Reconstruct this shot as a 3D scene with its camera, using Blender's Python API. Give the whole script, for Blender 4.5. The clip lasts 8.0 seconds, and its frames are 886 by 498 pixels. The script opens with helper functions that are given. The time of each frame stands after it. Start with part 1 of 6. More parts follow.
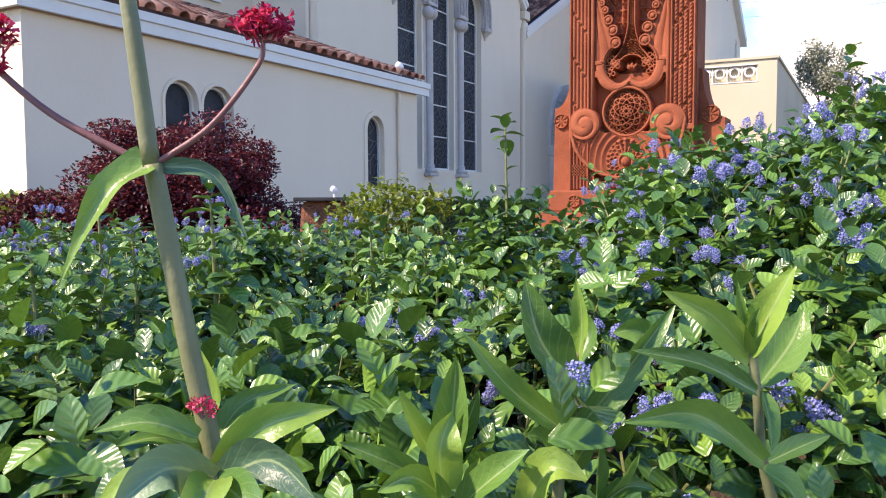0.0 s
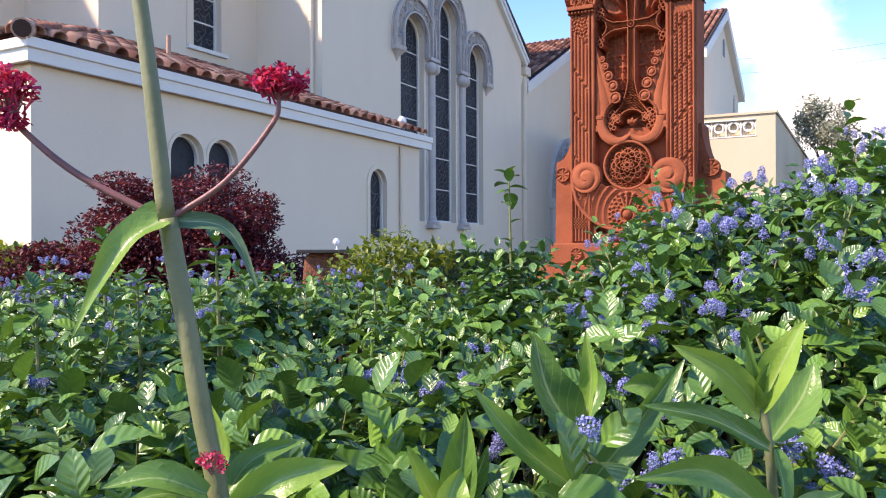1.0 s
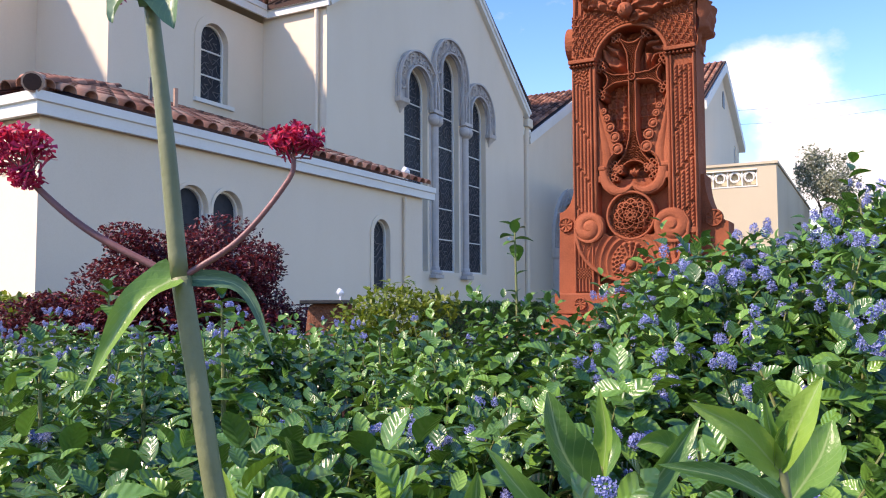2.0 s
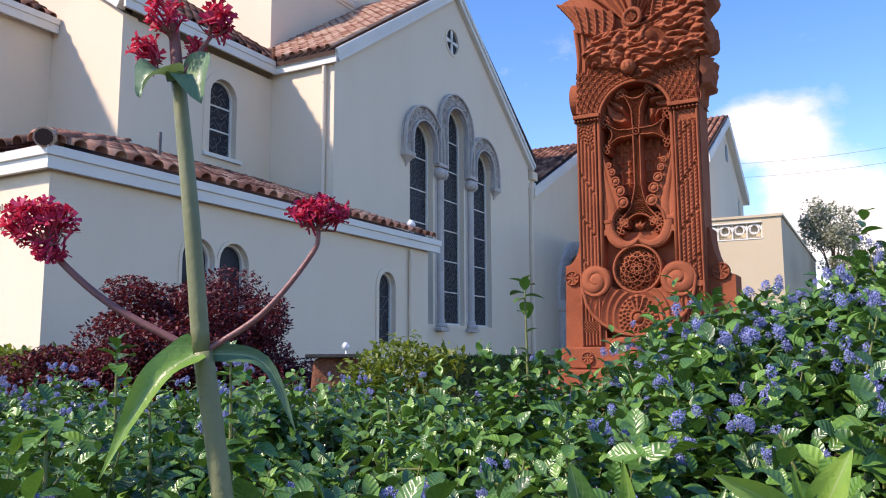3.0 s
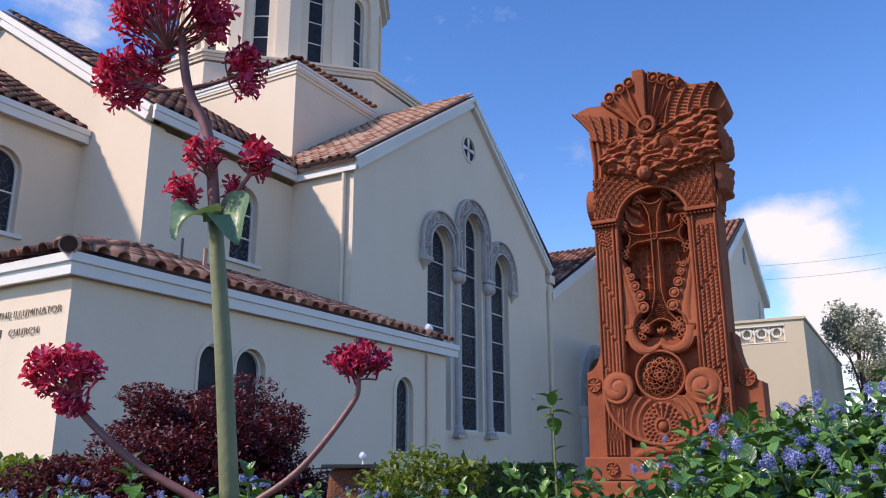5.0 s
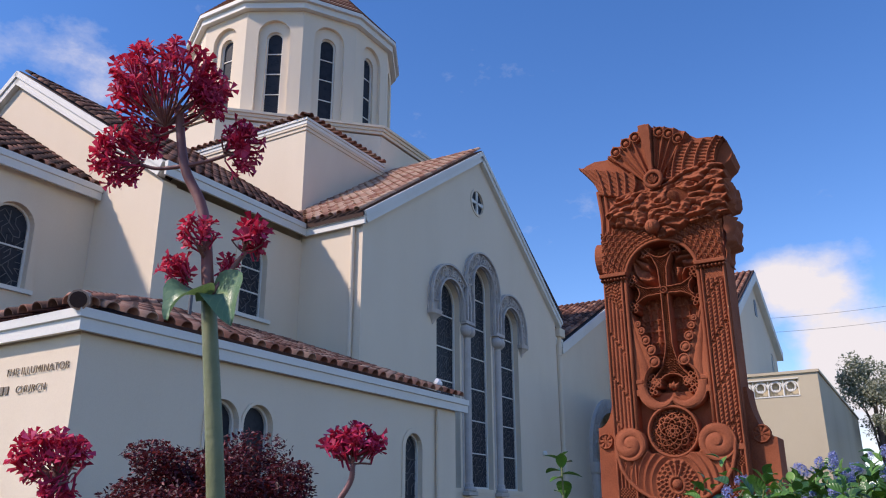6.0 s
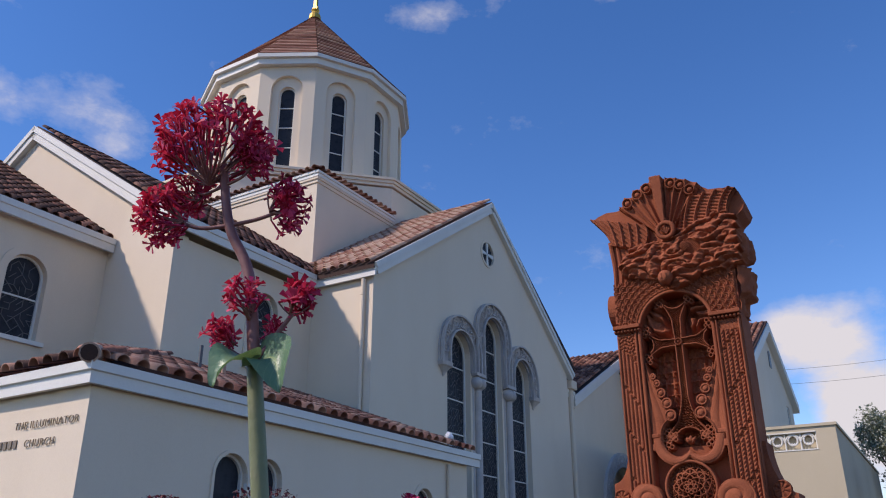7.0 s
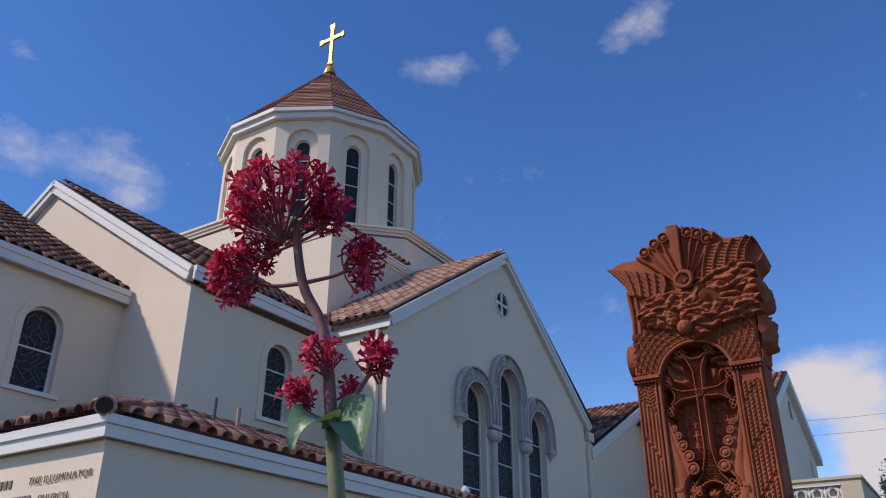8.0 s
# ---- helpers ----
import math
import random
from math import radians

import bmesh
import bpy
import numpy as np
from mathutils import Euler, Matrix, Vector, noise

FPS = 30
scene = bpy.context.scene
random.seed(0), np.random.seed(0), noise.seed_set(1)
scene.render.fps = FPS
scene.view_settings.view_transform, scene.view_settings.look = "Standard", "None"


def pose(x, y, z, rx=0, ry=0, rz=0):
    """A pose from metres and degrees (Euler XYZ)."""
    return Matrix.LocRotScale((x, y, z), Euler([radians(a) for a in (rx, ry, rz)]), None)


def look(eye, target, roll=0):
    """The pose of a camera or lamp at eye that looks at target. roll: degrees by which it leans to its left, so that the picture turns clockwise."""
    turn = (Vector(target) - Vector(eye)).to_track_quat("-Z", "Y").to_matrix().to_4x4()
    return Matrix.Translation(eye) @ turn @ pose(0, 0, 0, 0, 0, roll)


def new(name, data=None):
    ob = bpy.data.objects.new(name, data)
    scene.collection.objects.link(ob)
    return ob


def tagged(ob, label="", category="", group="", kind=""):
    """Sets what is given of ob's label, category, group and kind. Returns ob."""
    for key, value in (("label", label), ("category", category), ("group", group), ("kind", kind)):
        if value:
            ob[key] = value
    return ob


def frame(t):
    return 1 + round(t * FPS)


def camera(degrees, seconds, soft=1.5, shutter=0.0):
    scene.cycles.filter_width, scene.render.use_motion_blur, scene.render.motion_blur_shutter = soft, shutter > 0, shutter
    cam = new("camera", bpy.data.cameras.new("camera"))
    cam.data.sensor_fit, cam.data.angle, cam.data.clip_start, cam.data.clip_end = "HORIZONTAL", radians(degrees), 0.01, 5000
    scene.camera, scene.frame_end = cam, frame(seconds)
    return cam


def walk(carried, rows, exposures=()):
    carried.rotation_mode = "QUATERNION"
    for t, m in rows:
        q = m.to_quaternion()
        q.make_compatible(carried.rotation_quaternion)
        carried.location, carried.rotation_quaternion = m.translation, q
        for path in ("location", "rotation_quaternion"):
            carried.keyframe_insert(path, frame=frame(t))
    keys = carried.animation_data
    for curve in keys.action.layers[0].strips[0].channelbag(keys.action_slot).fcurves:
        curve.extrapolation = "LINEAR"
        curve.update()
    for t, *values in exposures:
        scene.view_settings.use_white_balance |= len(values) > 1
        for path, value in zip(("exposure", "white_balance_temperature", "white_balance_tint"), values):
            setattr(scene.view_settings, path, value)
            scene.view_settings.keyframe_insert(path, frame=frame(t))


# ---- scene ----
cam = camera(58.1, 8.0, soft=1.1)
from mathutils.geometry import tessellate_polygon

CLOUDS = [((0.364, 0.898, 0.247), 0.075, 0.30), ((0.405, 0.882, 0.242), 0.075, 0.28), ((0.346, 0.90, 0.264), 0.05, 0.22), ((0.443, 0.879, 0.17), 0.10, 0.36), ((0.395, 0.902, 0.165), 0.06, 0.30),
          ((0.47, 0.87, 0.12), 0.13, 0.36), ((-0.503, 0.65, 0.57), 0.075, 0.25), ((-0.44, 0.69, 0.571), 0.045, 0.17), ((-0.514, 0.704, 0.49), 0.06, 0.22), ((-0.439, 0.747, 0.499), 0.07, 0.28),
          ((-0.41, 0.789, 0.458), 0.05, 0.22), ((-0.086, 0.781, 0.619), 0.045, 0.21), ((-0.044, 0.78, 0.625), 0.04, 0.22), ((0.012, 0.761, 0.649), 0.055, 0.26), ((0.165, 0.744, 0.647), 0.055, 0.19),
          ((0.203, 0.73, 0.653), 0.045, 0.17), ((-0.251, 0.718, 0.65), 0.04, 0.16)]
PATH = [
    (0, (0.041, -0.03, 1.267), (0.051, 1.966, 1.137), -0.3),
    (0.5, (0.037, -0.032, 1.266), (0.046, 1.967, 1.197), -0.3),
    (1, (0.036, -0.032, 1.268), (0.042, 1.968, 1.269), -0.2),
    (1.5, (0.033, -0.03, 1.269), (0.036, 1.969, 1.331), -0.2),
    (3, (0.02, -0.025, 1.283), (0.007, 1.959, 1.539), -0.2),
    (3.5, (0.012, -0.02, 1.288), (-0.01, 1.955, 1.605), -0.1),
    (4, (0.009, -0.015, 1.294), (-0.025, 1.947, 1.679), -0.1),
    (4.5, (0.003, -0.008, 1.3), (-0.041, 1.941, 1.745), -0.1),
    (6, (0.011, -0.002, 1.32), (-0.064, 1.892, 1.957), -0.2),
    (6.5, (0.008, 0.003, 1.324), (-0.077, 1.877, 2.016), -0.2),
    (7, (-0.01, 0.008, 1.329), (-0.107, 1.856, 2.086), -0.1),
    (7.5, (-0.022, 0.009, 1.332), (-0.132, 1.833, 2.144), -0.1),
    (8, (-0.041, 0.012, 1.335), (-0.168, 1.807, 2.207), 0.0),
]
walk(cam, [(t, look(e, g, r)) for t, e, g, r in PATH], [(0.0, 1.4, 7900, 25), (1.5, 1.3, 7750, 24), (3.0, 0.94, 7350, 21), (4.5, 0.67, 7100, 20), (6.5, 0.27, 6850, 20), (8.0, 0.0, 6700, 19)])

# ---------------------------------------------------------------- light
SUN_N, SUN_U, SUN_Z = -1.0, -1.15, 1.43          # towards the sun, in the church's axes
AX = radians(28.2)                               # the church stands turned by this much
UX, UY = math.sin(AX), math.cos(AX)
NX, NY = UY, -UX
sun_dir = Vector((SUN_N * NX + SUN_U * UX, SUN_N * NY + SUN_U * UY, SUN_Z)).normalized()
sun_data = bpy.data.lights.new("sun", "SUN")
sun_data.energy, sun_data.angle, sun_data.color = 3.25, radians(3.0), (1.0, 0.93, 0.83)
sun = new("sun", sun_data)
sun.matrix_world = look(sun_dir * 60, (0, 0, 0))


class Nodes:
    """Short way to write node trees."""
    def __init__(self, tree):
        self.t = tree
        tree.nodes.clear()

    def n(self, kind, **kw):
        nd = self.t.nodes.new(kind)
        for k, v in kw.items():
            if k.startswith("i_"):
                nd.inputs[k[2:].replace("_", " ")].default_value = v
            else:
                setattr(nd, k, v)
        return nd

    def l(self, a, b):
        self.t.links.new(a, b)

    def ramp(self, fac, stops):
        r = self.n("ShaderNodeValToRGB")
        e = r.color_ramp.elements
        while len(e) < len(stops):
            e.new(0.5)
        for el, (p, c) in zip(e, stops):
            el.position, el.color = p, (*c, 1) if len(c) == 3 else c
        self.l(fac, r.inputs[0])
        return r.outputs[0]

    def math(self, op, a, b=0.0, c=0.0):
        m = self.n("ShaderNodeMath", operation=op)
        for i, v in enumerate((a, b, c)):
            if isinstance(v, (int, float)):
                m.inputs[i].default_value = v
            else:
                self.l(v, m.inputs[i])
        return m.outputs[0]

    def mix(self, fac, a, b, blend="MIX"):
        m = self.n("ShaderNodeMix", data_type="RGBA", blend_type=blend)
        for i, v in ((0, fac), (6, a), (7, b)):
            if isinstance(v, (int, float)):
                m.inputs[i].default_value = v
            elif isinstance(v, tuple):
                m.inputs[i].default_value = (*v, 1) if len(v) == 3 else v
            else:
                self.l(v, m.inputs[i])
        return m.outputs[2]

    def noise(self, vec, scale, detail=4.0, rough=0.55):
        t = self.n("ShaderNodeTexNoise", i_Scale=scale, i_Detail=detail, i_Roughness=rough)
        if vec is not None:
            self.l(vec, t.inputs["Vector"])
        return t.outputs["Fac"]


world = bpy.data.worlds.new("sky")
scene.world = world
world.use_nodes = True
w = Nodes(world.node_tree)
sky = w.n("ShaderNodeTexSky", sky_type="NISHITA", sun_disc=False)
sky.sun_elevation = math.asin(sun_dir.z)
sky.sun_rotation = math.atan2(sun_dir.x, sun_dir.y)
sky.air_density, sky.dust_density, sky.ozone_density = 0.9, 0.08, 2.0
co = w.n("ShaderNodeTexCoord").outputs["Generated"]
sep = w.n("ShaderNodeSeparateXYZ")
w.l(co, sep.inputs[0])
# scattered fair-weather clouds: noise, denser towards the horizon
stretch = w.n("ShaderNodeMapping")
stretch.inputs["Scale"].default_value = (1.0, 1.0, 1.7)
w.l(co, stretch.inputs[0])
cl = w.noise(stretch.outputs[0], 5.5, 10.0, 0.62)
low = w.math("MULTIPLY", w.math("SUBTRACT", 0.42, sep.outputs["Z"]), 0.07)
cover = w.math("ADD", cl, low)


def bank(d, size, amount):
    """A cloud bank round one direction."""
    v = w.n("ShaderNodeVectorMath", operation="DISTANCE")
    w.l(co, v.inputs[0])
    v.inputs[1].default_value = Vector(d).normalized()
    return w.math("MULTIPLY", w.math("SUBTRACT", 1.0, w.math("DIVIDE", v.outputs["Value"], size)), amount)


for d, size, amount in CLOUDS:
    b = w.math("MAXIMUM", bank(d, size, amount), 0.0)
    cover = w.math("ADD", cover, b)
mask = w.ramp(cover, [(0.63, (0, 0, 0)), (0.72, (0.22, 0.22, 0.22)), (0.9, (1, 1, 1))])
deep = w.n("ShaderNodeHueSaturation", i_Hue=0.508, i_Saturation=1.3, i_Value=1.12)
w.l(sky.outputs[0], deep.inputs["Color"])
bright = w.mix(mask, deep.outputs[0], (4.2, 4.3, 4.5))
bg = w.n("ShaderNodeBackground", i_Strength=0.15)
w.l(bright, bg.inputs[0])
out = w.n("ShaderNodeOutputWorld")
w.l(bg.outputs[0], out.inputs[0])


# ---------------------------------------------------------------- materials
def material(name, stops, scale=3.0, fine=40.0, rough=0.8, bump=0.3, bumpscale=None, metal=0.0, island=0.0, objrand=0.0, spec=0.5,
             streak=0.0, stretchz=1.0):
    """A two-scale procedural surface: broad tone from stops, fine grain and relief."""
    m = bpy.data.materials.new(name)
    m.use_nodes = True
    s = Nodes(m.node_tree)
    tc = s.n("ShaderNodeTexCoord").outputs["Object"]
    mp = s.n("ShaderNodeMapping")
    mp.inputs["Scale"].default_value = (1, 1, stretchz)
    s.l(tc, mp.inputs[0])
    big = s.noise(mp.outputs[0], scale, 5.0, 0.6)
    small = s.noise(tc, fine, 3.0, 0.6)
    fac = s.math("ADD", s.math("MULTIPLY", big, 0.7), s.math("MULTIPLY", small, 0.3))
    if island:
        r = s.n("ShaderNodeNewGeometry").outputs["Random Per Island"]
        fac = s.math("ADD", fac, s.math("MULTIPLY", s.math("SUBTRACT", r, 0.5), island))
    if objrand:
        r = s.n("ShaderNodeObjectInfo").outputs["Random"]
        fac = s.math("ADD", fac, s.math("MULTIPLY", s.math("SUBTRACT", r, 0.5), objrand))
    col = s.ramp(fac, stops)
    b = s.n("ShaderNodeBsdfPrincipled", i_Roughness=rough, i_Metallic=metal)
    b.inputs["Specular IOR Level"].default_value = spec
    s.l(col, b.inputs["Base Color"])
    if bump:
        bp = s.n("ShaderNodeBump", i_Strength=bump, i_Distance=0.02)
        s.l(s.math("ADD", s.noise(tc, bumpscale or fine, 4.0, 0.65), s.math("MULTIPLY", big, 0.5)), bp.inputs["Height"])
        s.l(bp.outputs[0], b.inputs["Normal"])
    o = s.n("ShaderNodeOutputMaterial")
    s.l(b.outputs[0], o.inputs[0])
    return m


def leaf_material(name, stops, rough=0.35, trans=0.35, vein=0.0, spec=0.5, rib=False):
    """Foliage: glossy upper side, light shining through, each leaf its own tone."""
    m = bpy.data.materials.new(name)
    m.use_nodes = True
    s = Nodes(m.node_tree)
    geo = s.n("ShaderNodeNewGeometry")
    tc = s.n("ShaderNodeTexCoord").outputs["Object"]
    nz = s.noise(tc, 60.0, 3.0, 0.6)
    clump = s.noise(tc, 2.2, 3.0, 0.6)
    fac = s.math("ADD", s.math("MULTIPLY", geo.outputs["Random Per Island"], 0.55), s.math("ADD", s.math("MULTIPLY", nz, 0.2), s.math("MULTIPLY", clump, 0.3)))
    if rib:
        fac = s.math("ADD", s.math("MULTIPLY", s.n("ShaderNodeObjectInfo").outputs["Random"], 0.6), s.math("ADD", s.math("MULTIPLY", nz, 0.15), s.math("MULTIPLY", s.noise(tc, 25.0, 2.0, 0.5), 0.35)))
    col = s.ramp(fac, stops)
    if rib:
        uvn = s.n("ShaderNodeUVMap", uv_map="leaf")
        sp = s.n("ShaderNodeSeparateXYZ")
        s.l(uvn.outputs[0], sp.inputs[0])
        ax = s.math("ABSOLUTE", sp.outputs["X"])
        line = s.ramp(ax, [(0.03, (1, 1, 1)), (0.09, (0, 0, 0))])
        side = s.math("SINE", s.math("MULTIPLY", s.math("SUBTRACT", sp.outputs["Y"], s.math("MULTIPLY", ax, 0.35)), 42.0))
        col = s.mix(s.math("MULTIPLY", line, 0.5), col, (0.42, 0.52, 0.24))
        col = s.mix(s.math("MULTIPLY", s.math("MAXIMUM", s.math("SUBTRACT", side, 0.9), 0.0), 2.0), col, (0.36, 0.46, 0.2))
    b = s.n("ShaderNodeBsdfPrincipled", i_Roughness=rough)
    b.inputs["Specular IOR Level"].default_value = spec
    s.l(col, b.inputs["Base Color"])
    t = s.n("ShaderNodeBsdfTranslucent")
    s.l(s.mix(0.6, col, (1.0, 0.95, 0.25), "MULTIPLY"), t.inputs[0])
    bright = s.n("ShaderNodeMixShader", i_Fac=trans)
    s.l(b.outputs[0], bright.inputs[1])
    s.l(t.outputs[0], bright.inputs[2])
    bp = s.n("ShaderNodeBump", i_Strength=0.25, i_Distance=0.003)
    hgt = s.noise(tc, 220.0, 3.0, 0.6)
    if vein:
        uvn = s.n("ShaderNodeUVMap", uv_map="leaf")
        sp = s.n("ShaderNodeSeparateXYZ")
        s.l(uvn.outputs[0], sp.inputs[0])
        ax = s.math("ABSOLUTE", sp.outputs["X"])
        rib = s.math("SINE", s.math("MULTIPLY", s.math("SUBTRACT", sp.outputs["Y"], s.math("MULTIPLY", ax, 0.9)), 30.0))
        mid = s.math("MINIMUM", s.math("MULTIPLY", ax, 14.0), 1.0)
        hgt = s.math("ADD", s.math("MULTIPLY", hgt, 0.3), s.math("MULTIPLY", s.math("MULTIPLY", rib, 0.5), mid))
        bp.inputs["Strength"].default_value = vein
    s.l(hgt, bp.inputs["Height"])
    s.l(bp.outputs[0], b.inputs["Normal"])
    o = s.n("ShaderNodeOutputMaterial")
    s.l(bright.outputs[0], o.inputs[0])
    return m


STUCCO = material("stucco", [(0.25, (0.69, 0.57, 0.43)), (0.5, (0.77, 0.645, 0.495)), (0.8, (0.82, 0.70, 0.55))], 0.35, 55, 0.92, 0.25, 90, stretchz=0.35)
HALL = material("cream_stucco", [(0.25, (0.46, 0.385, 0.27)), (0.5, (0.53, 0.45, 0.32)), (0.8, (0.59, 0.505, 0.37))], 0.4, 55, 0.92, 0.25, 90, stretchz=0.35)
TRIM = material("trim_paint", [(0.2, (0.62, 0.60, 0.55)), (0.5, (0.73, 0.71, 0.65)), (0.8, (0.79, 0.77, 0.71))], 0.8, 30, 0.6, 0.08)
CAST = material("cast_stone", [(0.25, (0.40, 0.36, 0.33)), (0.5, (0.52, 0.47, 0.43)), (0.8, (0.62, 0.56, 0.51))], 3.0, 60, 0.85, 0.3)
TILE = material("clay_tile", [(0.05, (0.07, 0.028, 0.019)), (0.35, (0.25, 0.098, 0.062)), (0.6, (0.38, 0.18, 0.12)), (0.95, (0.52, 0.34, 0.245))], 1.2, 25, 0.85, 0.4, 40, island=0.75, objrand=0.75)
# deck colour darkened to hold the shade between and inside the tiles
UNDER = material("deck_with_gap_shade", [(0.3, (0.035, 0.018, 0.014)), (0.7, (0.07, 0.032, 0.022))], 2, 30, 0.9, 0.3)
TUFF = material("red_tuff", [(0.25, (0.13, 0.034, 0.017)), (0.44, (0.27, 0.076, 0.035)), (0.62, (0.36, 0.106, 0.05)), (0.9, (0.47, 0.17, 0.09))], 2.2, 70, 0.92, 0.4, 130, spec=0.25)
ROCK = material("dark_red_rock", [(0.2, (0.05, 0.02, 0.012)), (0.5, (0.17, 0.06, 0.03)), (0.85, (0.30, 0.12, 0.065))], 6, 40, 0.92, 0.9, 50)
GLASS = material("leaded_glass", [(0.3, (0.012, 0.014, 0.018)), (0.5, (0.03, 0.035, 0.045)), (0.75, (0.04, 0.04, 0.048))], 4, 14, 0.45, 0.2, 12, spec=0.1)
LEAD = material("lead_came", [(0.3, (0.07, 0.07, 0.075)), (0.7, (0.14, 0.14, 0.145))], 6, 60, 0.6, 0.1)
SOIL = material("soil", [(0.25, (0.025, 0.017, 0.011)), (0.55, (0.055, 0.038, 0.024)), (0.85, (0.11, 0.08, 0.05))], 3, 50, 0.95, 0.8, 60)
GOLD = material("gilt", [(0.3, (0.55, 0.34, 0.05)), (0.7, (0.68, 0.46, 0.09))], 3, 30, 0.45, 0.05, metal=0.6)
BRONZE = material("dark_metal", [(0.3, (0.03, 0.028, 0.026)), (0.7, (0.07, 0.06, 0.055))], 5, 60, 0.4, 0.1, metal=0.6)
WHITE = material("white_plastic", [(0.3, (0.7, 0.7, 0.7)), (0.7, (0.82, 0.82, 0.82))], 5, 40, 0.4, 0.05)
BARK = material("bark", [(0.3, (0.06, 0.04, 0.03)), (0.7, (0.16, 0.11, 0.08))], 6, 60, 0.9, 0.6)
TWIG = material("green_twig", [(0.3, (0.10, 0.13, 0.035)), (0.7, (0.2, 0.2, 0.07))], 20, 90, 0.6, 0.2)
CEAN = leaf_material("ceanothus_leaf", [(0.1, (0.020, 0.056, 0.013)), (0.4, (0.050, 0.135, 0.026)), (0.7, (0.11, 0.245, 0.038)), (0.95, (0.27, 0.45, 0.075))], 0.3, 0.13, vein=0.32, spec=0.7)
BLUE = leaf_material("blue_petal", [(0.1, (0.16, 0.19, 0.48)), (0.5, (0.28, 0.32, 0.67)), (0.9, (0.52, 0.55, 0.86))], 0.6, 0.3)
MAPLE = leaf_material("maple_leaf", [(0.1, (0.022, 0.006, 0.011)), (0.5, (0.075, 0.012, 0.022)), (0.75, (0.2, 0.028, 0.038)), (0.95, (0.42, 0.085, 0.08))], 0.5, 0.3)
LIME = leaf_material("lime_leaf", [(0.1, (0.05, 0.09, 0.012)), (0.5, (0.14, 0.20, 0.025)), (0.9, (0.32, 0.38, 0.06))], 0.45, 0.4)
HEDGE = leaf_material("hedge_leaf", [(0.1, (0.03, 0.06, 0.015)), (0.5, (0.08, 0.14, 0.028)), (0.9, (0.18, 0.25, 0.045))], 0.45, 0.3)
OLIVE = leaf_material("olive_leaf", [(0.1, (0.16, 0.18, 0.12)), (0.5, (0.30, 0.32, 0.24)), (0.9, (0.5, 0.52, 0.44))], 0.5, 0.25)
VALE = leaf_material("valerian_leaf", [(0.15, (0.055, 0.15, 0.035)), (0.4, (0.10, 0.23, 0.05)), (0.65, (0.165, 0.32, 0.06)), (0.9, (0.30, 0.46, 0.08))], 0.33, 0.3, rib=True)
SIGN = material("sign_metal", [(0.3, (0.17, 0.125, 0.08)), (0.7, (0.27, 0.20, 0.13))], 8, 60, 0.5, 0.1)
GLAUC = leaf_material("glaucous_leaf", [(0.15, (0.035, 0.085, 0.048)), (0.4, (0.06, 0.135, 0.078)), (0.65, (0.10, 0.20, 0.115)), (0.9, (0.19, 0.31, 0.17))], 0.4, 0.2, rib=True)
STEM = material("valerian_stem", [(0.25, (0.11, 0.125, 0.05)), (0.55, (0.17, 0.185, 0.085)), (0.85, (0.25, 0.22, 0.125))], 12, 120, 0.5, 0.1)
STEMRED = material("valerian_stem_red", [(0.25, (0.14, 0.05, 0.05)), (0.55, (0.22, 0.09, 0.08)), (0.85, (0.28, 0.14, 0.11))], 20, 120, 0.5, 0.1)
CRIMSON = leaf_material("crimson_petal", [(0.1, (0.26, 0.008, 0.035)), (0.45, (0.52, 0.018, 0.08)), (0.72, (0.76, 0.06, 0.19)), (0.95, (0.92, 0.30, 0.42))], 0.55, 0.35)


# ---------------------------------------------------------------- building blocks
def smooth_all(me):
    me.polygons.foreach_set("use_smooth", [True] * len(me.polygons))


def part(name, bm, mat, parent, label="", smooth=False):
    me = bpy.data.meshes.new(name)
    bm.to_mesh(me)
    bm.free()
    me.materials.append(mat)
    if smooth:
        smooth_all(me)
    ob = new(name, me)
    ob.parent = parent
    return tagged(ob, label)


def raw(name, verts, faces, mat, parent, label="", smooth=False):
    me = bpy.data.meshes.new(name)
    me.from_pydata([tuple(v) for v in verts], [], [tuple(f) for f in faces])
    me.materials.append(mat)
    if smooth:
        smooth_all(me)
    ob = new(name, me)
    ob.parent = parent
    return tagged(ob, label)


def cloned(name, base, tris_or_quads, places, turns, sizes, mat, parent, label="", smooth=False):
    """Many copies of one small shape in one mesh."""
    base, q = np.asarray(base, float), np.asarray(tris_or_quads, int)
    places, turns, sizes = np.asarray(places, float), np.asarray(turns, float), np.asarray(sizes, float)
    if sizes.ndim == 1:
        sizes = np.repeat(sizes[:, None], 3, 1)
    v = np.einsum("mij,mvj->mvi", turns, base[None] * sizes[:, None, :]) + places[:, None, :]
    k, nv = q.shape[1], len(base)
    f = (q[None] + (np.arange(len(places)) * nv)[:, None, None]).reshape(-1, k)
    me = bpy.data.meshes.new(name)
    me.vertices.add(v.shape[0] * nv)
    me.vertices.foreach_set("co", v.reshape(-1))
    me.loops.add(f.size)
    me.loops.foreach_set("vertex_index", f.reshape(-1))
    me.polygons.add(len(f))
    me.polygons.foreach_set("loop_start", np.arange(0, f.size, k))
    me.update(calc_edges=True)
    uv = me.uv_layers.new(name="leaf")
    uv.data.foreach_set("uv", base[:, :2][np.tile(q.reshape(-1), len(places))].reshape(-1))
    me.materials.append(mat)
    if smooth:
        smooth_all(me)
    ob = new(name, me)
    ob.parent = parent
    return tagged(ob, label, kind="stuff")


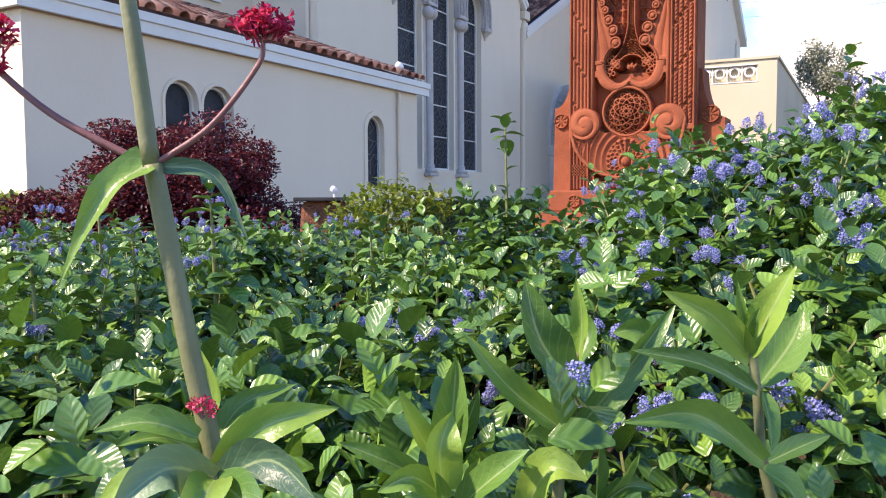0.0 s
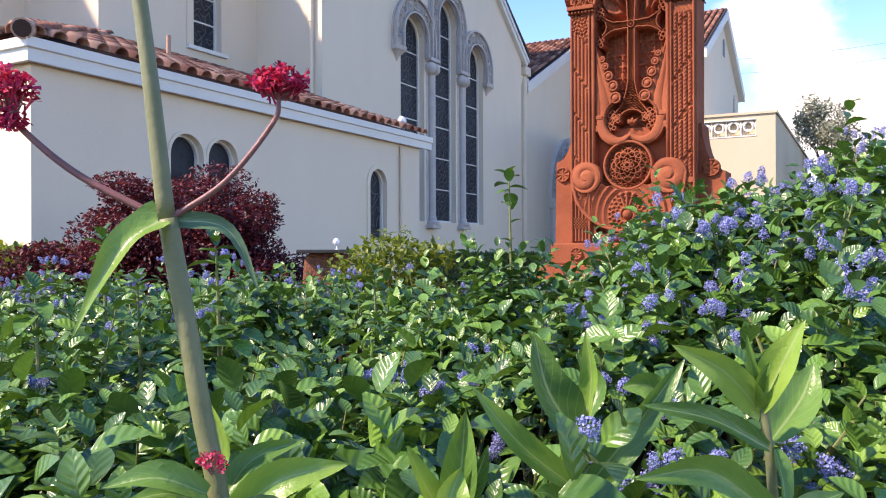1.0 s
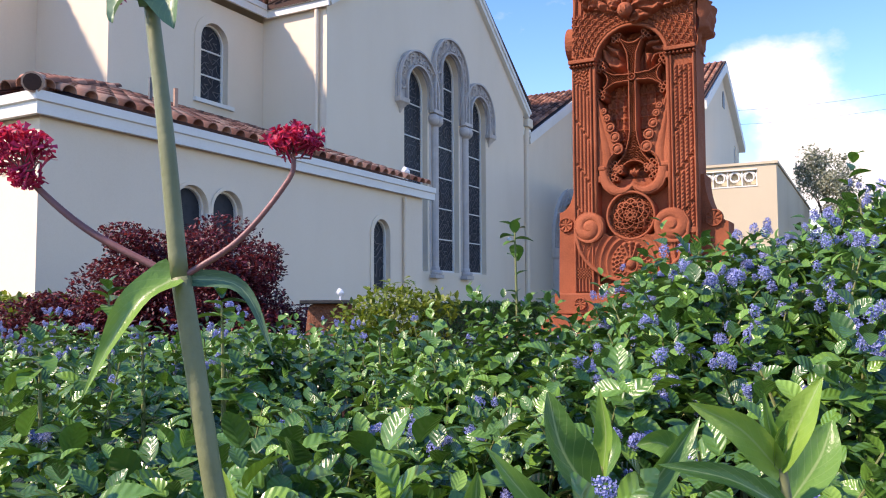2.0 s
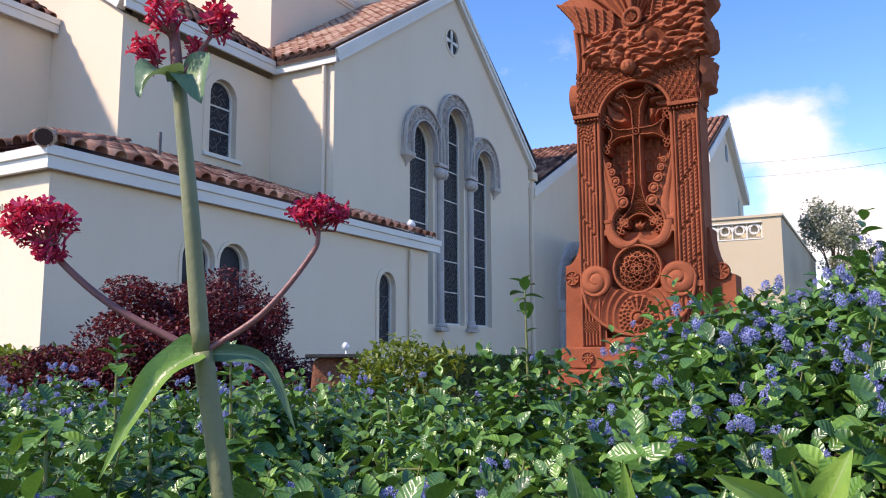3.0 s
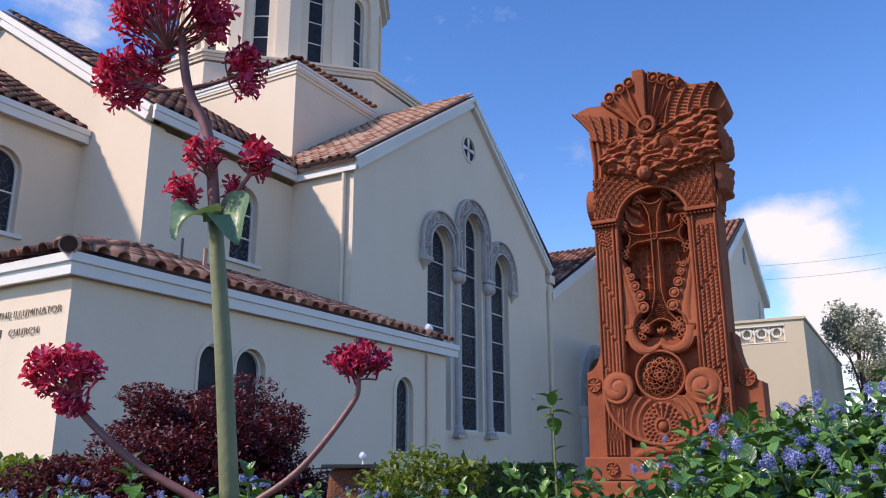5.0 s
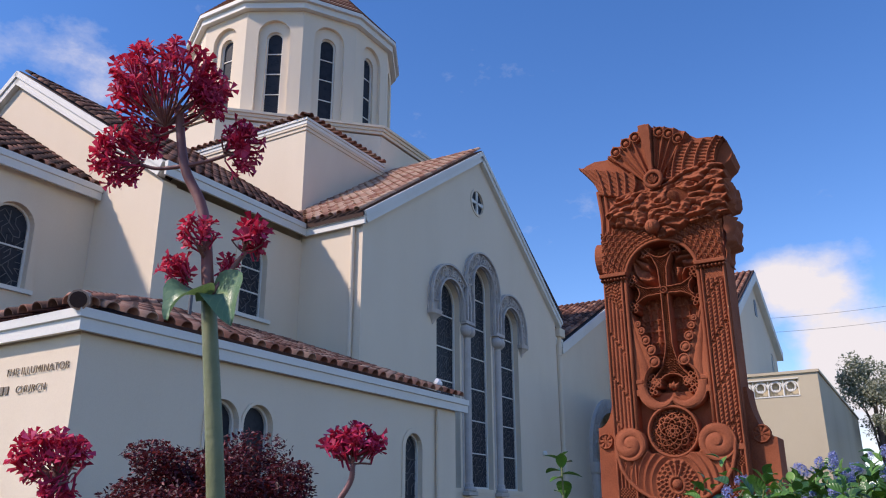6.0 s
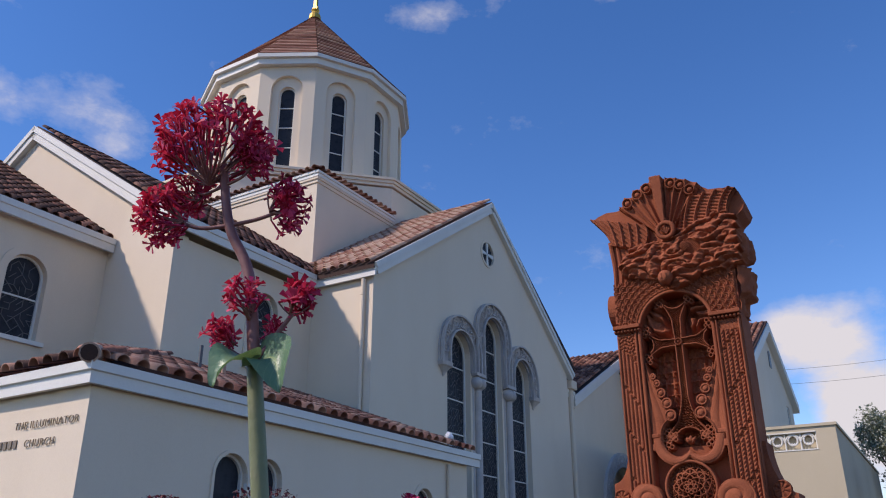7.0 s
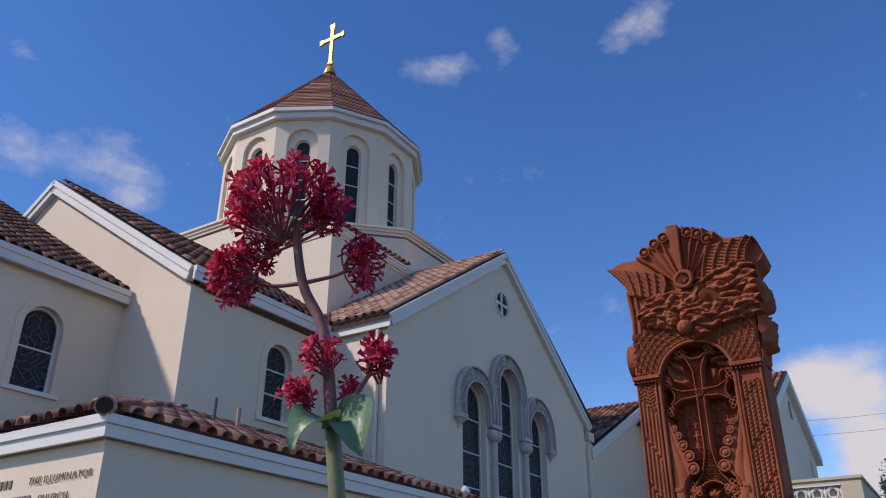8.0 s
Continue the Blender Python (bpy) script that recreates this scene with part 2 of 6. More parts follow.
def box(bm, x0, x1, y0, y1, z0, z1, bevel=0.0):
    m = Matrix.LocRotScale(((x0 + x1) / 2, (y0 + y1) / 2, (z0 + z1) / 2), None, (x1 - x0, y1 - y0, z1 - z0))
    vs = bmesh.ops.create_cube(bm, size=1.0, matrix=m)["verts"]
    if bevel:
        es = {e for v in vs for e in v.link_edges}
        bmesh.ops.bevel(bm, geom=list(es), offset=bevel, segments=2, affect="EDGES", profile=0.5)
    return bm


def slab(fr, outer, holes, d0, d1, bm=None):
    """A plate with openings: outline and openings in (s, z), from depth d0 to d1, laid by fr(s, z, d)."""
    bm = bm or bmesh.new()
    loops = [outer, *holes]
    flat = [Vector((s, z, 0)) for lp in loops for s, z in lp]
    tris = tessellate_polygon([[Vector((s, z, 0)) for s, z in lp] for lp in loops])
    a = [bm.verts.new(fr(p.x, p.y, d0)) for p in flat]
    b = [bm.verts.new(fr(p.x, p.y, d1)) for p in flat]
    for t in tris:
        try:
            bm.faces.new([a[i] for i in t])
            bm.faces.new([b[i] for i in reversed(t)])
        except ValueError:
            pass
    k = 0
    for lp in loops:
        m = len(lp)
        for i in range(m):
            j = (i + 1) % m
            bm.faces.new((a[k + i], a[k + j], b[k + j], b[k + i]))
        k += m
    bmesh.ops.recalc_face_normals(bm, faces=bm.faces)
    return bm


def tube(points, radii, seg=8, bm=None, closed=False):
    """A round rod along points."""
    bm = bm or bmesh.new()
    pts = [Vector(p) for p in points]
    if isinstance(radii, (int, float)):
        radii = [radii] * len(pts)
    rings = []
    up = Vector((0.13, 0.37, 0.92))
    for i, p in enumerate(pts):
        a, b = pts[max(i - 1, 0)], pts[min(i + 1, len(pts) - 1)]
        if closed:
            a, b = pts[i - 1], pts[(i + 1) % len(pts)]
        t = (b - a).normalized()
        x = t.cross(up)
        if x.length < 0.05:
            x = t.cross(Vector((1, 0, 0)))
        x.normalize()
        y = t.cross(x)
        rings.append([bm.verts.new(p + (x * math.cos(6.2832 * k / seg) + y * math.sin(6.2832 * k / seg)) * radii[i]) for k in range(seg)])
    n = len(rings)
    for i in range(n if closed else n - 1):
        r, q = rings[i], rings[(i + 1) % n]
        for k in range(seg):
            bm.faces.new((r[k], r[(k + 1) % seg], q[(k + 1) % seg], q[k]))
    if not closed:
        bm.faces.new(rings[0][::-1])
        bm.faces.new(rings[-1])
    return bm


def spline(pts, n):
    """Points along a smooth curve through pts."""
    pts = [Vector(p) for p in pts]
    ext = [pts[0] * 2 - pts[1], *pts, pts[-1] * 2 - pts[-2]]
    res = []
    for i in range(len(pts) - 1):
        p0, p1, p2, p3 = ext[i:i + 4]
        for k in range(n):
            t = k / n
            res.append(0.5 * (2 * p1 + (p2 - p0) * t + (2 * p0 - 5 * p1 + 4 * p2 - p3) * t * t + (3 * p1 - p0 - 3 * p2 + p3) * t ** 3))
    return res + [pts[-1]]


def arch(c, w, z0, zt, n=14):
    """Outline of a round-headed opening, centre c, width w, sill z0, crown zt."""
    r = w / 2
    zs = zt - r
    return [(c - r, z0), (c + r, z0)] + [(c + r * math.cos(math.pi * i / n), zs + r * math.sin(math.pi * i / n)) for i in range(n + 1)]


def rotations(n, rng, tilt=0.6):
    """Random turns: any heading, tilted a bit from the vertical."""
    h, t, r = rng.uniform(0, 6.2832, n), rng.normal(0, tilt, n), rng.normal(0, tilt, n)
    ch, sh, ct, st, cr, sr = np.cos(h), np.sin(h), np.cos(t), np.sin(t), np.cos(r), np.sin(r)
    o, z = np.ones(n), np.zeros(n)
    H = np.array([[ch, -sh, z], [sh, ch, z], [z, z, o]]).transpose(2, 0, 1)
    T = np.array([[o, z, z], [z, ct, -st], [z, st, ct]]).transpose(2, 0, 1)
    R = np.array([[cr, z, sr], [z, o, z], [-sr, z, cr]]).transpose(2, 0, 1)
    return H @ T @ R


def leaf_shape(nl=4, width=0.62, fold=0.16, curl=0.18):
    """A pointed oval leaf along +y, one unit long, folded along its midrib."""
    v, f = [], []
    for i in range(nl + 1):
        t = i / nl
        wd = width / 2 * math.sin(math.pi * min(1, t * 0.93 + 0.04)) ** 0.75
        z = -curl * t * t
        v += [(-wd, t, z + fold * wd * 2), (0, t, z), (wd, t, z + fold * wd * 2)]
    for i in range(nl):
        a = 3 * i
        f += [(a, a + 1, a + 4, a + 3), (a + 1, a + 2, a + 5, a + 4)]
    return np.array(v), np.array(f)

# ---------------------------------------------------------------- ground
def smooth01(t):
    t = min(1.0, max(0.0, t))
    return t * t * (3 - 2 * t)


CREST = ((-0.60, -0.075), (-0.42, -0.045), (-0.3, -0.030), (-0.1, -0.040), (0.05, -0.03), (0.17, -0.012), (0.24, 0.03), (0.27, 0.068), (0.37, 0.092), (0.45, 0.115), (0.56, 0.145), (0.8, 0.18))


def bed_top(x, y):
    """Height of the shrub bed's leafy surface."""
    s = x / max(y, 0.3)
    s = min(0.79, max(-0.59, s))
    for (a, ca), (b, cb) in zip(CREST, CREST[1:]):
        if a <= s <= b:
            c = ca + (cb - ca) * (s - a) / (b - a)
            break
    far = 2.5 - 0.7 * smooth01((s + 0.1) / 0.5)
    zc = 1.18 + c * far
    k = smooth01((y - 0.45) / (far - 0.45)) ** 0.85
    z = 0.98 + (zc - 0.98) * k
    if y > far:
        z -= 0.10 * (y - far) ** 1.3
    return z + 0.035 * noise.noise(Vector((x * 3.1, y * 3.1, 0.3))) + 0.02 * noise.noise(Vector((x * 8, y * 8, 1.7)))


def ground_height(x, y):
    d = math.hypot(x, y - 1.5)
    k = 1 - smooth01((d - 2.6) / 3.2)
    base = 0.06 * noise.noise(Vector((x * 0.3, y * 0.3, 0)))
    if y < 0.5:
        top = 0.62
    else:
        top = bed_top(x, y) - 0.24
    return base * (1 - k) + max(0.0, top) * k


def grid_axis(fine, lo, hi):
    ax = [lo]
    v = lo
    while v < hi:
        v += max(fine, abs(v) * 0.14) if abs(v) > 3 else fine
        ax.append(v)
    return ax


xs = [-3000, -900, -300, -120] + grid_axis(0.16, -60, 60) + [120, 300, 900, 3000]
ys = [-3000, -900, -300, -120] + grid_axis(0.16, -60, 60) + [120, 300, 900, 3000]
gv = [(x, y, ground_height(x, y)) for y in ys for x in xs]
gf = [(j * len(xs) + i, j * len(xs) + i + 1, (j + 1) * len(xs) + i + 1, (j + 1) * len(xs) + i) for j in range(len(ys) - 1) for i in range(len(xs) - 1)]
ground = raw("ground", gv, gf, SOIL, None, smooth=True)
tagged(ground, "dark bare garden soil under the shrubs", "ground", kind="structure")

# ---------------------------------------------------------------- church
church = new("church")
church.matrix_world = pose(0, 0, 0, 0, 0, -28.2)
tagged(church, "beige stucco church with red clay tile roofs and a twelve-sided drum", "church")
Z0 = 1.3


def face_n(n0):
    """Wall that looks along +n: s runs along u."""
    return lambda s, z, d: Vector((n0 - d, s, z + Z0))


def face_u(u0):
    """Wall that looks along -u: s runs along n."""
    return lambda s, z, d: Vector((s, u0 + d, z + Z0))


def glazing(fr, c, w, z0, zt, d, bars, rows=7, frame_mat=None, fw=0.06, came=True, label="dark leaded glass window"):
    """A round-headed window with frame, pane and lead grid, set back by d."""
    outer, inner = arch(c, w, z0, zt), arch(c, w - 2 * fw, z0 + fw, zt - fw)
    win = part("window", slab(fr, outer, [inner], d - 0.02, d + 0.07), frame_mat or TRIM, church, label)
    part("pane", slab(fr, inner, [], d + 0.03, d + 0.045), GLASS, win)
    bm = bmesh.new()
    wi, h = w - 2 * fw, zt - z0 - 2 * fw
    for i in range(1, bars + 1):
        zb = z0 + fw + h * i / (bars + 1)
        part("glazing_bar", slab(fr, [(c - wi / 2, zb - 0.018), (c + wi / 2, zb - 0.018), (c + wi / 2, zb + 0.018), (c - wi / 2, zb + 0.018)], [], d, d + 0.029), frame_mat or TRIM, win)
    bm.free()
    if came:
        bm = bmesh.new()
        rnd = random.Random(int(c * 100) + int(zt * 10))
        cols = max(4, int(wi / 0.125))
        dz = wi / cols
        n = int(h / dz)
        for i in range(n):
            for k in range(cols):
                a = c - wi / 2 + k * dz
                z = z0 + fw + i * dz
                if z + dz > zt - w / 2 and abs(a + dz / 2 - c) > wi / 2 - dz * 0.9:
                    continue
                if z + dz > zt - fw - 0.02:
                    continue
                p, q = ((a, z), (a + dz, z + dz)) if rnd.random() < 0.5 else ((a, z + dz), (a + dz, z))
                if rnd.random() < 0.45:
                    p, q = ((a, z), (a + dz, z)) if rnd.random() < 0.5 else ((a, z), (a, z + dz))
                v = Vector((q[0] - p[0], q[1] - p[1]))
                o = Vector((-v.y, v.x)).normalized() * 0.008
                slab(fr, [(p[0] - o.x, p[1] - o.y), (q[0] - o.x, q[1] - o.y), (q[0] + o.x, q[1] + o.y), (p[0] + o.x, p[1] + o.y)], [], d + 0.016, d + 0.031, bm)
        tagged(part("lead_came", bm, LEAD, win), kind="stuff")
    return win


def surround(fr, c, w, z0, zt, wide, name="window_surround", out=0.03, mat=None, sill=True):
    """A slightly proud moulding round an arched opening, with its sill."""
    bm = slab(fr, arch(c, w + 2 * wide, z0, zt + wide), [arch(c, w + 0.004, z0 + 0.01, zt + 0.002)], -out, 0.0)
    ob = part(name, bm, mat or STUCCO, church)
    if sill:
        bm = slab(fr, [(c - w / 2 - wide, z0 - 0.09), (c + w / 2 + wide, z0 - 0.09), (c + w / 2 + wide, z0 + 0.005), (c - w / 2 - wide, z0 + 0.005)], [], -out - 0.05, 0.2)
        part("window_sill", bm, TRIM, church)
    return ob


# --- tiles
TR, TL = 0.108, 0.46


def tile_shape(seg=7, r=TR, length=TL, th=0.016):
    v, f = [], []
    for y, rr in ((0.0, r), (length, r * 0.8)):
        for q in (rr, rr - th):
            for i in range(seg + 1):
                a = math.pi * i / seg
                v.append((math.cos(a) * q, y, math.sin(a) * q * 0.95))
    m = seg + 1
    for i in range(seg):
        f += [(i, i + 1, 2 * m + i + 1, 2 * m + i), (m + i + 1, m + i, 3 * m + i, 3 * m + i + 1), (i + 1, i, m + i, m + i + 1)]
    return np.array(v), np.array(f)


TILE_V, TILE_F = tile_shape()


def tile_roof(name, p0, along, up, length, height, keep=None, pitch=0.293, single_rows=0, step=0.4, label="weathered red clay barrel tile roof", base=None):
    """Barrel tiles from the eave line p0 + along * s, up the slope; keep(s, h) says where a tile lies. The deck below is the part, the tiles its pieces."""
    along, up = Vector(along).normalized(), Vector(up).normalized()
    nrm = along.cross(up).normalized()
    if nrm.z < 0:
        nrm = -nrm
    p0 = Vector(p0)
    rng = random.Random(int(length * 100))
    me = bpy.data.meshes.new("tile")
    me.from_pydata([tuple(v) for v in TILE_V], [], [tuple(q) for q in TILE_F])
    me.materials.append(TILE)
    smooth_all(me)
    pl, tu = [], []
    cols, rows = int(length / pitch), int(height / step)
    for j in range(rows):
        for i in range(cols):
            s, h = (i + 0.5) * pitch, j * step
            if keep and not keep(s, h):
                continue
            u2 = (up + along * rng.uniform(-0.03, 0.03) + nrm * (rng.uniform(-0.015, 0.02) - 0.03)).normalized()
            x2 = u2.cross(nrm).normalized()
            z2 = x2.cross(u2).normalized()
            rot = Matrix((x2, u2, z2)).transposed()
            pos = p0 + along * s + up * (h - 0.04 + rng.uniform(-0.015, 0.015)) + nrm * 0.045
            if j < single_rows:
                ob = new("tile", me)
                ob.parent = base
                ob.matrix_basis = Matrix.Translation(pos) @ rot.to_4x4()
            else:
                pl.append(pos)
                tu.append([list(r) for r in rot])
    if pl:
        cloned(name, TILE_V, TILE_F, pl, tu, np.ones(len(pl)), TILE, base, smooth=True)


def plate(name, pts, thick, mat, label=""):
    """A roof deck: a planar polygon with thickness downwards."""
    bm = bmesh.new()
    a = [bm.verts.new(p) for p in pts]
    b = [bm.verts.new(Vector(p) - Vector((0, 0, thick))) for p in pts]
    bm.faces.new(a)
    bm.faces.new(b[::-1])
    m = len(pts)
    for i in range(m):
        bm.faces.new((a[i], a[(i + 1) % m], b[(i + 1) % m], b[i]))
    bmesh.ops.recalc_face_normals(bm, faces=bm.faces)
    return part(name, bm, mat, church, label)


def V3(n, u, z):
    return Vector((n, u, z + Z0))


GZ = -Z0 - 0.05                 # wall feet, just under the ground
# --- annex (low, nearest)
AN, AU0, AU1, AH = -8.5, 5.90, 14.95, 2.16
SL = 0.35
fa = face_n(AN)
annex_holes = [arch(8.29, 0.62, 0.12, 1.62), arch(9.01, 0.62, 0.12, 1.62), arch(13.31, 0.60, 0.12, 1.56)]
part("annex_wall", slab(fa, [(AU0, GZ), (AU1, GZ), (AU1, AH), (AU0, AH)], annex_holes, 0, 0.3), STUCCO, church, "shaded beige stucco side wall of the low annex")
for c, w, z0, zt in ((8.29, 0.62, 0.12, 1.62), (9.01, 0.62, 0.12, 1.62), (13.31, 0.60, 0.12, 1.56)):
    glazing(fa, c, w, z0, zt, 0.1, 0, came=c > 10, fw=0.035)
    surround(fa, c, w, z0, zt, 0.05 if c < 10 else 0.1, out=0.025, sill=False)
part("annex_wall", slab(face_u(AU0 + 0.002), [(-30.0, GZ), (AN - 0.002, GZ), (AN - 0.002, AH), (-30.0, AH)], [], 0, 0.3), STUCCO, church, "sunlit beige stucco front wall of the annex")
part("annex_wall", slab(face_u(AU1 - 0.3), [(-12.0, GZ), (AN - 0.302, GZ), (AN - 0.302, AH), (-12.0, AH)], [], 0, 0.296), STUCCO, church)


def fascia(pts, h, depth_in=0.0, name="fascia", mat=None):
    """A moulded board along pts (n, u, z of its top), h high: two stepped fillets and a gutter lip."""
    bm = bmesh.new()
    prof = [(0.0, 0.0), (0.0, -h * 0.42), (-0.035, -h * 0.46), (-0.035, -h), (-0.10, -h), (-0.10, 0.0)]
    pv = [V3(*p) for p in pts]
    rings = []
    for i, p in enumerate(pv):
        d0 = (pv[i] - pv[i - 1]).normalized() if i else (pv[1] - pv[0]).normalized()
        d1 = (pv[i + 1] - pv[i]).normalized() if i + 1 < len(pv) else d0
        o0, o1 = Vector((d0.y, -d0.x, 0)).normalized(), Vector((d1.y, -d1.x, 0)).normalized()
        o = (o0 + o1)
        o = o / max(0.3, o.dot(o0))
        rings.append([bm.verts.new(p + o * x + Vector((0, 0, z))) for x, z in prof])
    m = len(prof)
    for a, b in zip(rings, rings[1:]):
        for k in range(m):
            bm.faces.new((a[k], a[(k + 1) % m], b[(k + 1) % m], b[k]))
    bm.faces.new(rings[0])
    bm.faces.new(rings[-1][::-1])
    bmesh.ops.recalc_face_normals(bm, faces=bm.faces)
    return part(name, bm, mat or TRIM, church, "white painted eave fascia board")


EZ = 2.41
fascia([(-30, 5.74, EZ), (-8.34, 5.74, EZ), (-8.34, 15.30, EZ)], 0.27)
# annex roof: side slope and front slope, meeting on a hip
side = plate("annex_roof", [V3(-8.40, 5.80, EZ), V3(-8.40, 15.3, EZ), V3(-12.0, 15.3, EZ + SL * 3.6), V3(-14.1, 15.3, EZ + SL * 5.7), V3(-14.1, 11.44, EZ + SL * 5.7)], 0.1, UNDER, "weathered red clay barrel tile roof of the annex")
front = plate("annex_roof", [V3(-8.40, 5.80, EZ), V3(-14.1, 11.44, EZ + SL * 5.7), V3(-30, 11.44, EZ + SL * 5.7), V3(-30, 5.74, EZ)], 0.1, UNDER, "weathered red clay barrel tile roof of the annex")
cs = 1 / math.hypot(1, SL)
tile_roof("tile_field", V3(-8.40, 5.74, EZ + 0.02), (0, 1, 0), (-1, 0, SL), 9.55, 5.9, lambda s, h: s > h * cs and (h * cs < 3.5 or s < 10.4) and h * cs < 5.6, base=side, single_rows=8)
tile_roof("tile_field", V3(-8.40, 5.74, EZ + 0.02), (-1, 0, 0), (0, 1, SL), 14.0, 5.9, lambda s, h: s > h * cs and h * cs < 5.6, base=front)
hip = []
for i in range(18):
    hip.append(V3(-8.36 - 5.6 * i / 17.5, 5.70 + 5.6 * i / 17.5, EZ + 0.07 + SL * 5.6 * i / 17.5))
mouth = (hip[1] - hip[0]).normalized()
# dark disc on the solid cap, painting the shade inside an open tile end
part("tile_mouth", tube([hip[0] - mouth * 0.012, hip[0] + mouth * 0.02], 0.1, 12), UNDER, side)
for a, b in zip(hip, hip[1:]):
    d = (b - a) * 1.15
    part("ridge_tile", tube([a, a + d * 0.5, a + d], [0.125, 0.118, 0.105], 10), TILE, side)

# --- west arm (block) with the gable that faces the sun, and its lower wing
CN, CU = -20.7, 22.9           # crossing
BN, BU, EAVE = -14.1, 11.3, 7.35
RS = 0.665
fb = face_n(BN)
hole = arch(14.4, 0.92, 4.83, 6.80)
part("nave_wall", slab(fb, [(BU, GZ), (16.2, GZ), (16.2, EAVE), (BU, EAVE)], [hole], 0, 0.4), STUCCO, church, "shaded beige stucco wall of the nave arm")
glazing(fb, 14.4, 0.92, 4.83, 6.80, 0.16, 2, fw=0.05)
surround(fb, 14.4, 0.92, 4.83, 6.80, 0.2)
fg = face_u(BU + 0.002)
AP = 12.1
part("gable_wall", slab(fg, [(-27.3, GZ), (BN - 0.002, GZ), (BN - 0.002, EAVE + 0.05), (CN, AP - 0.1), (-27.3, EAVE + 0.05)], [], 0, 0.4), STUCCO, church, "sunlit beige stucco gable wall")


def rake(fr, a, b, w, out=0.16, name="rake_board"):
    """A sloping white board along a gable edge."""
    d = (Vector(b) - Vector(a)).normalized()
    o = Vector((d.y, -d.x)) if d.x > 0 else Vector((-d.y, d.x))
    o = o * w
    bm = slab(fr, [a, b, (b[0] + o.x, b[1] + o.y), (a[0] + o.x, a[1] + o.y)], [], -out, 0.05)
    o2 = o * 0.45
    slab(fr, [a, b, (b[0] + o2.x, b[1] + o2.y), (a[0] + o2.x, a[1] + o2.y)], [], -out - 0.04, -out + 0.002, bm)
    return part(name, bm, TRIM, church, "white painted gable board")


rake(fg, (CN, AP + 0.12), (BN + 0.16, EAVE + 0.42), 0.36)
rake(fg, (CN, AP + 0.12), (-27.4, EAVE + 0.42), 0.36)
# eave of the arm towards the shade, running back to the nave gable
fascia([(BN + 0.30, BU - 0.16, EAVE + 0.42), (BN + 0.30, 16.02, EAVE + 0.42), (-11.85, 16.02, EAVE + 0.42)], 0.34)
ESL = V3(BN + 0.15, BU - 0.1, EAVE + 0.42)
RW = BN + 0.15 - CN
arm = plate("nave_roof", [ESL, V3(BN + 0.15, 16.0, EAVE + 0.42), V3(CN, 22.9, EAVE + 0.42 + RS * RW), V3(CN, BU - 0.1, EAVE + 0.42 + RS * RW)], 0.15, UNDER, "red clay barrel tile roof of the nave arm")
plate("nave_roof", [V3(CN, BU - 0.1, EAVE + 0.42 + RS * RW), V3(CN, 22.9, EAVE + 0.42 + RS * RW), V3(CN - RW, 22.9, EAVE + 0.42), V3(CN - RW, BU - 0.1, EAVE + 0.42)], 0.15, UNDER)
rc = 1 / math.hypot(1, RS)
tile_roof("tile_field", ESL + Vector((0, 0, 0.02)), (0, 1, 0), (-1, 0, RS), 12.0, 8.0, lambda s, h: s < 4.9 + h * rc * 1.0 and h * rc < RW - 0.1, base=arm)

# wing that juts towards the viewer
WN = -16.5
fw_ = face_n(WN)
hole = arch(9.4, 0.95, 4.78, 6.68)
part("wing_wall", slab(fw_, [(6.2, GZ), (BU, GZ), (BU, 7.4), (6.2, 7.4)], [hole], 0, 0.4), STUCCO, church, "shaded beige stucco wall of the side wing")
glazing(fw_, 9.4, 0.95, 4.78, 6.68, 0.15, 1, fw=0.05)
surround(fw_, 9.4, 0.95, 4.78, 6.68, 0.18)
part("wing_wall", slab(face_u(6.202), [(-32, GZ), (WN - 0.002, GZ), (WN - 0.002, 7.4), (-24.5, 12.4), (-32, 7.9)], [], 0, 0.4), STUCCO, church)
fascia([(WN + 0.29, 6.0, 7.67), (WN + 0.29, BU - 0.02, 7.67)], 0.34)
wing = plate("wing_roof", [V3(WN + 0.14, 6.0, 7.67), V3(WN + 0.14, BU - 0.01, 7.67), V3(-24.5, BU - 0.01, 12.81), V3(-24.5, 6.0, 12.81)], 0.15, UNDER, "red clay barrel tile roof of the side wing")
ws = (12.81 - 7.67) / (24.5 + WN + 0.14)
tile_roof("tile_field", V3(WN + 0.14, 6.0, 7.69), (0, 1, 0), (-1, 0, ws), 5.3, 9.6, None, base=wing)

# --- transept gable with the triple window
TN, TU0, TU1 = -12.0, 16.2, 29.25
ft = face_n(TN)
GA = 12.0
TRI = ((20.72, 1.4, 7.03), (22.85, 1.4, 8.0), (24.98, 1.4, 7.03))
holes = [arch(c, w, 0.83, zt) for c, w, zt in TRI]
rose = [(22.77 + 0.42 * math.cos(0.3142 * i), 10.33 + 0.42 * math.sin(0.3142 * i)) for i in range(20)]
part("transept_wall", slab(ft, [(TU0, GZ), (TU1, GZ), (TU1, EAVE + 0.15), (22.9, GA), (TU0, EAVE + 0.15)], holes + [rose], 0, 0.45), STUCCO, church, "shaded beige stucco gable wall with a triple arched window")
part("transept_wall", slab(face_u(TU0 + 0.002), [(-14.1, GZ), (TN - 0.002, GZ), (TN - 0.002, EAVE + 0.2), (-14.1, EAVE + 0.2)], [], 0, 0.4), STUCCO, church, "partly sunlit beige stucco return wall")
rake(ft, (22.9, GA + 0.32), (TU0 - 0.18, EAVE + 0.42), 0.34)
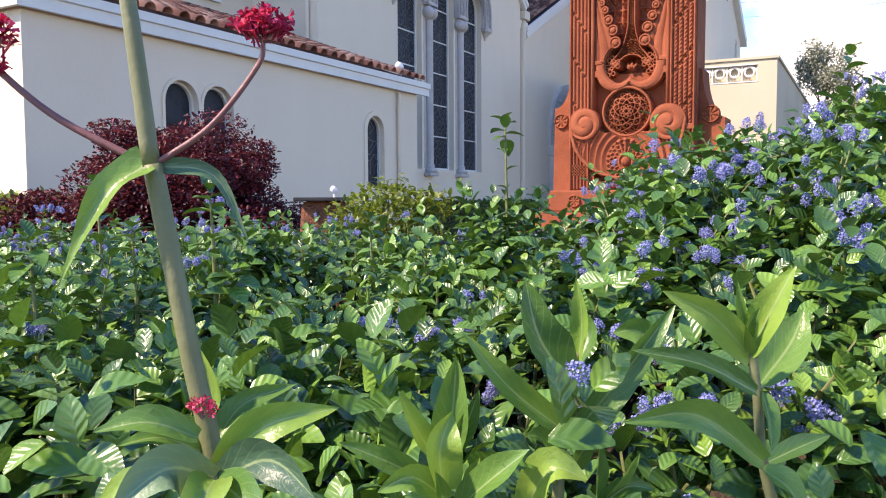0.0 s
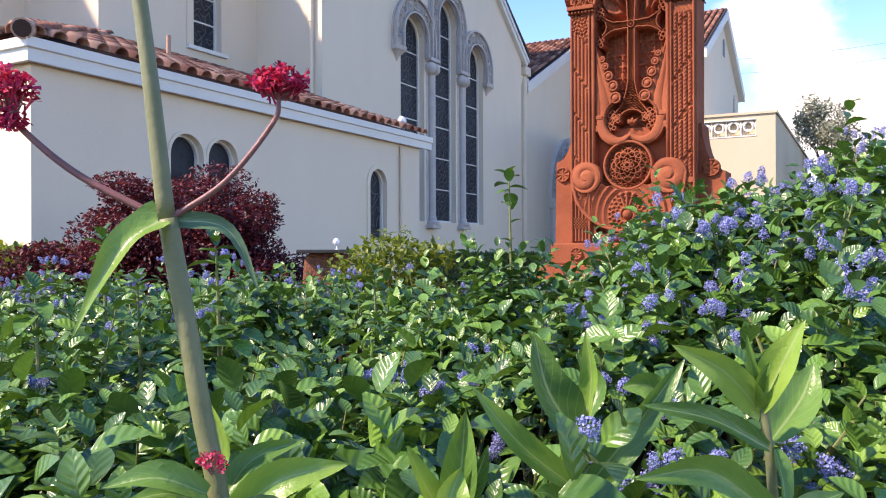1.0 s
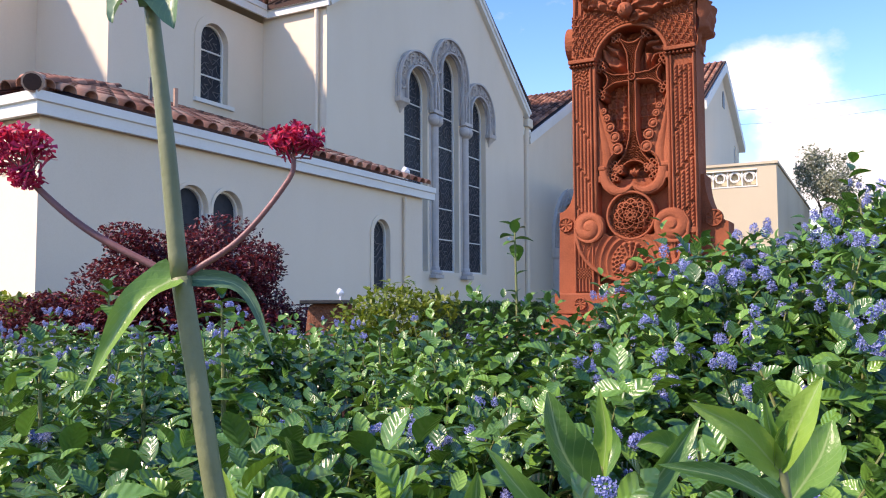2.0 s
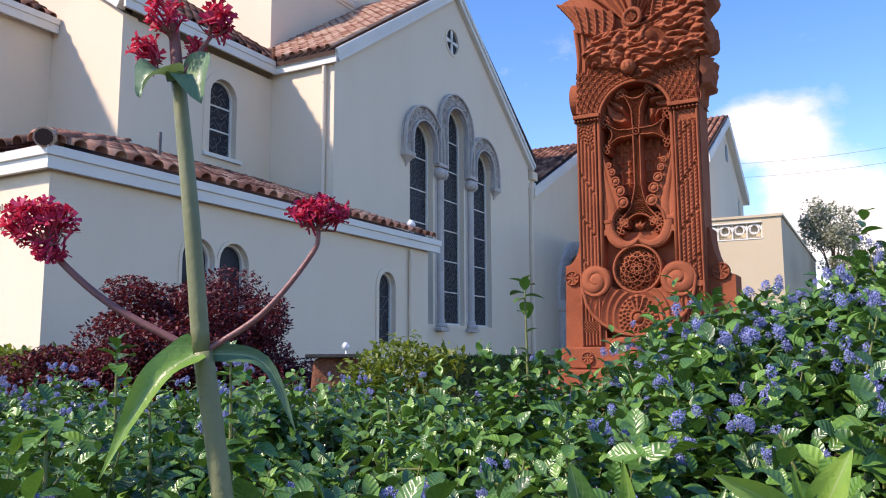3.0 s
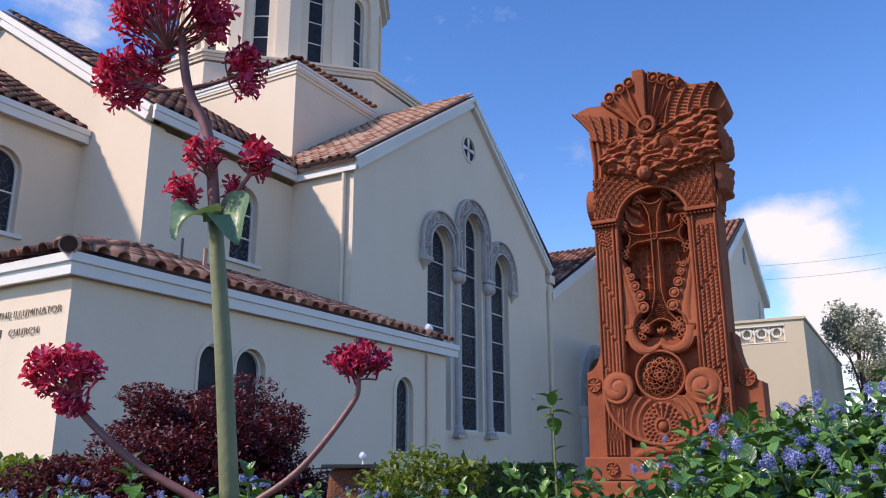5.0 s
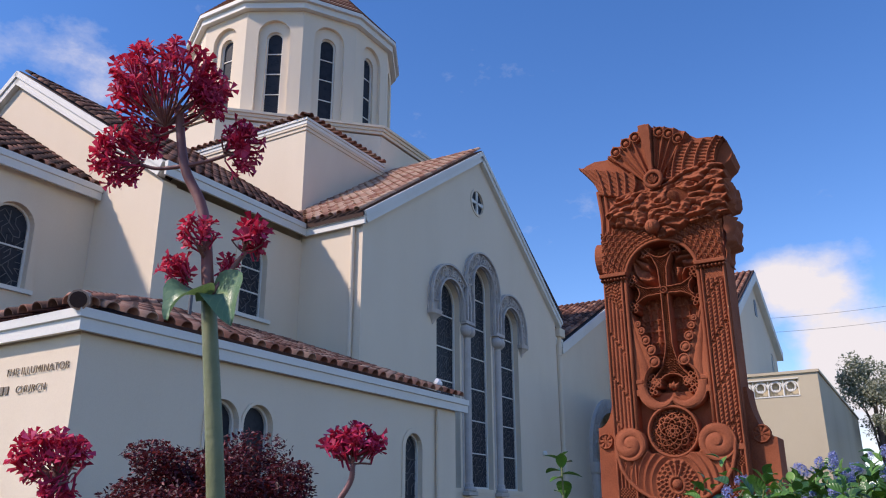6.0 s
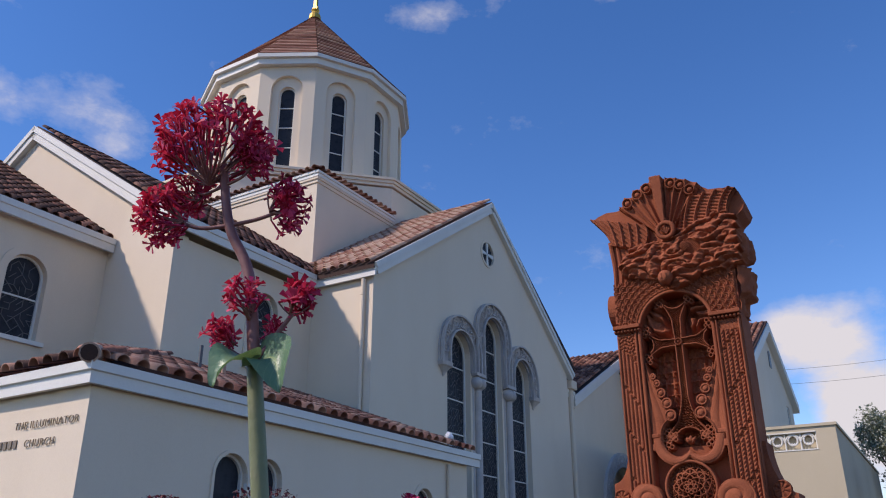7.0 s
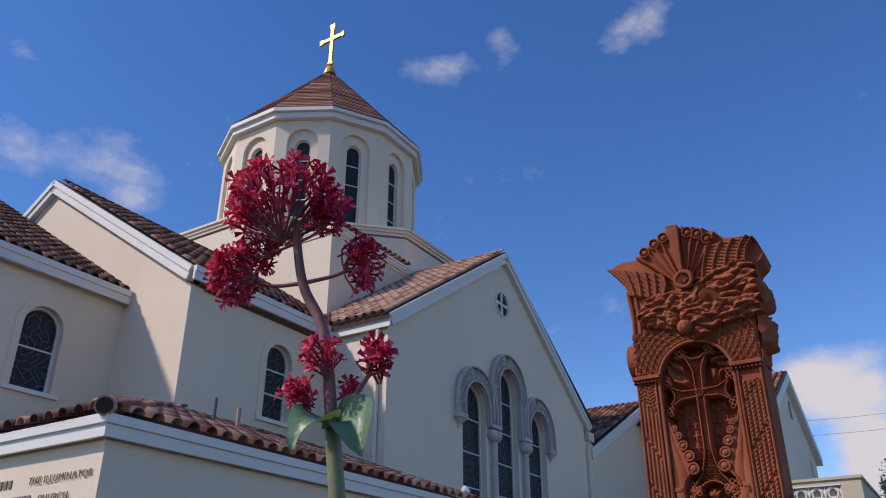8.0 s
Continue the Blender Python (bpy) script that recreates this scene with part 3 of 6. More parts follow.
rake(ft, (22.9, GA + 0.32), (TU1 + 0.42, 7.46), 0.30)
ridge = EAVE + 0.42 + RS * 6.9
tr = plate("transept_roof", [V3(TN + 0.15, 16.0, EAVE + 0.42), V3(TN + 0.15, 22.9, ridge), V3(CN, 22.9, ridge), V3(BN, 16.0, EAVE + 0.42)], 0.15, UNDER, "red clay barrel tile roof of the transept")
plate("transept_roof", [V3(TN + 0.15, 22.9, ridge), V3(TN + 0.15, 29.8, EAVE + 0.42), V3(CN, 29.8, EAVE + 0.42), V3(CN, 22.9, ridge)], 0.15, UNDER)
tile_roof("tile_field", V3(TN + 0.13, 16.0, EAVE + 0.44), (-1, 0, 0), (0, 1, RS), 8.6, 8.4, lambda s, h: s < 2.0 + h * rc and h * rc < 6.75, base=tr)

for c, w, zt in TRI:
    glazing(ft, c, w, 0.83, zt, 0.2, 6 if zt > 7.5 else 5, fw=0.07)

# --- corner block, octagonal base, drum, cone, cross
bm = box(bmesh.new(), CN - 1, CN + 5.2, CU - 5.2, CU - 0.95, 7 + Z0, 11.95 + Z0)
part("corner_block", bm, STUCCO, church, "beige stucco block in the angle of the arms")
fascia([(CN - 1, CU - 5.32, 12.25), (CN + 5.32, CU - 5.32, 12.25), (CN + 5.32, CU - 0.9, 12.25)], 0.2)
fascia([(CN - 1, CU - 5.27, 12.05), (CN + 5.27, CU - 5.27, 12.05), (CN + 5.27, CU - 0.9, 12.05)], 0.2, name="frieze_moulding", mat=STUCCO)
part("corner_roof", slab(lambda s, z, d: Vector((s, z, 12.27 + Z0 - d)), [(CN - 1, CU - 5.3), (CN + 5.3, CU - 5.3), (CN + 5.3, CU - 0.92), (CN - 1, CU - 0.92)], [], 0, 0.1), UNDER, church)
corner_tiles = church.children[-1]
tile_roof("tile_field", V3(CN + 5.36, CU - 5.34, 12.27), (0, 1, 0), (-1, 0, 0.3), 4.5, 1.9, lambda s, h: s > h * 0.95, base=corner_tiles, single_rows=5)
tile_roof("tile_field", V3(CN + 5.36, CU - 5.36, 12.27), (-1, 0, 0), (0, 1, 0.3), 6.4, 1.9, lambda s, h: s > h * 0.95, base=corner_tiles, single_rows=5)
H, Wd = 5.15, 0.95
octo = [(H, -Wd), (H, 2.6), (2.6, H), (-2.6, H), (-H, 2.6), (-H, -2.6), (-2.6, -H), (Wd, -H)]
part("drum_base", slab(lambda s, z, d: Vector((CN + s, CU + z, 13.45 + Z0 - d)), octo, [], 0, 6.0), STUCCO, church, "beige stucco octagonal base under the drum")
for q, z, th in ((1.034, 13.85, 0.10), (1.022, 13.75, 0.12), (1.012, 13.63, 0.12)):
    part("base_cornice", slab(lambda s, z2, d, q=q, z=z: Vector((CN + s * q, CU + z2 * q, z + Z0 - d)), octo, [], 0, th), STUCCO, church)


DN, DU = -20.78, 22.82           # axis of the drum


def ring12(r, turn=15):
    return [(r * math.cos(radians(30 * i + turn)), r * math.sin(radians(30 * i + turn))) for i in range(12)]


DR, DZ0, DZ1 = 4.2, 13.75, 18.5
apo = DR * math.cos(radians(15))
fwid = 2 * DR * math.sin(radians(15))
for i in range(12):
    a = radians(30 * i)
    nx, ny = math.cos(a), math.sin(a)

    def fd(s, z, d, nx=nx, ny=ny):
        return Vector((DN + nx * (apo - d) - ny * s, DU + ny * (apo - d) + nx * s, z + Z0))

    out_l = [(-fwid / 2, DZ0), (fwid / 2, DZ0), (fwid / 2, DZ1), (-fwid / 2, DZ1)]
    blind = arch(0, 1.22, DZ0 + 0.02, DZ1 - 0.42)
    part("drum_wall", slab(fd, out_l, [blind], 0, 0.14), STUCCO, church, "beige stucco face of the drum with an arched recess")
    inner = [(-0.72, DZ0), (0.72, DZ0), (0.72, DZ1 - 0.2), (-0.72, DZ1 - 0.2)]
    part("drum_wall", slab(fd, inner, [arch(0, 0.62, DZ0 + 0.35, DZ1 - 0.85)], 0.142, 0.4), STUCCO, church)
    glazing(fd, 0, 0.62, DZ0 + 0.35, DZ1 - 0.85, 0.26, 3, fw=0.045, came=False)
part("drum_cornice", slab(lambda s, z, d: Vector((DN + s, DU + z, 18.9 + Z0 - d)), ring12(4.55), [], 0, 0.16), TRIM, church, "white painted drum cornice")
part("drum_cornice", slab(lambda s, z, d: Vector((DN + s, DU + z, 18.74 + Z0 - d)), ring12(4.42), [], 0, 0.26), TRIM, church)
cone_pts = ring12(4.5)
bm = bmesh.new()
top = bm.verts.new(V3(DN, DU, 24.1))
rg = [bm.verts.new(V3(DN + x, DU + y, 18.9)) for x, y in cone_pts]
for i in range(12):
    bm.faces.new((rg[i], rg[(i + 1) % 12], top))
bm.faces.new(rg[::-1])
cone = part("cone_roof", bm, UNDER, church, "red-brown tiled pyramid roof over the drum")
for i in range(12):
    a, b = V3(DN + cone_pts[i][0], DU + cone_pts[i][1], 18.9), V3(DN + cone_pts[(i + 1) % 12][0], DU + cone_pts[(i + 1) % 12][1], 18.9)
    t = V3(DN, DU, 24.1)
    rows = 26
    for j in range(rows):
        k0, k1 = j / rows, (j + 1.25) / rows
        if k1 > 0.99:
            continue
        p = [a.lerp(t, k0), b.lerp(t, k0), b.lerp(t, k1), a.lerp(t, k1)]
        o = (b - a).cross(t - a).normalized()
        if o.z < 0:
            o = -o
        vs = [p[0] + o * 0.07, p[1] + o * 0.07, p[2] + o * 0.02, p[3] + o * 0.02, p[0], p[1]]
        raw("shingle_course", vs, [(0, 1, 2, 3), (4, 5, 1, 0)], TILE, cone)
bm = tube([V3(DN, DU, 23.9), V3(DN, DU, 24.15), V3(DN, DU, 24.35), V3(DN, DU, 24.45), V3(DN, DU, 24.5)], [0.3, 0.26, 0.14, 0.2, 0.08], 12)
finial = part("finial", bm, GOLD, church, "gilt cross on a ball finial")


def flared_bar(a, b, w0, w1, depth):
    """A bar from a to b whose ends widen."""
    bm = bmesh.new()
    a, b = Vector(a), Vector(b)
    t = (b - a).normalized()
    side = t.cross(Vector((0, 1, 0))).normalized()
    back = Vector((0, depth, 0))
    rings = []
    for k, w in ((0, w1), (0.08, w1), (0.13, w0), (0.87, w0), (0.92, w1), (1, w1)):
        p = a.lerp(b, k)
        rings.append([bm.verts.new(p + side * (w * q) + back * r) for q, r in ((-1, -1), (1, -1), (1, 1), (-1, 1))])
    for p, q in zip(rings, rings[1:]):
        for k in range(4):
            bm.faces.new((p[k], p[(k + 1) % 4], q[(k + 1) % 4], q[k]))
    bm.faces.new(rings[0][::-1])
    bm.faces.new(rings[-1])
    bmesh.ops.recalc_face_normals(bm, faces=bm.faces)
    return bm


part("cross_upright", flared_bar(V3(DN, DU, 24.4), V3(DN, DU, 26.95), 0.085, 0.14, 0.06), GOLD, finial)
part("cross_arm", flared_bar(V3(DN - 0.74, DU, 26.08), V3(DN + 0.74, DU, 26.08), 0.085, 0.14, 0.056), GOLD, finial)


# round light with a cross, over the triple window
bm = slab(ft, [(22.77 + 0.50 * math.cos(0.2618 * i), 10.33 + 0.50 * math.sin(0.2618 * i)) for i in range(24)],
          [[(22.77 + 0.42 * math.cos(0.2618 * i), 10.33 + 0.42 * math.sin(0.2618 * i)) for i in range(24)]], -0.03, 0.06)
rosew = part("round_window", bm, STUCCO, church, "small round window with a white cross")
part("pane", slab(ft, rose, [], 0.05, 0.07), GLASS, rosew)
for k in range(4):
    a = k * math.pi / 2
    pts = [(-0.03, 0.02), (0.03, 0.02), (0.075, 0.42), (-0.075, 0.42)]
    bm = slab(ft, [(22.77 + x * math.cos(a) - y * math.sin(a), 10.33 + x * math.sin(a) + y * math.cos(a)) for x, y in pts], [], 0.0, 0.045)
    part("cross_arm", bm, TRIM, rosew)


def hood_outline(c, w, wide, z0, zt, n=20):
    """Horseshoe band round an arched head."""
    ro, ri = w / 2 + wide, w / 2
    zs = zt - ri
    o = [(c - ro, z0)] + [(c - ro * math.cos(math.pi * i / n), zs + ro * math.sin(math.pi * i / n)) for i in range(n + 1)] + [(c + ro, z0)]
    q = [(c + ri, z0)] + [(c + ri * math.cos(math.pi * i / n), zs + ri * math.sin(math.pi * i / n)) for i in range(n + 1)] + [(c - ri, z0)]
    return o + q


def scrollwork(fr, c, w, wide, z0, zt, d, host, mat):
    """Carved vine scrolls on an arched band: rows of small spirals with leaves."""
    rm = w / 2 + wide / 2
    zs = zt - w / 2
    spots = []
    length = math.pi * rm
    n = int(length / 0.36)
    for i in range(n + 1):
        a = math.pi * i / n
        spots.append((c - rm * math.cos(a), zs + rm * math.sin(a), a))
    for sgn in (-1, 1):
        z = zs - 0.36
        while z > z0 + 0.15:
            spots.append((c + sgn * rm, z, math.pi / 2))
            z -= 0.36
    for k, (s0, zz, a) in enumerate(spots):
        hand = 1 if k % 2 else -1
        pts = []
        for i in range(15):
            t = i / 14
            rad = 0.17 * (1 - 0.78 * t)
            ang = a + hand * (t * 8.0)
            pts.append(fr(s0 + rad * math.cos(ang), zz + rad * math.sin(ang), d))
        part("carved_scroll", tube(pts, [0.032 - 0.014 * i / 14 for i in range(15)], 5), mat, host)
        for q in (0.8, 2.4, 4.2):
            b = a + q * hand
            p = [fr(s0 + 0.15 * math.cos(b), zz + 0.15 * math.sin(b), d), fr(s0 + 0.21 * math.cos(b + 0.25), zz + 0.21 * math.sin(b + 0.25), d - 0.01), fr(s0 + 0.235 * math.cos(b + 0.6), zz + 0.235 * math.sin(b + 0.6), d)]
            part("carved_leaf", tube(p, [0.012, 0.03, 0.008], 5), mat, host)


for k, (c, w, zt) in enumerate(TRI):
    z0 = 5.86 if k != 1 else 5.78
    out = -0.17 if k == 1 else -0.165
    hood = part("arch_hood", slab(ft, hood_outline(c, w + 0.02, 0.5, z0, zt), [], out + 0.11, 0.0), CAST, church, "grey cast stone arch band carved with vine scrolls")
    part("hood_rim", slab(ft, hood_outline(c, w + 0.9, 0.055, z0, zt + 0.44), [], out - 0.02, out + 0.072), CAST, hood)
    part("hood_rim", slab(ft, hood_outline(c, w + 0.03, 0.05, z0, zt), [], out - 0.02, out + 0.072), CAST, hood)
    scrollwork(ft, c, w, 0.5, z0, zt, out + 0.06, hood, CAST)
    if k != 1:
        sgn = -1 if k == 0 else 1
        cc = c + sgn * (w / 2 + 0.25)
        bm = bmesh.new()
        rings = []
        for z, hw, dp in ((5.86, 0.29, 0.24), (5.74, 0.27, 0.22), (5.70, 0.2, 0.17), (5.56, 0.07, 0.07), (5.50, 0.05, 0.05), (5.44, 0.015, 0.02)):
            rings.append([bm.verts.new(ft(cc + a * hw, z, b)) for a, b in ((-1, 0.0), (-1, -dp * 0.8), (-0.6, -dp), (0.6, -dp), (1, -dp * 0.8), (1, 0.0))])
        for a, b in zip(rings, rings[1:]):
            for i in range(6):
                bm.faces.new((a[i], a[(i + 1) % 6], b[(i + 1) % 6], b[i]))
        bm.faces.new(rings[0]); bm.faces.new(rings[-1])
        bmesh.ops.recalc_face_normals(bm, faces=bm.faces)
        part("corbel", bm, CAST, church, "pointed grey stone corbel")

for c in (21.785, 23.915):
    bm = slab(ft, [(c - 0.30, 5.80), (c + 0.30, 5.80), (c + 0.30, 5.90), (c - 0.30, 5.90)], [], -0.22, 0.0)
    col = part("column", tube([V3(TN + 0.06, c, z) for z in (0.86, 0.95, 1.0, 3.2, 5.36, 5.4)], [0.15, 0.15, 0.12, 0.12, 0.12, 0.15], 14), CAST, church, "slender grey stone column between the windows")
    part("abacus", bm, CAST, col)
    for dx in (-0.13, 0.13):
        bm = bmesh.new()
        bmesh.ops.create_uvsphere(bm, u_segments=14, v_segments=10, radius=0.2, matrix=Matrix.Translation(V3(TN + 0.08, c + dx, 5.6)))
        part("capital", bm, CAST, col, smooth=True)
    part("column_base", box(bmesh.new(), TN, TN + 0.24, c - 0.28, c + 0.28, 0.62 + Z0, 0.74 + Z0, 0.02), CAST, col)
    part("column_base", tube([V3(TN + 0.08, c, z) for z in (0.74, 0.78, 0.82, 0.87)], [0.2, 0.22, 0.22, 0.17], 14), CAST, col)
    for dx in (-0.2, 0.2):
        part("jamb_moulding", tube([V3(TN - 0.02, c + dx, 0.86), V3(TN - 0.02, c + dx, 5.8)], 0.055, 10), CAST, col)
for c, w, zt in TRI:
    part("window_sill", slab(ft, [(c - w / 2, 0.70), (c + w / 2, 0.70), (c + w / 2, 0.825), (c - w / 2, 0.825)], [], -0.02, 0.3), STUCCO, church)

# rain pipes, with brackets
for n, u, z0, z1, rad in ((-8.45, 14.15, -1.2, 2.1, 0.04), (-12.27, 16.12, 3.2, 7.4, 0.06), (-12.12, 29.78, -1.2, 7.0, 0.13)):
    pipe = part("rain_pipe", tube([V3(n, u, z0), V3(n, u, z1)], rad, 10), STUCCO, church, "beige painted rain pipe")
    for q in (0.25, 0.6, 0.9):
        z = z0 + (z1 - z0) * q
        part("bracket", tube([V3(n, u, z - 0.03), V3(n, u, z + 0.03)], rad * 1.2, 10), STUCCO, pipe)
part("rain_head", box(bmesh.new(), -12.28, -11.9, 29.5, 30.05, 6.9 + Z0, 7.25 + Z0, 0.03), STUCCO, church)
part("roof_vent", tube([V3(-11.2, 9.9, 3.35), V3(-11.2, 9.9, 3.95)], 0.035, 8), LEAD, church)
part("roof_vent", tube([V3(-11.0, 10.3, 3.3), V3(-11.0, 10.3, 3.82)], 0.045, 8), TILE, church)
# column between the twin annex windows
part("mullion_column", tube([V3(-8.52, 8.65, z) for z in (0.12, 0.2, 0.24, 1.1, 1.14, 1.24)], [0.055, 0.055, 0.04, 0.04, 0.055, 0.06], 10), TRIM, church)

# raised letters on the sunlit front
def lettering(text, right, z, size):
    cu = bpy.data.curves.new("lettering", "FONT")
    cu.body, cu.size, cu.extrude, cu.align_x = text, size, 0.006, "RIGHT"
    cu.space_character, cu.offset = 1.12, -0.0022
    tmp = bpy.data.objects.new("tmp", cu)
    me = bpy.data.meshes.new_from_object(tmp)
    bpy.data.objects.remove(tmp)
    me.materials.append(SIGN)
    ob = new("lettering", me)
    ob.parent = church
    ob.matrix_basis = Matrix.Translation((right, AU0 - 0.014, z + Z0)) @ pose(0, 0, 0, 90, 0, 0)
    tagged(ob, "small dark metal letters on the sunlit wall", kind="stuff")


lettering("THE ILLUMINATOR", -8.62, 1.72, 0.135)
lettering("CHURCH", -9.02, 1.49, 0.135)
for x0, x1, z in ((-10.75, -10.18, 1.715), (-10.6, -9.78, 1.495)):
    k = x0
    while k < x1 - 0.05:
        part("letter_bar", slab(face_u(AU0 - 0.013), [(k, z), (k + 0.07, z), (k + 0.07, z + 0.1), (k, z + 0.1)], [], 0.0, 0.015), SIGN, church)
        k += 0.105

# --- narthex gable farther along
XN = -12.3
fx = face_n(XN)
hole = arch(35.8, 4.2, -1.2, 4.5)
part("narthex_wall", slab(fx, [(TU1 + 0.002, GZ), (46, GZ), (46, 6.4), (38, 10.0), (TU1 + 0.002, 6.2)], [hole], 0, 0.4), STUCCO, church, "shaded beige stucco gable wall with an arched portal")
part("portal_back", slab(fx, [(33, GZ), (38.6, GZ), (38.6, 4.9), (33, 4.9)], [], 0.6, 0.7), STUCCO, church)
portal = part("portal_arch", slab(fx, hood_outline(35.8, 4.2, 0.62, 2.2, 4.5), [], -0.15, 0.0), CAST, church, "grey carved stone arch over the portal")
scrollwork(fx, 35.8, 4.2, 0.62, 2.2, 4.5, -0.15, portal, CAST)
part("column", tube([V3(XN + 0.1, 33.4, z) for z in (-1.3, 1.7, 1.8, 2.2)], [0.22, 0.22, 0.3, 0.34], 14), CAST, church)
rake(fx, (38, 10.42), (30.2, 6.72), 0.42)
fascia([(XN + 0.2, 29.3, 6.9), (XN + 0.2, 30.3, 6.9)], 0.3)
nx_ = plate("narthex_roof", [V3(XN + 0.15, 30.0, 6.65), V3(XN + 0.15, 38, 10.45), V3(-20, 38, 10.45), V3(-20, 30, 6.65)], 0.15, UNDER, "red clay barrel tile roof beside the gable")
tile_roof("tile_field", V3(XN + 0.1, 30.0, 6.68), (-1, 0, 0), (0, 1, 0.475), 7.5, 8.5, None, base=nx_)
bm = bmesh.new()
bmesh.ops.create_uvsphere(bm, u_segments=10, v_segments=8, radius=0.09, matrix=Matrix.Translation(V3(TN + 0.05, 27.6, 2.2)))
part("wall_lamp", bm, TRIM, church)

# ---------------------------------------------------------------- far buildings
hall = new("parish_hall")
hall.matrix_world = pose(0, 0, 0, 0, 0, -28.2)
tagged(hall, "cream stucco hall with a flat parapet and grille panel", "building")
HN, HU, HT = -2.95, 31.9, 5.0
fh = face_u(HU)
grille = [(-5.75, 4.18), (-3.62, 4.18), (-3.62, 4.85), (-5.75, 4.85)]
part("wall", slab(fh, [(-9.5, GZ), (HN, GZ), (HN, HT), (-9.5, HT)], [grille], 0, 0.3), HALL, hall, "sunlit cream stucco wall")
part("wall", slab(face_n(HN), [(HU + 0.3, GZ), (50, GZ), (50, HT), (HU + 0.3, HT)], [], 0.002, 0.3), HALL, hall, "shaded cream stucco wall")
part("coping", slab(lambda s, z, d: Vector((s, z, HT + 0.1 + Z0 - d)), [(-9.6, HU - 0.06), (HN + 0.06, HU - 0.06), (HN + 0.06, 50), (-9.6, 50)], [], 0, 0.1), HALL, hall)
part("grille_backing", slab(fh, grille, [], 0.24, 0.296), HALL, hall)
panel = part("grille_panel", slab(fh, [(-5.75, 4.18), (-3.62, 4.18), (-3.62, 4.22), (-5.75, 4.22)], [], -0.02, 0.2), TRIM, hall, "white pierced ornamental parapet grille")
part("grille_rail", slab(fh, [(-5.75, 4.81), (-3.62, 4.81), (-3.62, 4.85), (-5.75, 4.85)], [], -0.02, 0.2), TRIM, panel)
for k in range(4):
    c = -5.5 + k * 0.53
    for a0, sg in ((0.0, 1), (math.pi, -1)):
        pts = [fh(c + 0.26 * (1 - i / 20) * math.cos(a0 + sg * i * 0.4), 4.515 + (0.15 if sg > 0 else -0.15) * 0 + 0.29 * (1 - i / 20) * math.sin(a0 + sg * i * 0.4), 0.08) for i in range(15)]
        part("grille_scroll", tube(pts, 0.035, 6), TRIM, panel)
    part("grille_bar", tube([fh(c + 0.265, 4.2, 0.08), fh(c + 0.265, 4.83, 0.08)], 0.03, 6), TRIM, panel)
part("window", slab(fh, arch(-5.2, 1.0, 0.6, 2.6), [], -0.01, 0.02), GLASS, hall)

house = new("gabled_house")
house.matrix_world = pose(0, 0, 0, 0, 0, -28.2)
tagged(house, "pale stucco house with a tiled gable roof", "house")
fr_h = face_n(-6.5)
hw = [(46.6, 6.7), (47.4, 6.7), (47.4, 8.5), (46.6, 8.5)]
hp = [(46.7, 6.8), (47.3, 6.8), (47.3, 8.4), (46.7, 8.4)]
part("wall", slab(fr_h, [(37.2, GZ), (48.6, GZ), (48.6, 9.0), (42.85, 11.8), (37.2, 9.0)], [hw], 0, 0.3), STUCCO, house, "shaded pale stucco gable wall")
fr_win = part("window", slab(fr_h, hw, [hp], 0.05, 0.15), TRIM, house)
part("pane", slab(fr_h, hp, [], 0.09, 0.11), GLASS, fr_win)
part("gable_vent", slab(fr_h, arch(43.3, 0.55, 9.9, 10.8), [], -0.03, 0.02), BRONZE, house, "dark louvred gable vent")
part("rake_board", slab(fr_h, [(42.85, 12.17), (49.15, 8.9), (49.05, 8.45), (42.85, 11.7), (36.65, 8.45), (36.6, 8.9)], [], -0.3, 0.1), TRIM, house)
hr = part("roof", slab(fr_h, [(42.85, 12.27), (49.25, 8.97), (49.15, 8.91), (42.85, 12.18), (36.6, 8.91), (36.5, 8.97)], [], -0.25, 6), UNDER, house, "red clay tile gable roof")
tile_roof("tile_field", Vector((-6.3, 36.5, 8.97 + Z0)), (-1, 0, 0), (0, 1, 0.52), 5.8, 7.1, None, base=hr)

# ---------------------------------------------------------------- carved stele
stele = new("carved_stele")
tagged(stele, "tall red tuff stele carved with a cross and scrolls", "monument")
stele.matrix_world = Matrix.Translation((1.76 - 0.05 * NX, 7.0 - 0.05 * NY, 1.3)) @ pose(0, 0, 0, 0, 0, -28.2)


def fk(x, z, d):
    return Vector((x, d, z))


def kpart(name, bm, label="", smooth=False, host=None):
    return part(name, bm, TUFF, host or stele, label, smooth)


def knead(bm, amount=0.004, scale=9.0, seed=0.0):
    """Worn, slightly uneven stone."""
    for v in bm.verts:
        v.co += noise.noise_vector(v.co * scale + Vector((seed, 0, 0))) * amount
    return bm


# steps and plinth
kpart("foundation", box(bmesh.new(), -1.05, 1.05, -0.45, 0.85, -1.4, -0.36, 0.02), "rough red stone footing")
kpart("step", knead(box(bmesh.new(), -0.78, 0.85, -0.26, 0.66, -0.36, -0.175, 0.015)))
plinth = kpart("plinth", knead(box(bmesh.new(), -0.70, 0.755, -0.13, 0.56, -0.17, 0.02, 0.012)), "red stone plinth with small carved rosettes")
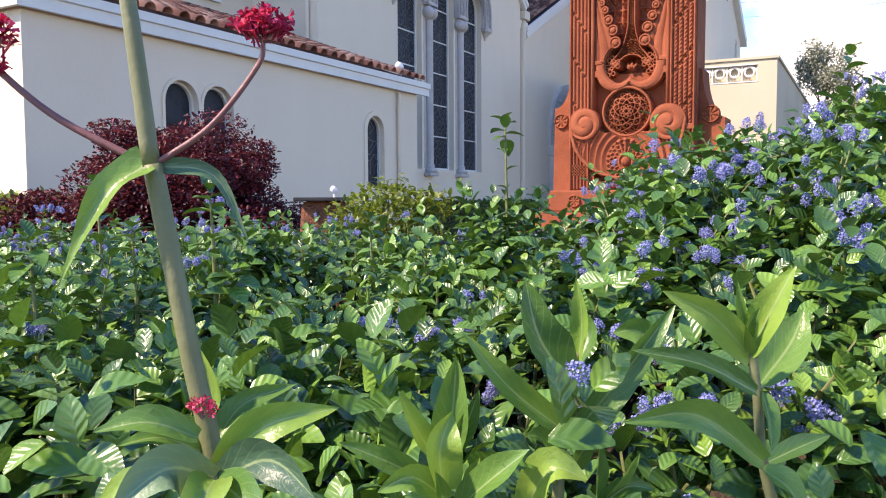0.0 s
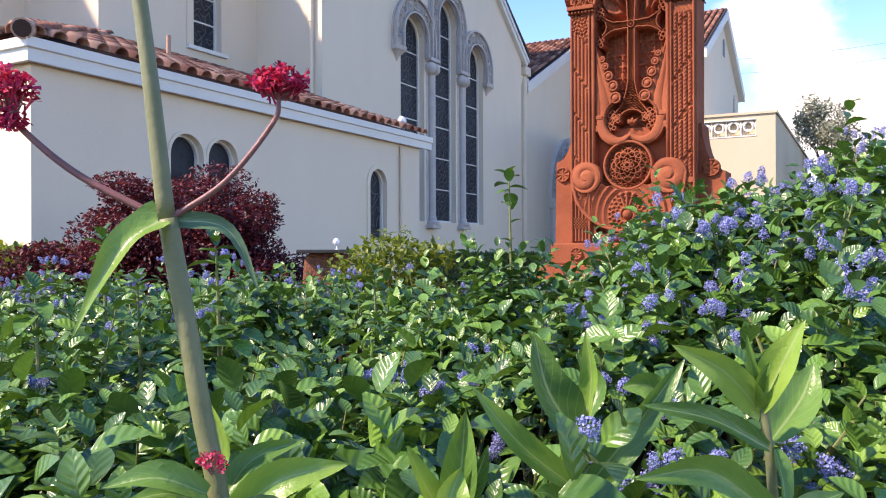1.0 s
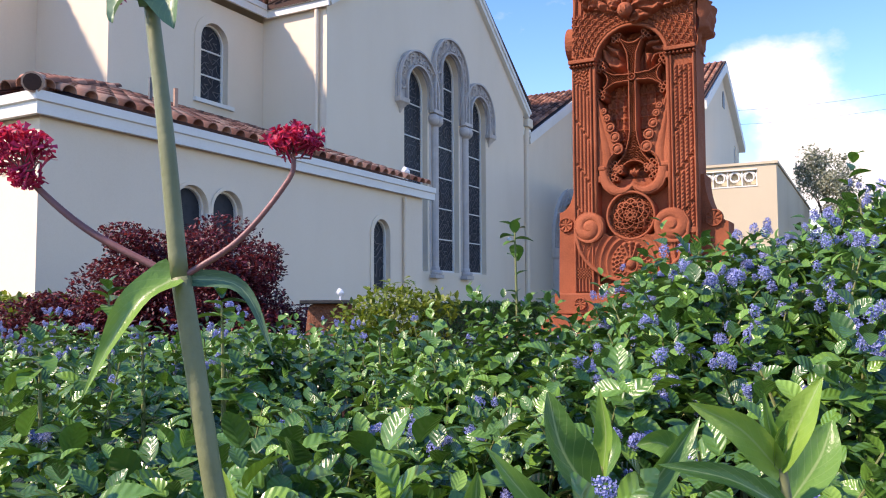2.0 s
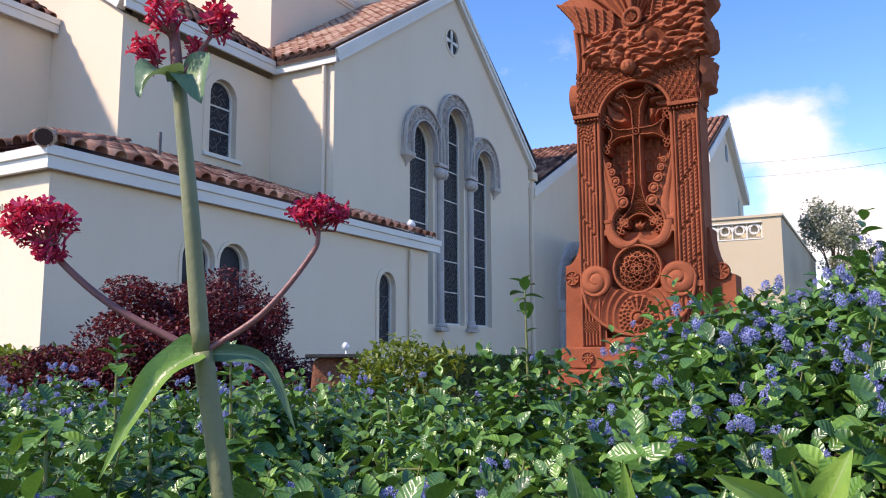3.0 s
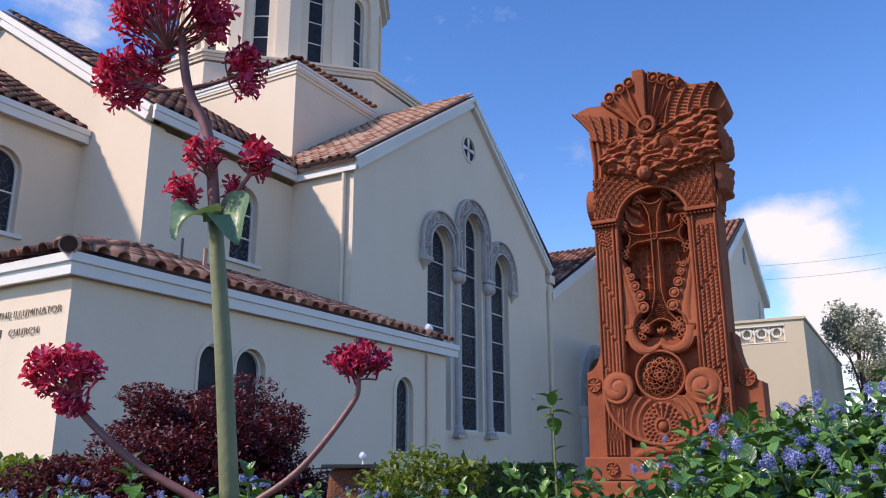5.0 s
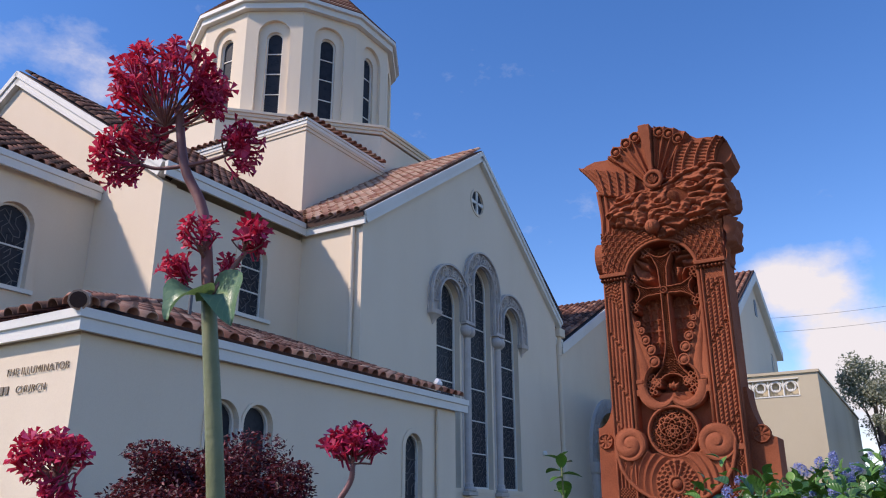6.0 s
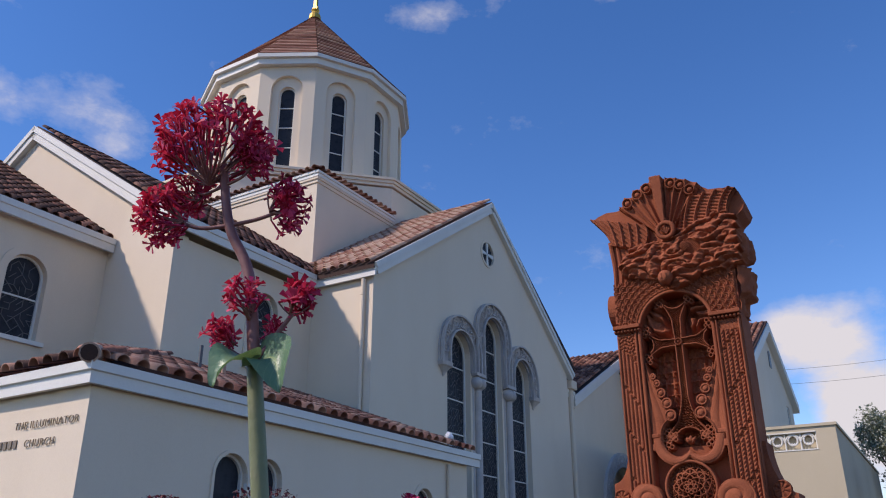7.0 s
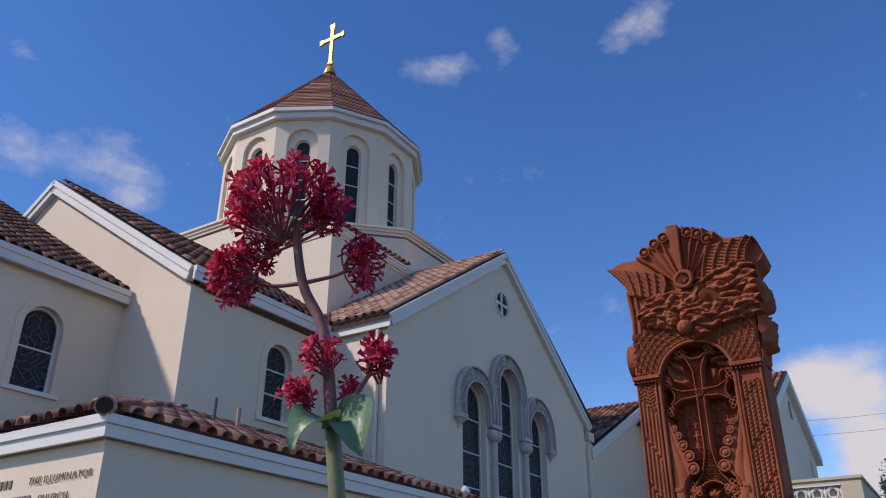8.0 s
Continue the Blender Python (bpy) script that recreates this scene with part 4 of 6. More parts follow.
# winged backing plate
wingp = [(-0.735, 0.02), (0.79, 0.02), (0.79, 0.63)]
wingp += [(0.79 - 0.19 * math.sin(i / 8 * math.pi / 2), 0.63 + 0.40 * (1 - math.cos(i / 8 * math.pi / 2)) + 0.02 * i / 8) for i in range(1, 9)]
wingp += [(-0.575 - 0.145 * (1 - math.cos(i / 8 * math.pi / 2)), 1.05 - 0.27 * math.sin(i / 8 * math.pi / 2)) for i in range(9)]
kpart("wing_plate", slab(fk, wingp, [], 0.1, 0.42), "curved side wings of red stone")
# body of the stone with a recess
KX = 0.005                       # axis of the carving
sil = [(-0.545, 0.02), (0.572, 0.02), (0.572, 1.2), (0.575, 2.15), (0.585, 2.66), (0.61, 2.95), (0.66, 3.04), (0.72, 3.09), (0.745, 3.14), (0.71, 3.275), (0.65, 3.315), (0.55, 3.35),
       (0.45, 3.36), (0.35, 3.44), (0.24, 3.50), (0.13, 3.535), (0.055, 3.55), (0.05, 3.565), (-0.055, 3.57), (-0.075, 3.54), (-0.14, 3.535), (-0.16, 3.50), (-0.235, 3.495), (-0.255, 3.44),
       (-0.345, 3.43), (-0.365, 3.36), (-0.44, 3.345), (-0.55, 3.355), (-0.64, 3.33), (-0.70, 3.29)]
sil += [(-0.70 + 0.185 * (1 - (1 - i / 6) ** 1.7), 3.29 - 0.32 * i / 6) for i in range(1, 7)]
sil += [(-0.50, 2.66), (-0.54, 2.15)]
NR, NZ = 0.318, 2.10             # niche arch
niche = [(-0.313, 0.10), (0.318, 0.10), (0.318, NZ)] + [(KX + NR * math.cos(math.pi * i / 20), NZ + NR * math.sin(math.pi * i / 20)) for i in range(1, 20)] + [(-0.313, NZ)]
body = kpart("slab", slab(fk, sil, [niche], 0.0, 0.36), "tall carved slab of red tuff")


def bump(d, w):
    """Round-backed ridge: 1 on its line, 0 at w and beyond."""
    return np.sqrt(np.clip(1 - (d / w) ** 2, 0, 1))


def line_dist(X, Z, pts):
    """Distance to a polyline."""
    best = np.full(X.shape, 9.0)
    for (ax, az), (bx, bz) in zip(pts, pts[1:]):
        vx, vz = bx - ax, bz - az
        t = np.clip(((X - ax) * vx + (Z - az) * vz) / (vx * vx + vz * vz + 1e-9), 0, 1)
        best = np.minimum(best, np.hypot(X - ax - t * vx, Z - az - t * vz))
    return best


def bend(p, q, r, n=8):
    """Points on a bow from p over q to r."""
    return [((1 - t) ** 2 * p[0] + 2 * t * (1 - t) * q[0] + t * t * r[0], (1 - t) ** 2 * p[1] + 2 * t * (1 - t) * q[1] + t * t * r[1]) for t in [i / n for i in range(n + 1)]]


def in_poly(X, Z, pts):
    c = np.zeros(X.shape, bool)
    for (ax, az), (bx, bz) in zip(pts, pts[1:] + pts[:1]):
        if az != bz:
            c ^= ((az > Z) != (bz > Z)) & (X < (bx - ax) * (Z - az) / (bz - az) + ax)
    return c


def relief(name, rect, carve, floor, label="", host=None, step=0.005):
    """A carved panel: carve(X, Z) gives the height over the face and where the panel lies; its flanks drop to floor."""
    x0, x1, z0, z1 = rect
    X, Z = np.meshgrid(np.linspace(x0, x1, int((x1 - x0) / step) + 1), np.linspace(z0, z1, int((z1 - z0) / step) + 1))
    h, inside = carve(X, Z)
    edge = np.ones(X.shape, bool)
    edge[1:-1, 1:-1] = False
    inside = inside & ~edge
    h = np.where(inside, h, floor)
    rows, cols = X.shape
    idx = np.arange(rows * cols).reshape(rows, cols)
    keep = inside[:-1, :-1] | inside[1:, :-1] | inside[:-1, 1:] | inside[1:, 1:]
    q = np.stack([idx[:-1, :-1], idx[:-1, 1:], idx[1:, 1:], idx[1:, :-1]], -1)[keep]
    used, inv = np.unique(q, return_inverse=True)
    v = np.stack([X.ravel(), -h.ravel(), Z.ravel()], 1)[used]
    f = inv.reshape(-1, 4)
    me = bpy.data.meshes.new(name)
    me.vertices.add(len(v))
    me.vertices.foreach_set("co", v.reshape(-1))
    me.loops.add(f.size)
    me.loops.foreach_set("vertex_index", f.reshape(-1).astype(np.int32))
    me.polygons.add(len(f))
    me.polygons.foreach_set("loop_start", np.arange(0, f.size, 4))
    me.update(calc_edges=True)
    me.materials.append(TUFF)
    smooth_all(me)
    ob = new(name, me)
    ob.parent = host or stele
    return tagged(ob, label)


def noise_grid(X, Z, sx, sz, seed):
    flat = [noise.noise(Vector((a * sx, b * sz, seed))) for a, b in zip(X.ravel(), Z.ravel())]
    return np.array(flat).reshape(X.shape)


def pillow(c, r, h, d=0.0, name="boss", host=None, seg=16):
    """A low round boss on the face."""
    bm = bmesh.new()
    rings = []
    for q, hh in ((1.0, 0.0), (0.97, 0.35), (0.82, 0.7), (0.5, 0.93), (0.2, 1.0)):
        rings.append([bm.verts.new(fk(c[0] + r * q * math.cos(6.2832 * k / seg), c[1] + r * q * math.sin(6.2832 * k / seg), d - h * hh)) for k in range(seg)])
    for a, b in zip(rings, rings[1:]):
        for k in range(seg):
            bm.faces.new((a[k], a[(k + 1) % seg], b[(k + 1) % seg], b[k]))
    bm.faces.new(rings[-1])
    bmesh.ops.recalc_face_normals(bm, faces=bm.faces)
    return kpart(name, bm, smooth=True, host=host)


def hoop(c, r, thick, d=0.0, name="ring", host=None, seg=22):
    pts = [fk(c[0] + r * math.cos(6.2832 * k / seg), c[1] + r * math.sin(6.2832 * k / seg), d) for k in range(seg)]
    return kpart(name, tube(pts, thick, 6, closed=True), smooth=True, host=host)


def rosette(c, r, d, host):
    def carve(X, Z):
        rho, th = np.hypot(X - c[0], Z - c[1]) / r, np.arctan2(Z - c[1], X - c[0])
        petal = np.abs(np.cos(4 * th)) * bump(rho - 0.55, 0.42)
        return 0.002 + 0.016 * petal ** 0.6 + 0.016 * bump(rho - 0.93, 0.09) + 0.014 * bump(rho, 0.2), rho < 1.02
    def placed(X, Z):
        h, m = carve(X, Z)
        return h - d, m
    relief("rosette", (c[0] - r * 1.1, c[0] + r * 1.1, c[1] - r * 1.1, c[1] + r * 1.1), placed, -d - 0.004, host=host, step=0.004)


rosette((-0.45, -0.075), 0.055, -0.13, plinth)
rosette((-0.655, 0.66), 0.068, 0.1, stele)
rosette((0.675, 0.66), 0.075, 0.1, stele)


# corded pilasters
def pilaster(x0, x1, sg):
    w = (x1 - x0 - 0.05) / 4

    def carve(X, Z):
        u = (X - x0 - 0.025) / w
        k, fr_ = np.floor(u), u - np.floor(u)
        cord_ = bump(2 * fr_ - 1, 0.80)
        twist = 0.5 + 0.5 * np.sin(6.2832 * (Z / 0.034 - sg * (fr_ - 0.5) * 1.3 + 0.31 * k))
        h = -0.022 + 0.029 * cord_ * (0.62 + 0.38 * twist ** 0.7)
        # staggered arched heads where each cord ends under the next
        run = (Z - (0.62 + 0.055 * (k if sg > 0 else 3 - k))) / 0.40
        t = (run - np.floor(run)) * 0.40
        head = bump(np.hypot((fr_ - 0.5) * w * 1.1, t - 0.012) - 0.026, 0.007) * (t > 0.004)
        h = np.where((t < 0.03) & (run > 0), -0.022 + 0.036 * head, h)
        if sg < 0:
            lace = np.abs(np.sin(X * 105 + 1.1 * np.sin(Z * 60))) * np.abs(np.sin(Z * 95 + np.sin(X * 70)))
            h = np.where((Z > 1.98 - 0.9 * (X - x0)) & (Z > 1.86), -0.024 + 0.030 * (lace > 0.35), h)
        else:
            h = np.where(Z > 2.0, -0.02 + 0.012 * np.abs(np.sin((X * 1.4 + Z) * 62)) ** 0.6, h)
        # interlaced strands at the foot
        sk = (X - x0) / (x1 - x0) * 6
        sf = sk - np.floor(sk)
        strand = -0.022 + 0.026 * bump(2 * sf - 1, 0.62)
        knot = -0.022 + 0.027 * np.maximum(bump(np.sin((X + Z) * 118), 0.62), bump(np.sin((X - Z) * 118), 0.62))
        band = ((Z > 0.15) & (Z < 0.25)) | ((Z > 0.40) & (Z < 0.50))
        h = np.where(Z < 0.52, np.where(band, knot, strand), h)
        rim = np.minimum(X - x0, x1 - X)
        h = np.where(rim < 0.022, 0.016 * bump(rim - 0.011, 0.012), h)
        h = np.where((Z < 0.58) & (Z > 0.53), 0.012, h)
        return h * (0.7 if sg < 0 else 1.0) + 0.024, (X > x0) & (X < x1)
    return relief("pilaster", (x0 - 0.005, x1 + 0.005, 0.03, 2.10), carve, -0.004, "pilaster carved with twisted cords", step=0.0048)


pilaster(-0.541, -0.352, -1)
pilaster(0.352, 0.566, 1)
for x0, x1 in ((-0.56, -0.305), (0.312, 0.582)):
    cap = kpart("capital", knead(box(bmesh.new(), x0, x1, -0.075, 0.02, 2.13, 2.165, 0.006), 0.002), "carved capital band")
    n = int((x1 - x0) / 0.03)
    for k in range(n):
        pillow((x0 + (x1 - x0) * (k + 0.5) / n, 2.112), 0.017, 0.05, -0.012, "capital_bead", cap, 8)


# fish-scale archivolt over the niche
def scales(X, Z):
    rho, th = np.hypot(X - KX, Z - NZ), np.arctan2(Z - NZ, X - KX)
    v = (rho - NR - 0.03) / 0.052
    row = np.floor(v)
    u = th * (NR + 0.15) / 0.062 + 0.5 * (row % 2)
    cu, cv = (u - np.floor(u) - 0.5) * 2, (v - row)
    q = np.hypot(cu, cv * 1.15)
    h = 0.006 + 0.022 * bump(q - 0.84, 0.20) + 0.016 * bump(q - 0.40, 0.16) + 0.012 * (1 - cv) * (q < 0.95)
    inside = (v > 0) & (np.abs(X - 0.015) < 0.55) & (Z > 2.166) & (Z < 2.64 - 0.10 * np.abs(X))
    return h, inside


relief("archivolt", (-0.55, 0.575, 2.15, 2.66), scales, -0.004, "arch border of overlapping carved scales", step=0.0045)
pts = [fk(-0.327, 0.60, -0.014), fk(-0.327, 1.4, -0.014), fk(-0.327, NZ, -0.014)] + [fk(KX - 0.332 * math.cos(math.pi * i / 20), NZ + 0.332 * math.sin(math.pi * i / 20), -0.014) for i in range(1, 20)] + [fk(0.334, NZ, -0.014), fk(0.334, 1.4, -0.014), fk(0.334, 0.6, -0.014)]
kpart("niche_moulding", tube(pts, 0.017, 8), "round moulding framing the niche", smooth=True)


# back of the niche: rows of small crosses, clouds in its head
def niche_floor(X, Z):
    gx, gz = X / 0.072, Z / 0.105
    fx_, fz_ = np.abs(gx - np.floor(gx) - 0.5) * 0.072, np.abs(gz - np.floor(gz) - 0.45) * 0.105
    crosses = (((fx_ < 0.008) & (fz_ < 0.047)) | ((fz_ < 0.008) & (fx_ < 0.03))) & (Z < 2.0) & (Z > 1.3)
    n1 = noise_grid(X, Z, 7, 9, 1.5)
    wave = np.abs(np.sin(Z * 38 - np.abs(X) * 30 + n1 * 4.5)) ** 0.6
    side = np.clip((np.abs(X - KX) - 0.07) / 0.06, 0, 1)
    cloud = np.clip((Z - 2.04) / 0.06, 0, 1) * np.clip((2.36 - Z) / 0.04, 0, 1) * side * (n1 > -0.35)
    h = -0.19 + 0.035 * crosses + cloud * (0.05 + 0.08 * wave) + 0.006 * noise_grid(X, Z, 40, 40, 3.0)
    return h, np.ones(X.shape, bool)


relief("niche_back", (-0.33, 0.335, 0.08, 2.44), niche_floor, -0.21, "recessed ground with rows of small crosses", step=0.006)


# the cross in the niche
CZ = 1.966


def cross_relief(X, Z):
    x, z = X - KX, Z - CZ
    ax = np.abs(x)
    up = np.where(z > 0, 0.034 + 0.014 * np.clip(z / 0.25, 0, 1) + 0.06 * np.clip((z - 0.2) / 0.15, 0, 1) ** 1.5,
                  0.034 + 0.10 * np.clip((-z - 0.45) / 0.36, 0, 1) ** 1.8)
    vert = ax - up
    vert = np.where((z > 0.36) | (z < -0.80), 1, vert)
    vert = np.maximum(vert, 0.105 - np.hypot(x, z - 0.425))
    vert = np.maximum(vert, 0.125 - np.hypot(x, (z + 0.905) * 0.9))
    arm = np.abs(z) - (0.032 + 0.012 * np.clip(ax / 0.2, 0, 1) + 0.065 * np.clip((ax - 0.15) / 0.12, 0, 1) ** 1.5)
    arm = np.where(ax > 0.262, 1, arm)
    arm = np.maximum(arm, 0.085 - np.hypot(ax - 0.315, z))
    foot = np.full(X.shape, 1.0)
    for a, b, r in (((0.10, -0.76), (0.175, -0.86), 0.028), ((0.05, -0.70), (0.11, -0.78), 0.03)):
        foot = np.minimum(foot, line_dist(ax, z, [a, b]) - r)
    sd = np.minimum(np.minimum(vert, arm), foot)
    lace = np.maximum(bump(np.sin((x + z) * 150), 0.55), bump(np.sin((x - z) * 150), 0.55))
    lower = np.maximum(bump(np.sin(np.hypot(ax - 0.03, z + 0.62) * 150), 0.5), bump(np.sin((z + ax * 0.9) * 120), 0.4))
    lace = np.where(z < -0.5, lower, lace)
    h = -0.085 + 0.052 * lace
    h = np.where(sd > -0.012, -0.024, h)
    # a boss at the centre
    h = np.maximum(h, np.where(np.hypot(x, z) < 0.036, -0.06 + 0.05 * np.maximum(bump(np.hypot(x, z) - 0.029, 0.009), bump(np.hypot(x, z), 0.014)), -1))
    # knotted ends: three loops at each tip
    knots = np.full(X.shape, 0.0)
    for kx, kz, dx, dz in ((0.135, 0.375, 0.7, 0.7), (0.285, 0.125, 0.9, 0.45), (0.285, -0.13, 0.9, -0.45), (0.185, -0.90, 0.5, -0.85), (0.135, -0.835, -0.6, 0.5), (0.19, -0.80, 0.7, 0.7)):
        for px_, pz_, r in ((0, 0, 0.019), (dx * 0.033, dz * 0.033, 0.017), (-dz * 0.034, dx * 0.034, 0.017), (dz * 0.034, -dx * 0.034, 0.017), (-dx * 0.03, -dz * 0.03, 0.014)):
            knots = np.maximum(knots, bump(np.hypot(ax - kx - px_, z - kz - pz_) - r, 0.0085))
    tip = knots > 0.05
    return np.where(tip & (sd > 0), -0.045 + 0.028 * knots, np.maximum(h, np.where(tip, -0.045 + 0.028 * knots, -1))), (sd < 0) | tip


relief("cross", (-0.345, 0.355, 1.0, 2.42), cross_relief, -0.175, "ornate flared cross with laced arms and knotted ends", step=0.0042)


# plates beside the shaft: fluted stems, a row of discs, crescents round the foot
def vine_plate(X, Z):
    x = X - KX
    ax = np.abs(x)
    inner = np.interp(Z, [1.28, 1.32, 1.42, 1.52, 1.61, 1.68, 1.78, 1.9], [0.115, 0.13, 0.17, 0.215, 0.245, 0.275, 0.305, 0.33])
    heart = np.hypot(ax - 0.095, (Z - 1.12) * 0.82) - 0.128
    low = np.hypot(ax - 0.125, (Z - 1.075) * 0.95) - 0.175
    plate = ((ax > inner) & (Z > 1.15)) | ((low < 0) & (Z <= 1.15)) | ((ax > 0.285) & (Z > 1.02) & (Z < 1.16))
    plate &= (heart > 0) & (Z < 1.88)
    phase = (ax - inner) / (0.335 - inner + 0.02)
    h = -0.012 + 0.014 * np.abs(np.sin(phase * 9.4)) ** 0.6
    cres = -0.005 + 0.03 * bump((heart - 0.035) / 0.05, 1.0)
    cres = np.where(heart < 0.012, 0.008, cres)
    h = np.where((Z < 1.13) | ((heart < 0.02) & (Z < 1.3)), cres, h)
    h = np.where(np.abs(Z - 1.15) < 0.016, np.where(ax > 0.25, 0.014, h), h)
    h = np.where((low > -0.014) & (Z < 1.08), 0.014, h)
    return h, plate & (ax < 0.318)


relief("vine_plate", (-0.33, 0.34, 0.88, 1.90), vine_plate, -0.18, "fluted stems and crescents flanking the cross", step=0.0048)
for sg in (-1, 1):
    for x, z, r in ((0.25, 1.668, 0.024), (0.222, 1.602, 0.030), (0.193, 1.514, 0.040), (0.152, 1.421, 0.045), (0.130, 1.313, 0.050)):
        disc = pillow((KX + sg * x, z), r * 0.92, 0.02, 0.0, "vine_disc", None, 18)
        hoop((KX + sg * x, z), r * 0.9, 0.0085, -0.016, "disc_rim", disc)
        pillow((KX + sg * x, z), r * 0.55, 0.014, -0.016, "disc_heart", disc, 14)
for a in (-0.75, 0.0, 0.75):
    q0, q1 = (KX + 0.01 * math.sin(a), 1.07), (KX + 0.06 * math.sin(a), 1.07 + 0.085 * math.cos(a))
    kpart("palm_leaf", tube([fk(*q0, 0.08), fk((q0[0] + q1[0]) / 2, (q0[1] + q1[1]) / 2, 0.05), fk(*q1, 0.08)], [0.008, 0.02, 0.004], 8), smooth=True)

# pierced round boss in its frame
DC = (-0.018, 0.708)


def boss_relief(X, Z):
    rho, th = np.hypot(X - DC[0], Z - DC[1]), np.arctan2(Z - DC[1], X - DC[0])
    dome = -0.06 + 0.085 * np.sqrt(np.clip(1 - (rho / 0.178) ** 2, 0, 1))
    star = np.maximum(bump(np.sin(4 * th + rho * 62), 0.42), bump(np.sin(4 * th - rho * 62), 0.42))
    web = np.maximum(bump(np.sin(rho * 150), 0.45), bump(np.sin(8 * th), 0.3))
    eye = np.zeros(X.shape)
    for k in range(8):
        ex, ez = DC[0] + 0.045 * math.cos(k * 0.7854), DC[1] + 0.045 * math.sin(k * 0.7854)
        eye = np.maximum(eye, bump(np.hypot(X - ex, Z - ez) - 0.014, 0.006))
    eye = np.maximum(eye, bump(rho - 0.02, 0.007))
    lace = np.where(rho < 0.065, eye, np.maximum(star, 0.8 * web * (rho > 0.1)))
    h = dome - 0.075 * (lace < 0.25) + 0.008 * lace
    knots = np.maximum(bump(np.sin(th * 15 + rho * 120), 0.5), bump(np.sin(th * 15 - rho * 120), 0.5))
    h = np.where(rho > 0.172, -0.05 + 0.03 * knots, h)
    h = np.where(rho > 0.198, 0.018 * bump(rho - 0.21, 0.014) + 0.002, h)
    return h, rho < 0.224


relief("boss", (DC[0] - 0.235, DC[0] + 0.235, DC[1] - 0.235, DC[1] + 0.235), boss_relief, -0.18, "round boss of pierced star lacework in a ring", step=0.0042)

# winged bowl under the boss: feathers, scales, volutes
BC = -0.018
rim = [(0.52, 0.62), (0.505, 0.50), (0.475, 0.39), (0.42, 0.30), (0.345, 0.225), (0.24, 0.16), (0.12, 0.12), (0.0, 0.105)]
bowl_line = [(BC - x, z) for x, z in rim] + [(BC + x, z) for x, z in rim[::-1]]


def bowl_relief(X, Z):
    rho = np.hypot(X - DC[0], Z - DC[1])
    ax = np.abs(X - BC)
    inside = in_poly(X, Z, bowl_line + [(BC + 0.3, 0.62), (BC + 0.2, 0.53), (BC - 0.2, 0.53), (BC - 0.3, 0.62)]) & (rho > 0.222)
    s = np.hypot(ax, (Z - 0.27) / 1.15)
    ph = (s - 0.16) / 0.058
    f = ph - np.floor(ph)
    h = -0.005 + 0.034 * f ** 1.6
    u = np.arctan2(Z - 0.27, ax) * (2.2 + 10 * np.floor(s / 0.034) * 0.034)
    row = np.floor((s - 0.05) / 0.034)
    cu, cv = u + 0.5 * (row % 2), (s - 0.05) / 0.034 - row
    q = np.hypot((cu - np.floor(cu) - 0.5) * 1.6, cv - 0.1)
    h = np.where(s < 0.175, 0.004 + 0.018 * bump(q - 0.72, 0.22), h)
    h = np.where(s < 0.07, 0.006 + 0.02 * bump(s - 0.06, 0.012), h)
    edge = line_dist(X, Z, bowl_line)
    h = np.where(edge < 0.03, 0.022 + 0.014 * bump(edge - 0.014, 0.02), h)
    for a in (-0.5, 0.0, 0.5):
        p0, p1 = (BC + 0.03 * math.sin(a), 0.33), (BC + 0.12 * math.sin(a), 0.33 + 0.13 * math.cos(a))
        dl = line_dist(X, Z, [p0, p1])
        h = np.maximum(h, 0.034 * bump(dl, 0.012))
        h = np.maximum(h, 0.04 * bump(np.hypot(X - p1[0], Z - p1[1]), 0.022))
    return h + 0.018, inside


bowl = relief("bowl", (-0.56, 0.53, 0.09, 0.64), bowl_relief, -0.10, "feathered bowl with a small ball", step=0.0046)
pillow((BC, 0.272), 0.045, 0.06, -0.012, "ball", bowl)
for sg, vx, vz, vr in ((-1, -0.395, 0.612, 0.142), (1, 0.345, 0.603, 0.155)):
    def volute_relief(X, Z, sg=sg, vx=vx, vz=vz, vr=vr):
        rho, th = np.hypot(X - vx, Z - vz), np.arctan2(Z - vz, -sg * (X - vx))
        ph = rho / (vr * 0.62) + th / 6.2832
        f = ph - np.floor(ph)
        h = 0.03 + 0.026 * bump(f - 0.5, 0.52) + 0.025 * (1 - rho / vr)
        h = np.where(rho > vr - 0.014, 0.052, h)
        return np.where(rho < 0.03, 0.075, h), rho < vr
    relief("volute", (vx - vr - 0.01, vx + vr + 0.01, vz - vr - 0.01, vz + vr + 0.01), volute_relief, -0.03, "spiral volute", step=0.0046)
kpart("foot_roll", knead(tube(spline([fk(-0.30, 0.03, 0.02), fk(-0.15, 0.075, 0.0), fk(0.05, 0.085, -0.01), fk(0.3, 0.05, 0.02)], 5), [0.02, 0.03, 0.038, 0.042, 0.045, 0.046, 0.046, 0.046, 0.046, 0.046, 0.045, 0.042, 0.04, 0.036, 0.03, 0.02], 10), 0.003), smooth=True)
# round knob over the arch
knob = pillow((0.0, 2.525), 0.066, 0.075, -0.14, "knob", None, 24)
for x in (-0.02, 0.02):
    kpart("knob_mark", tube([fk(x, 2.505, -0.212), fk(x, 2.545, -0.212)], 0.008, 6), host=knob)


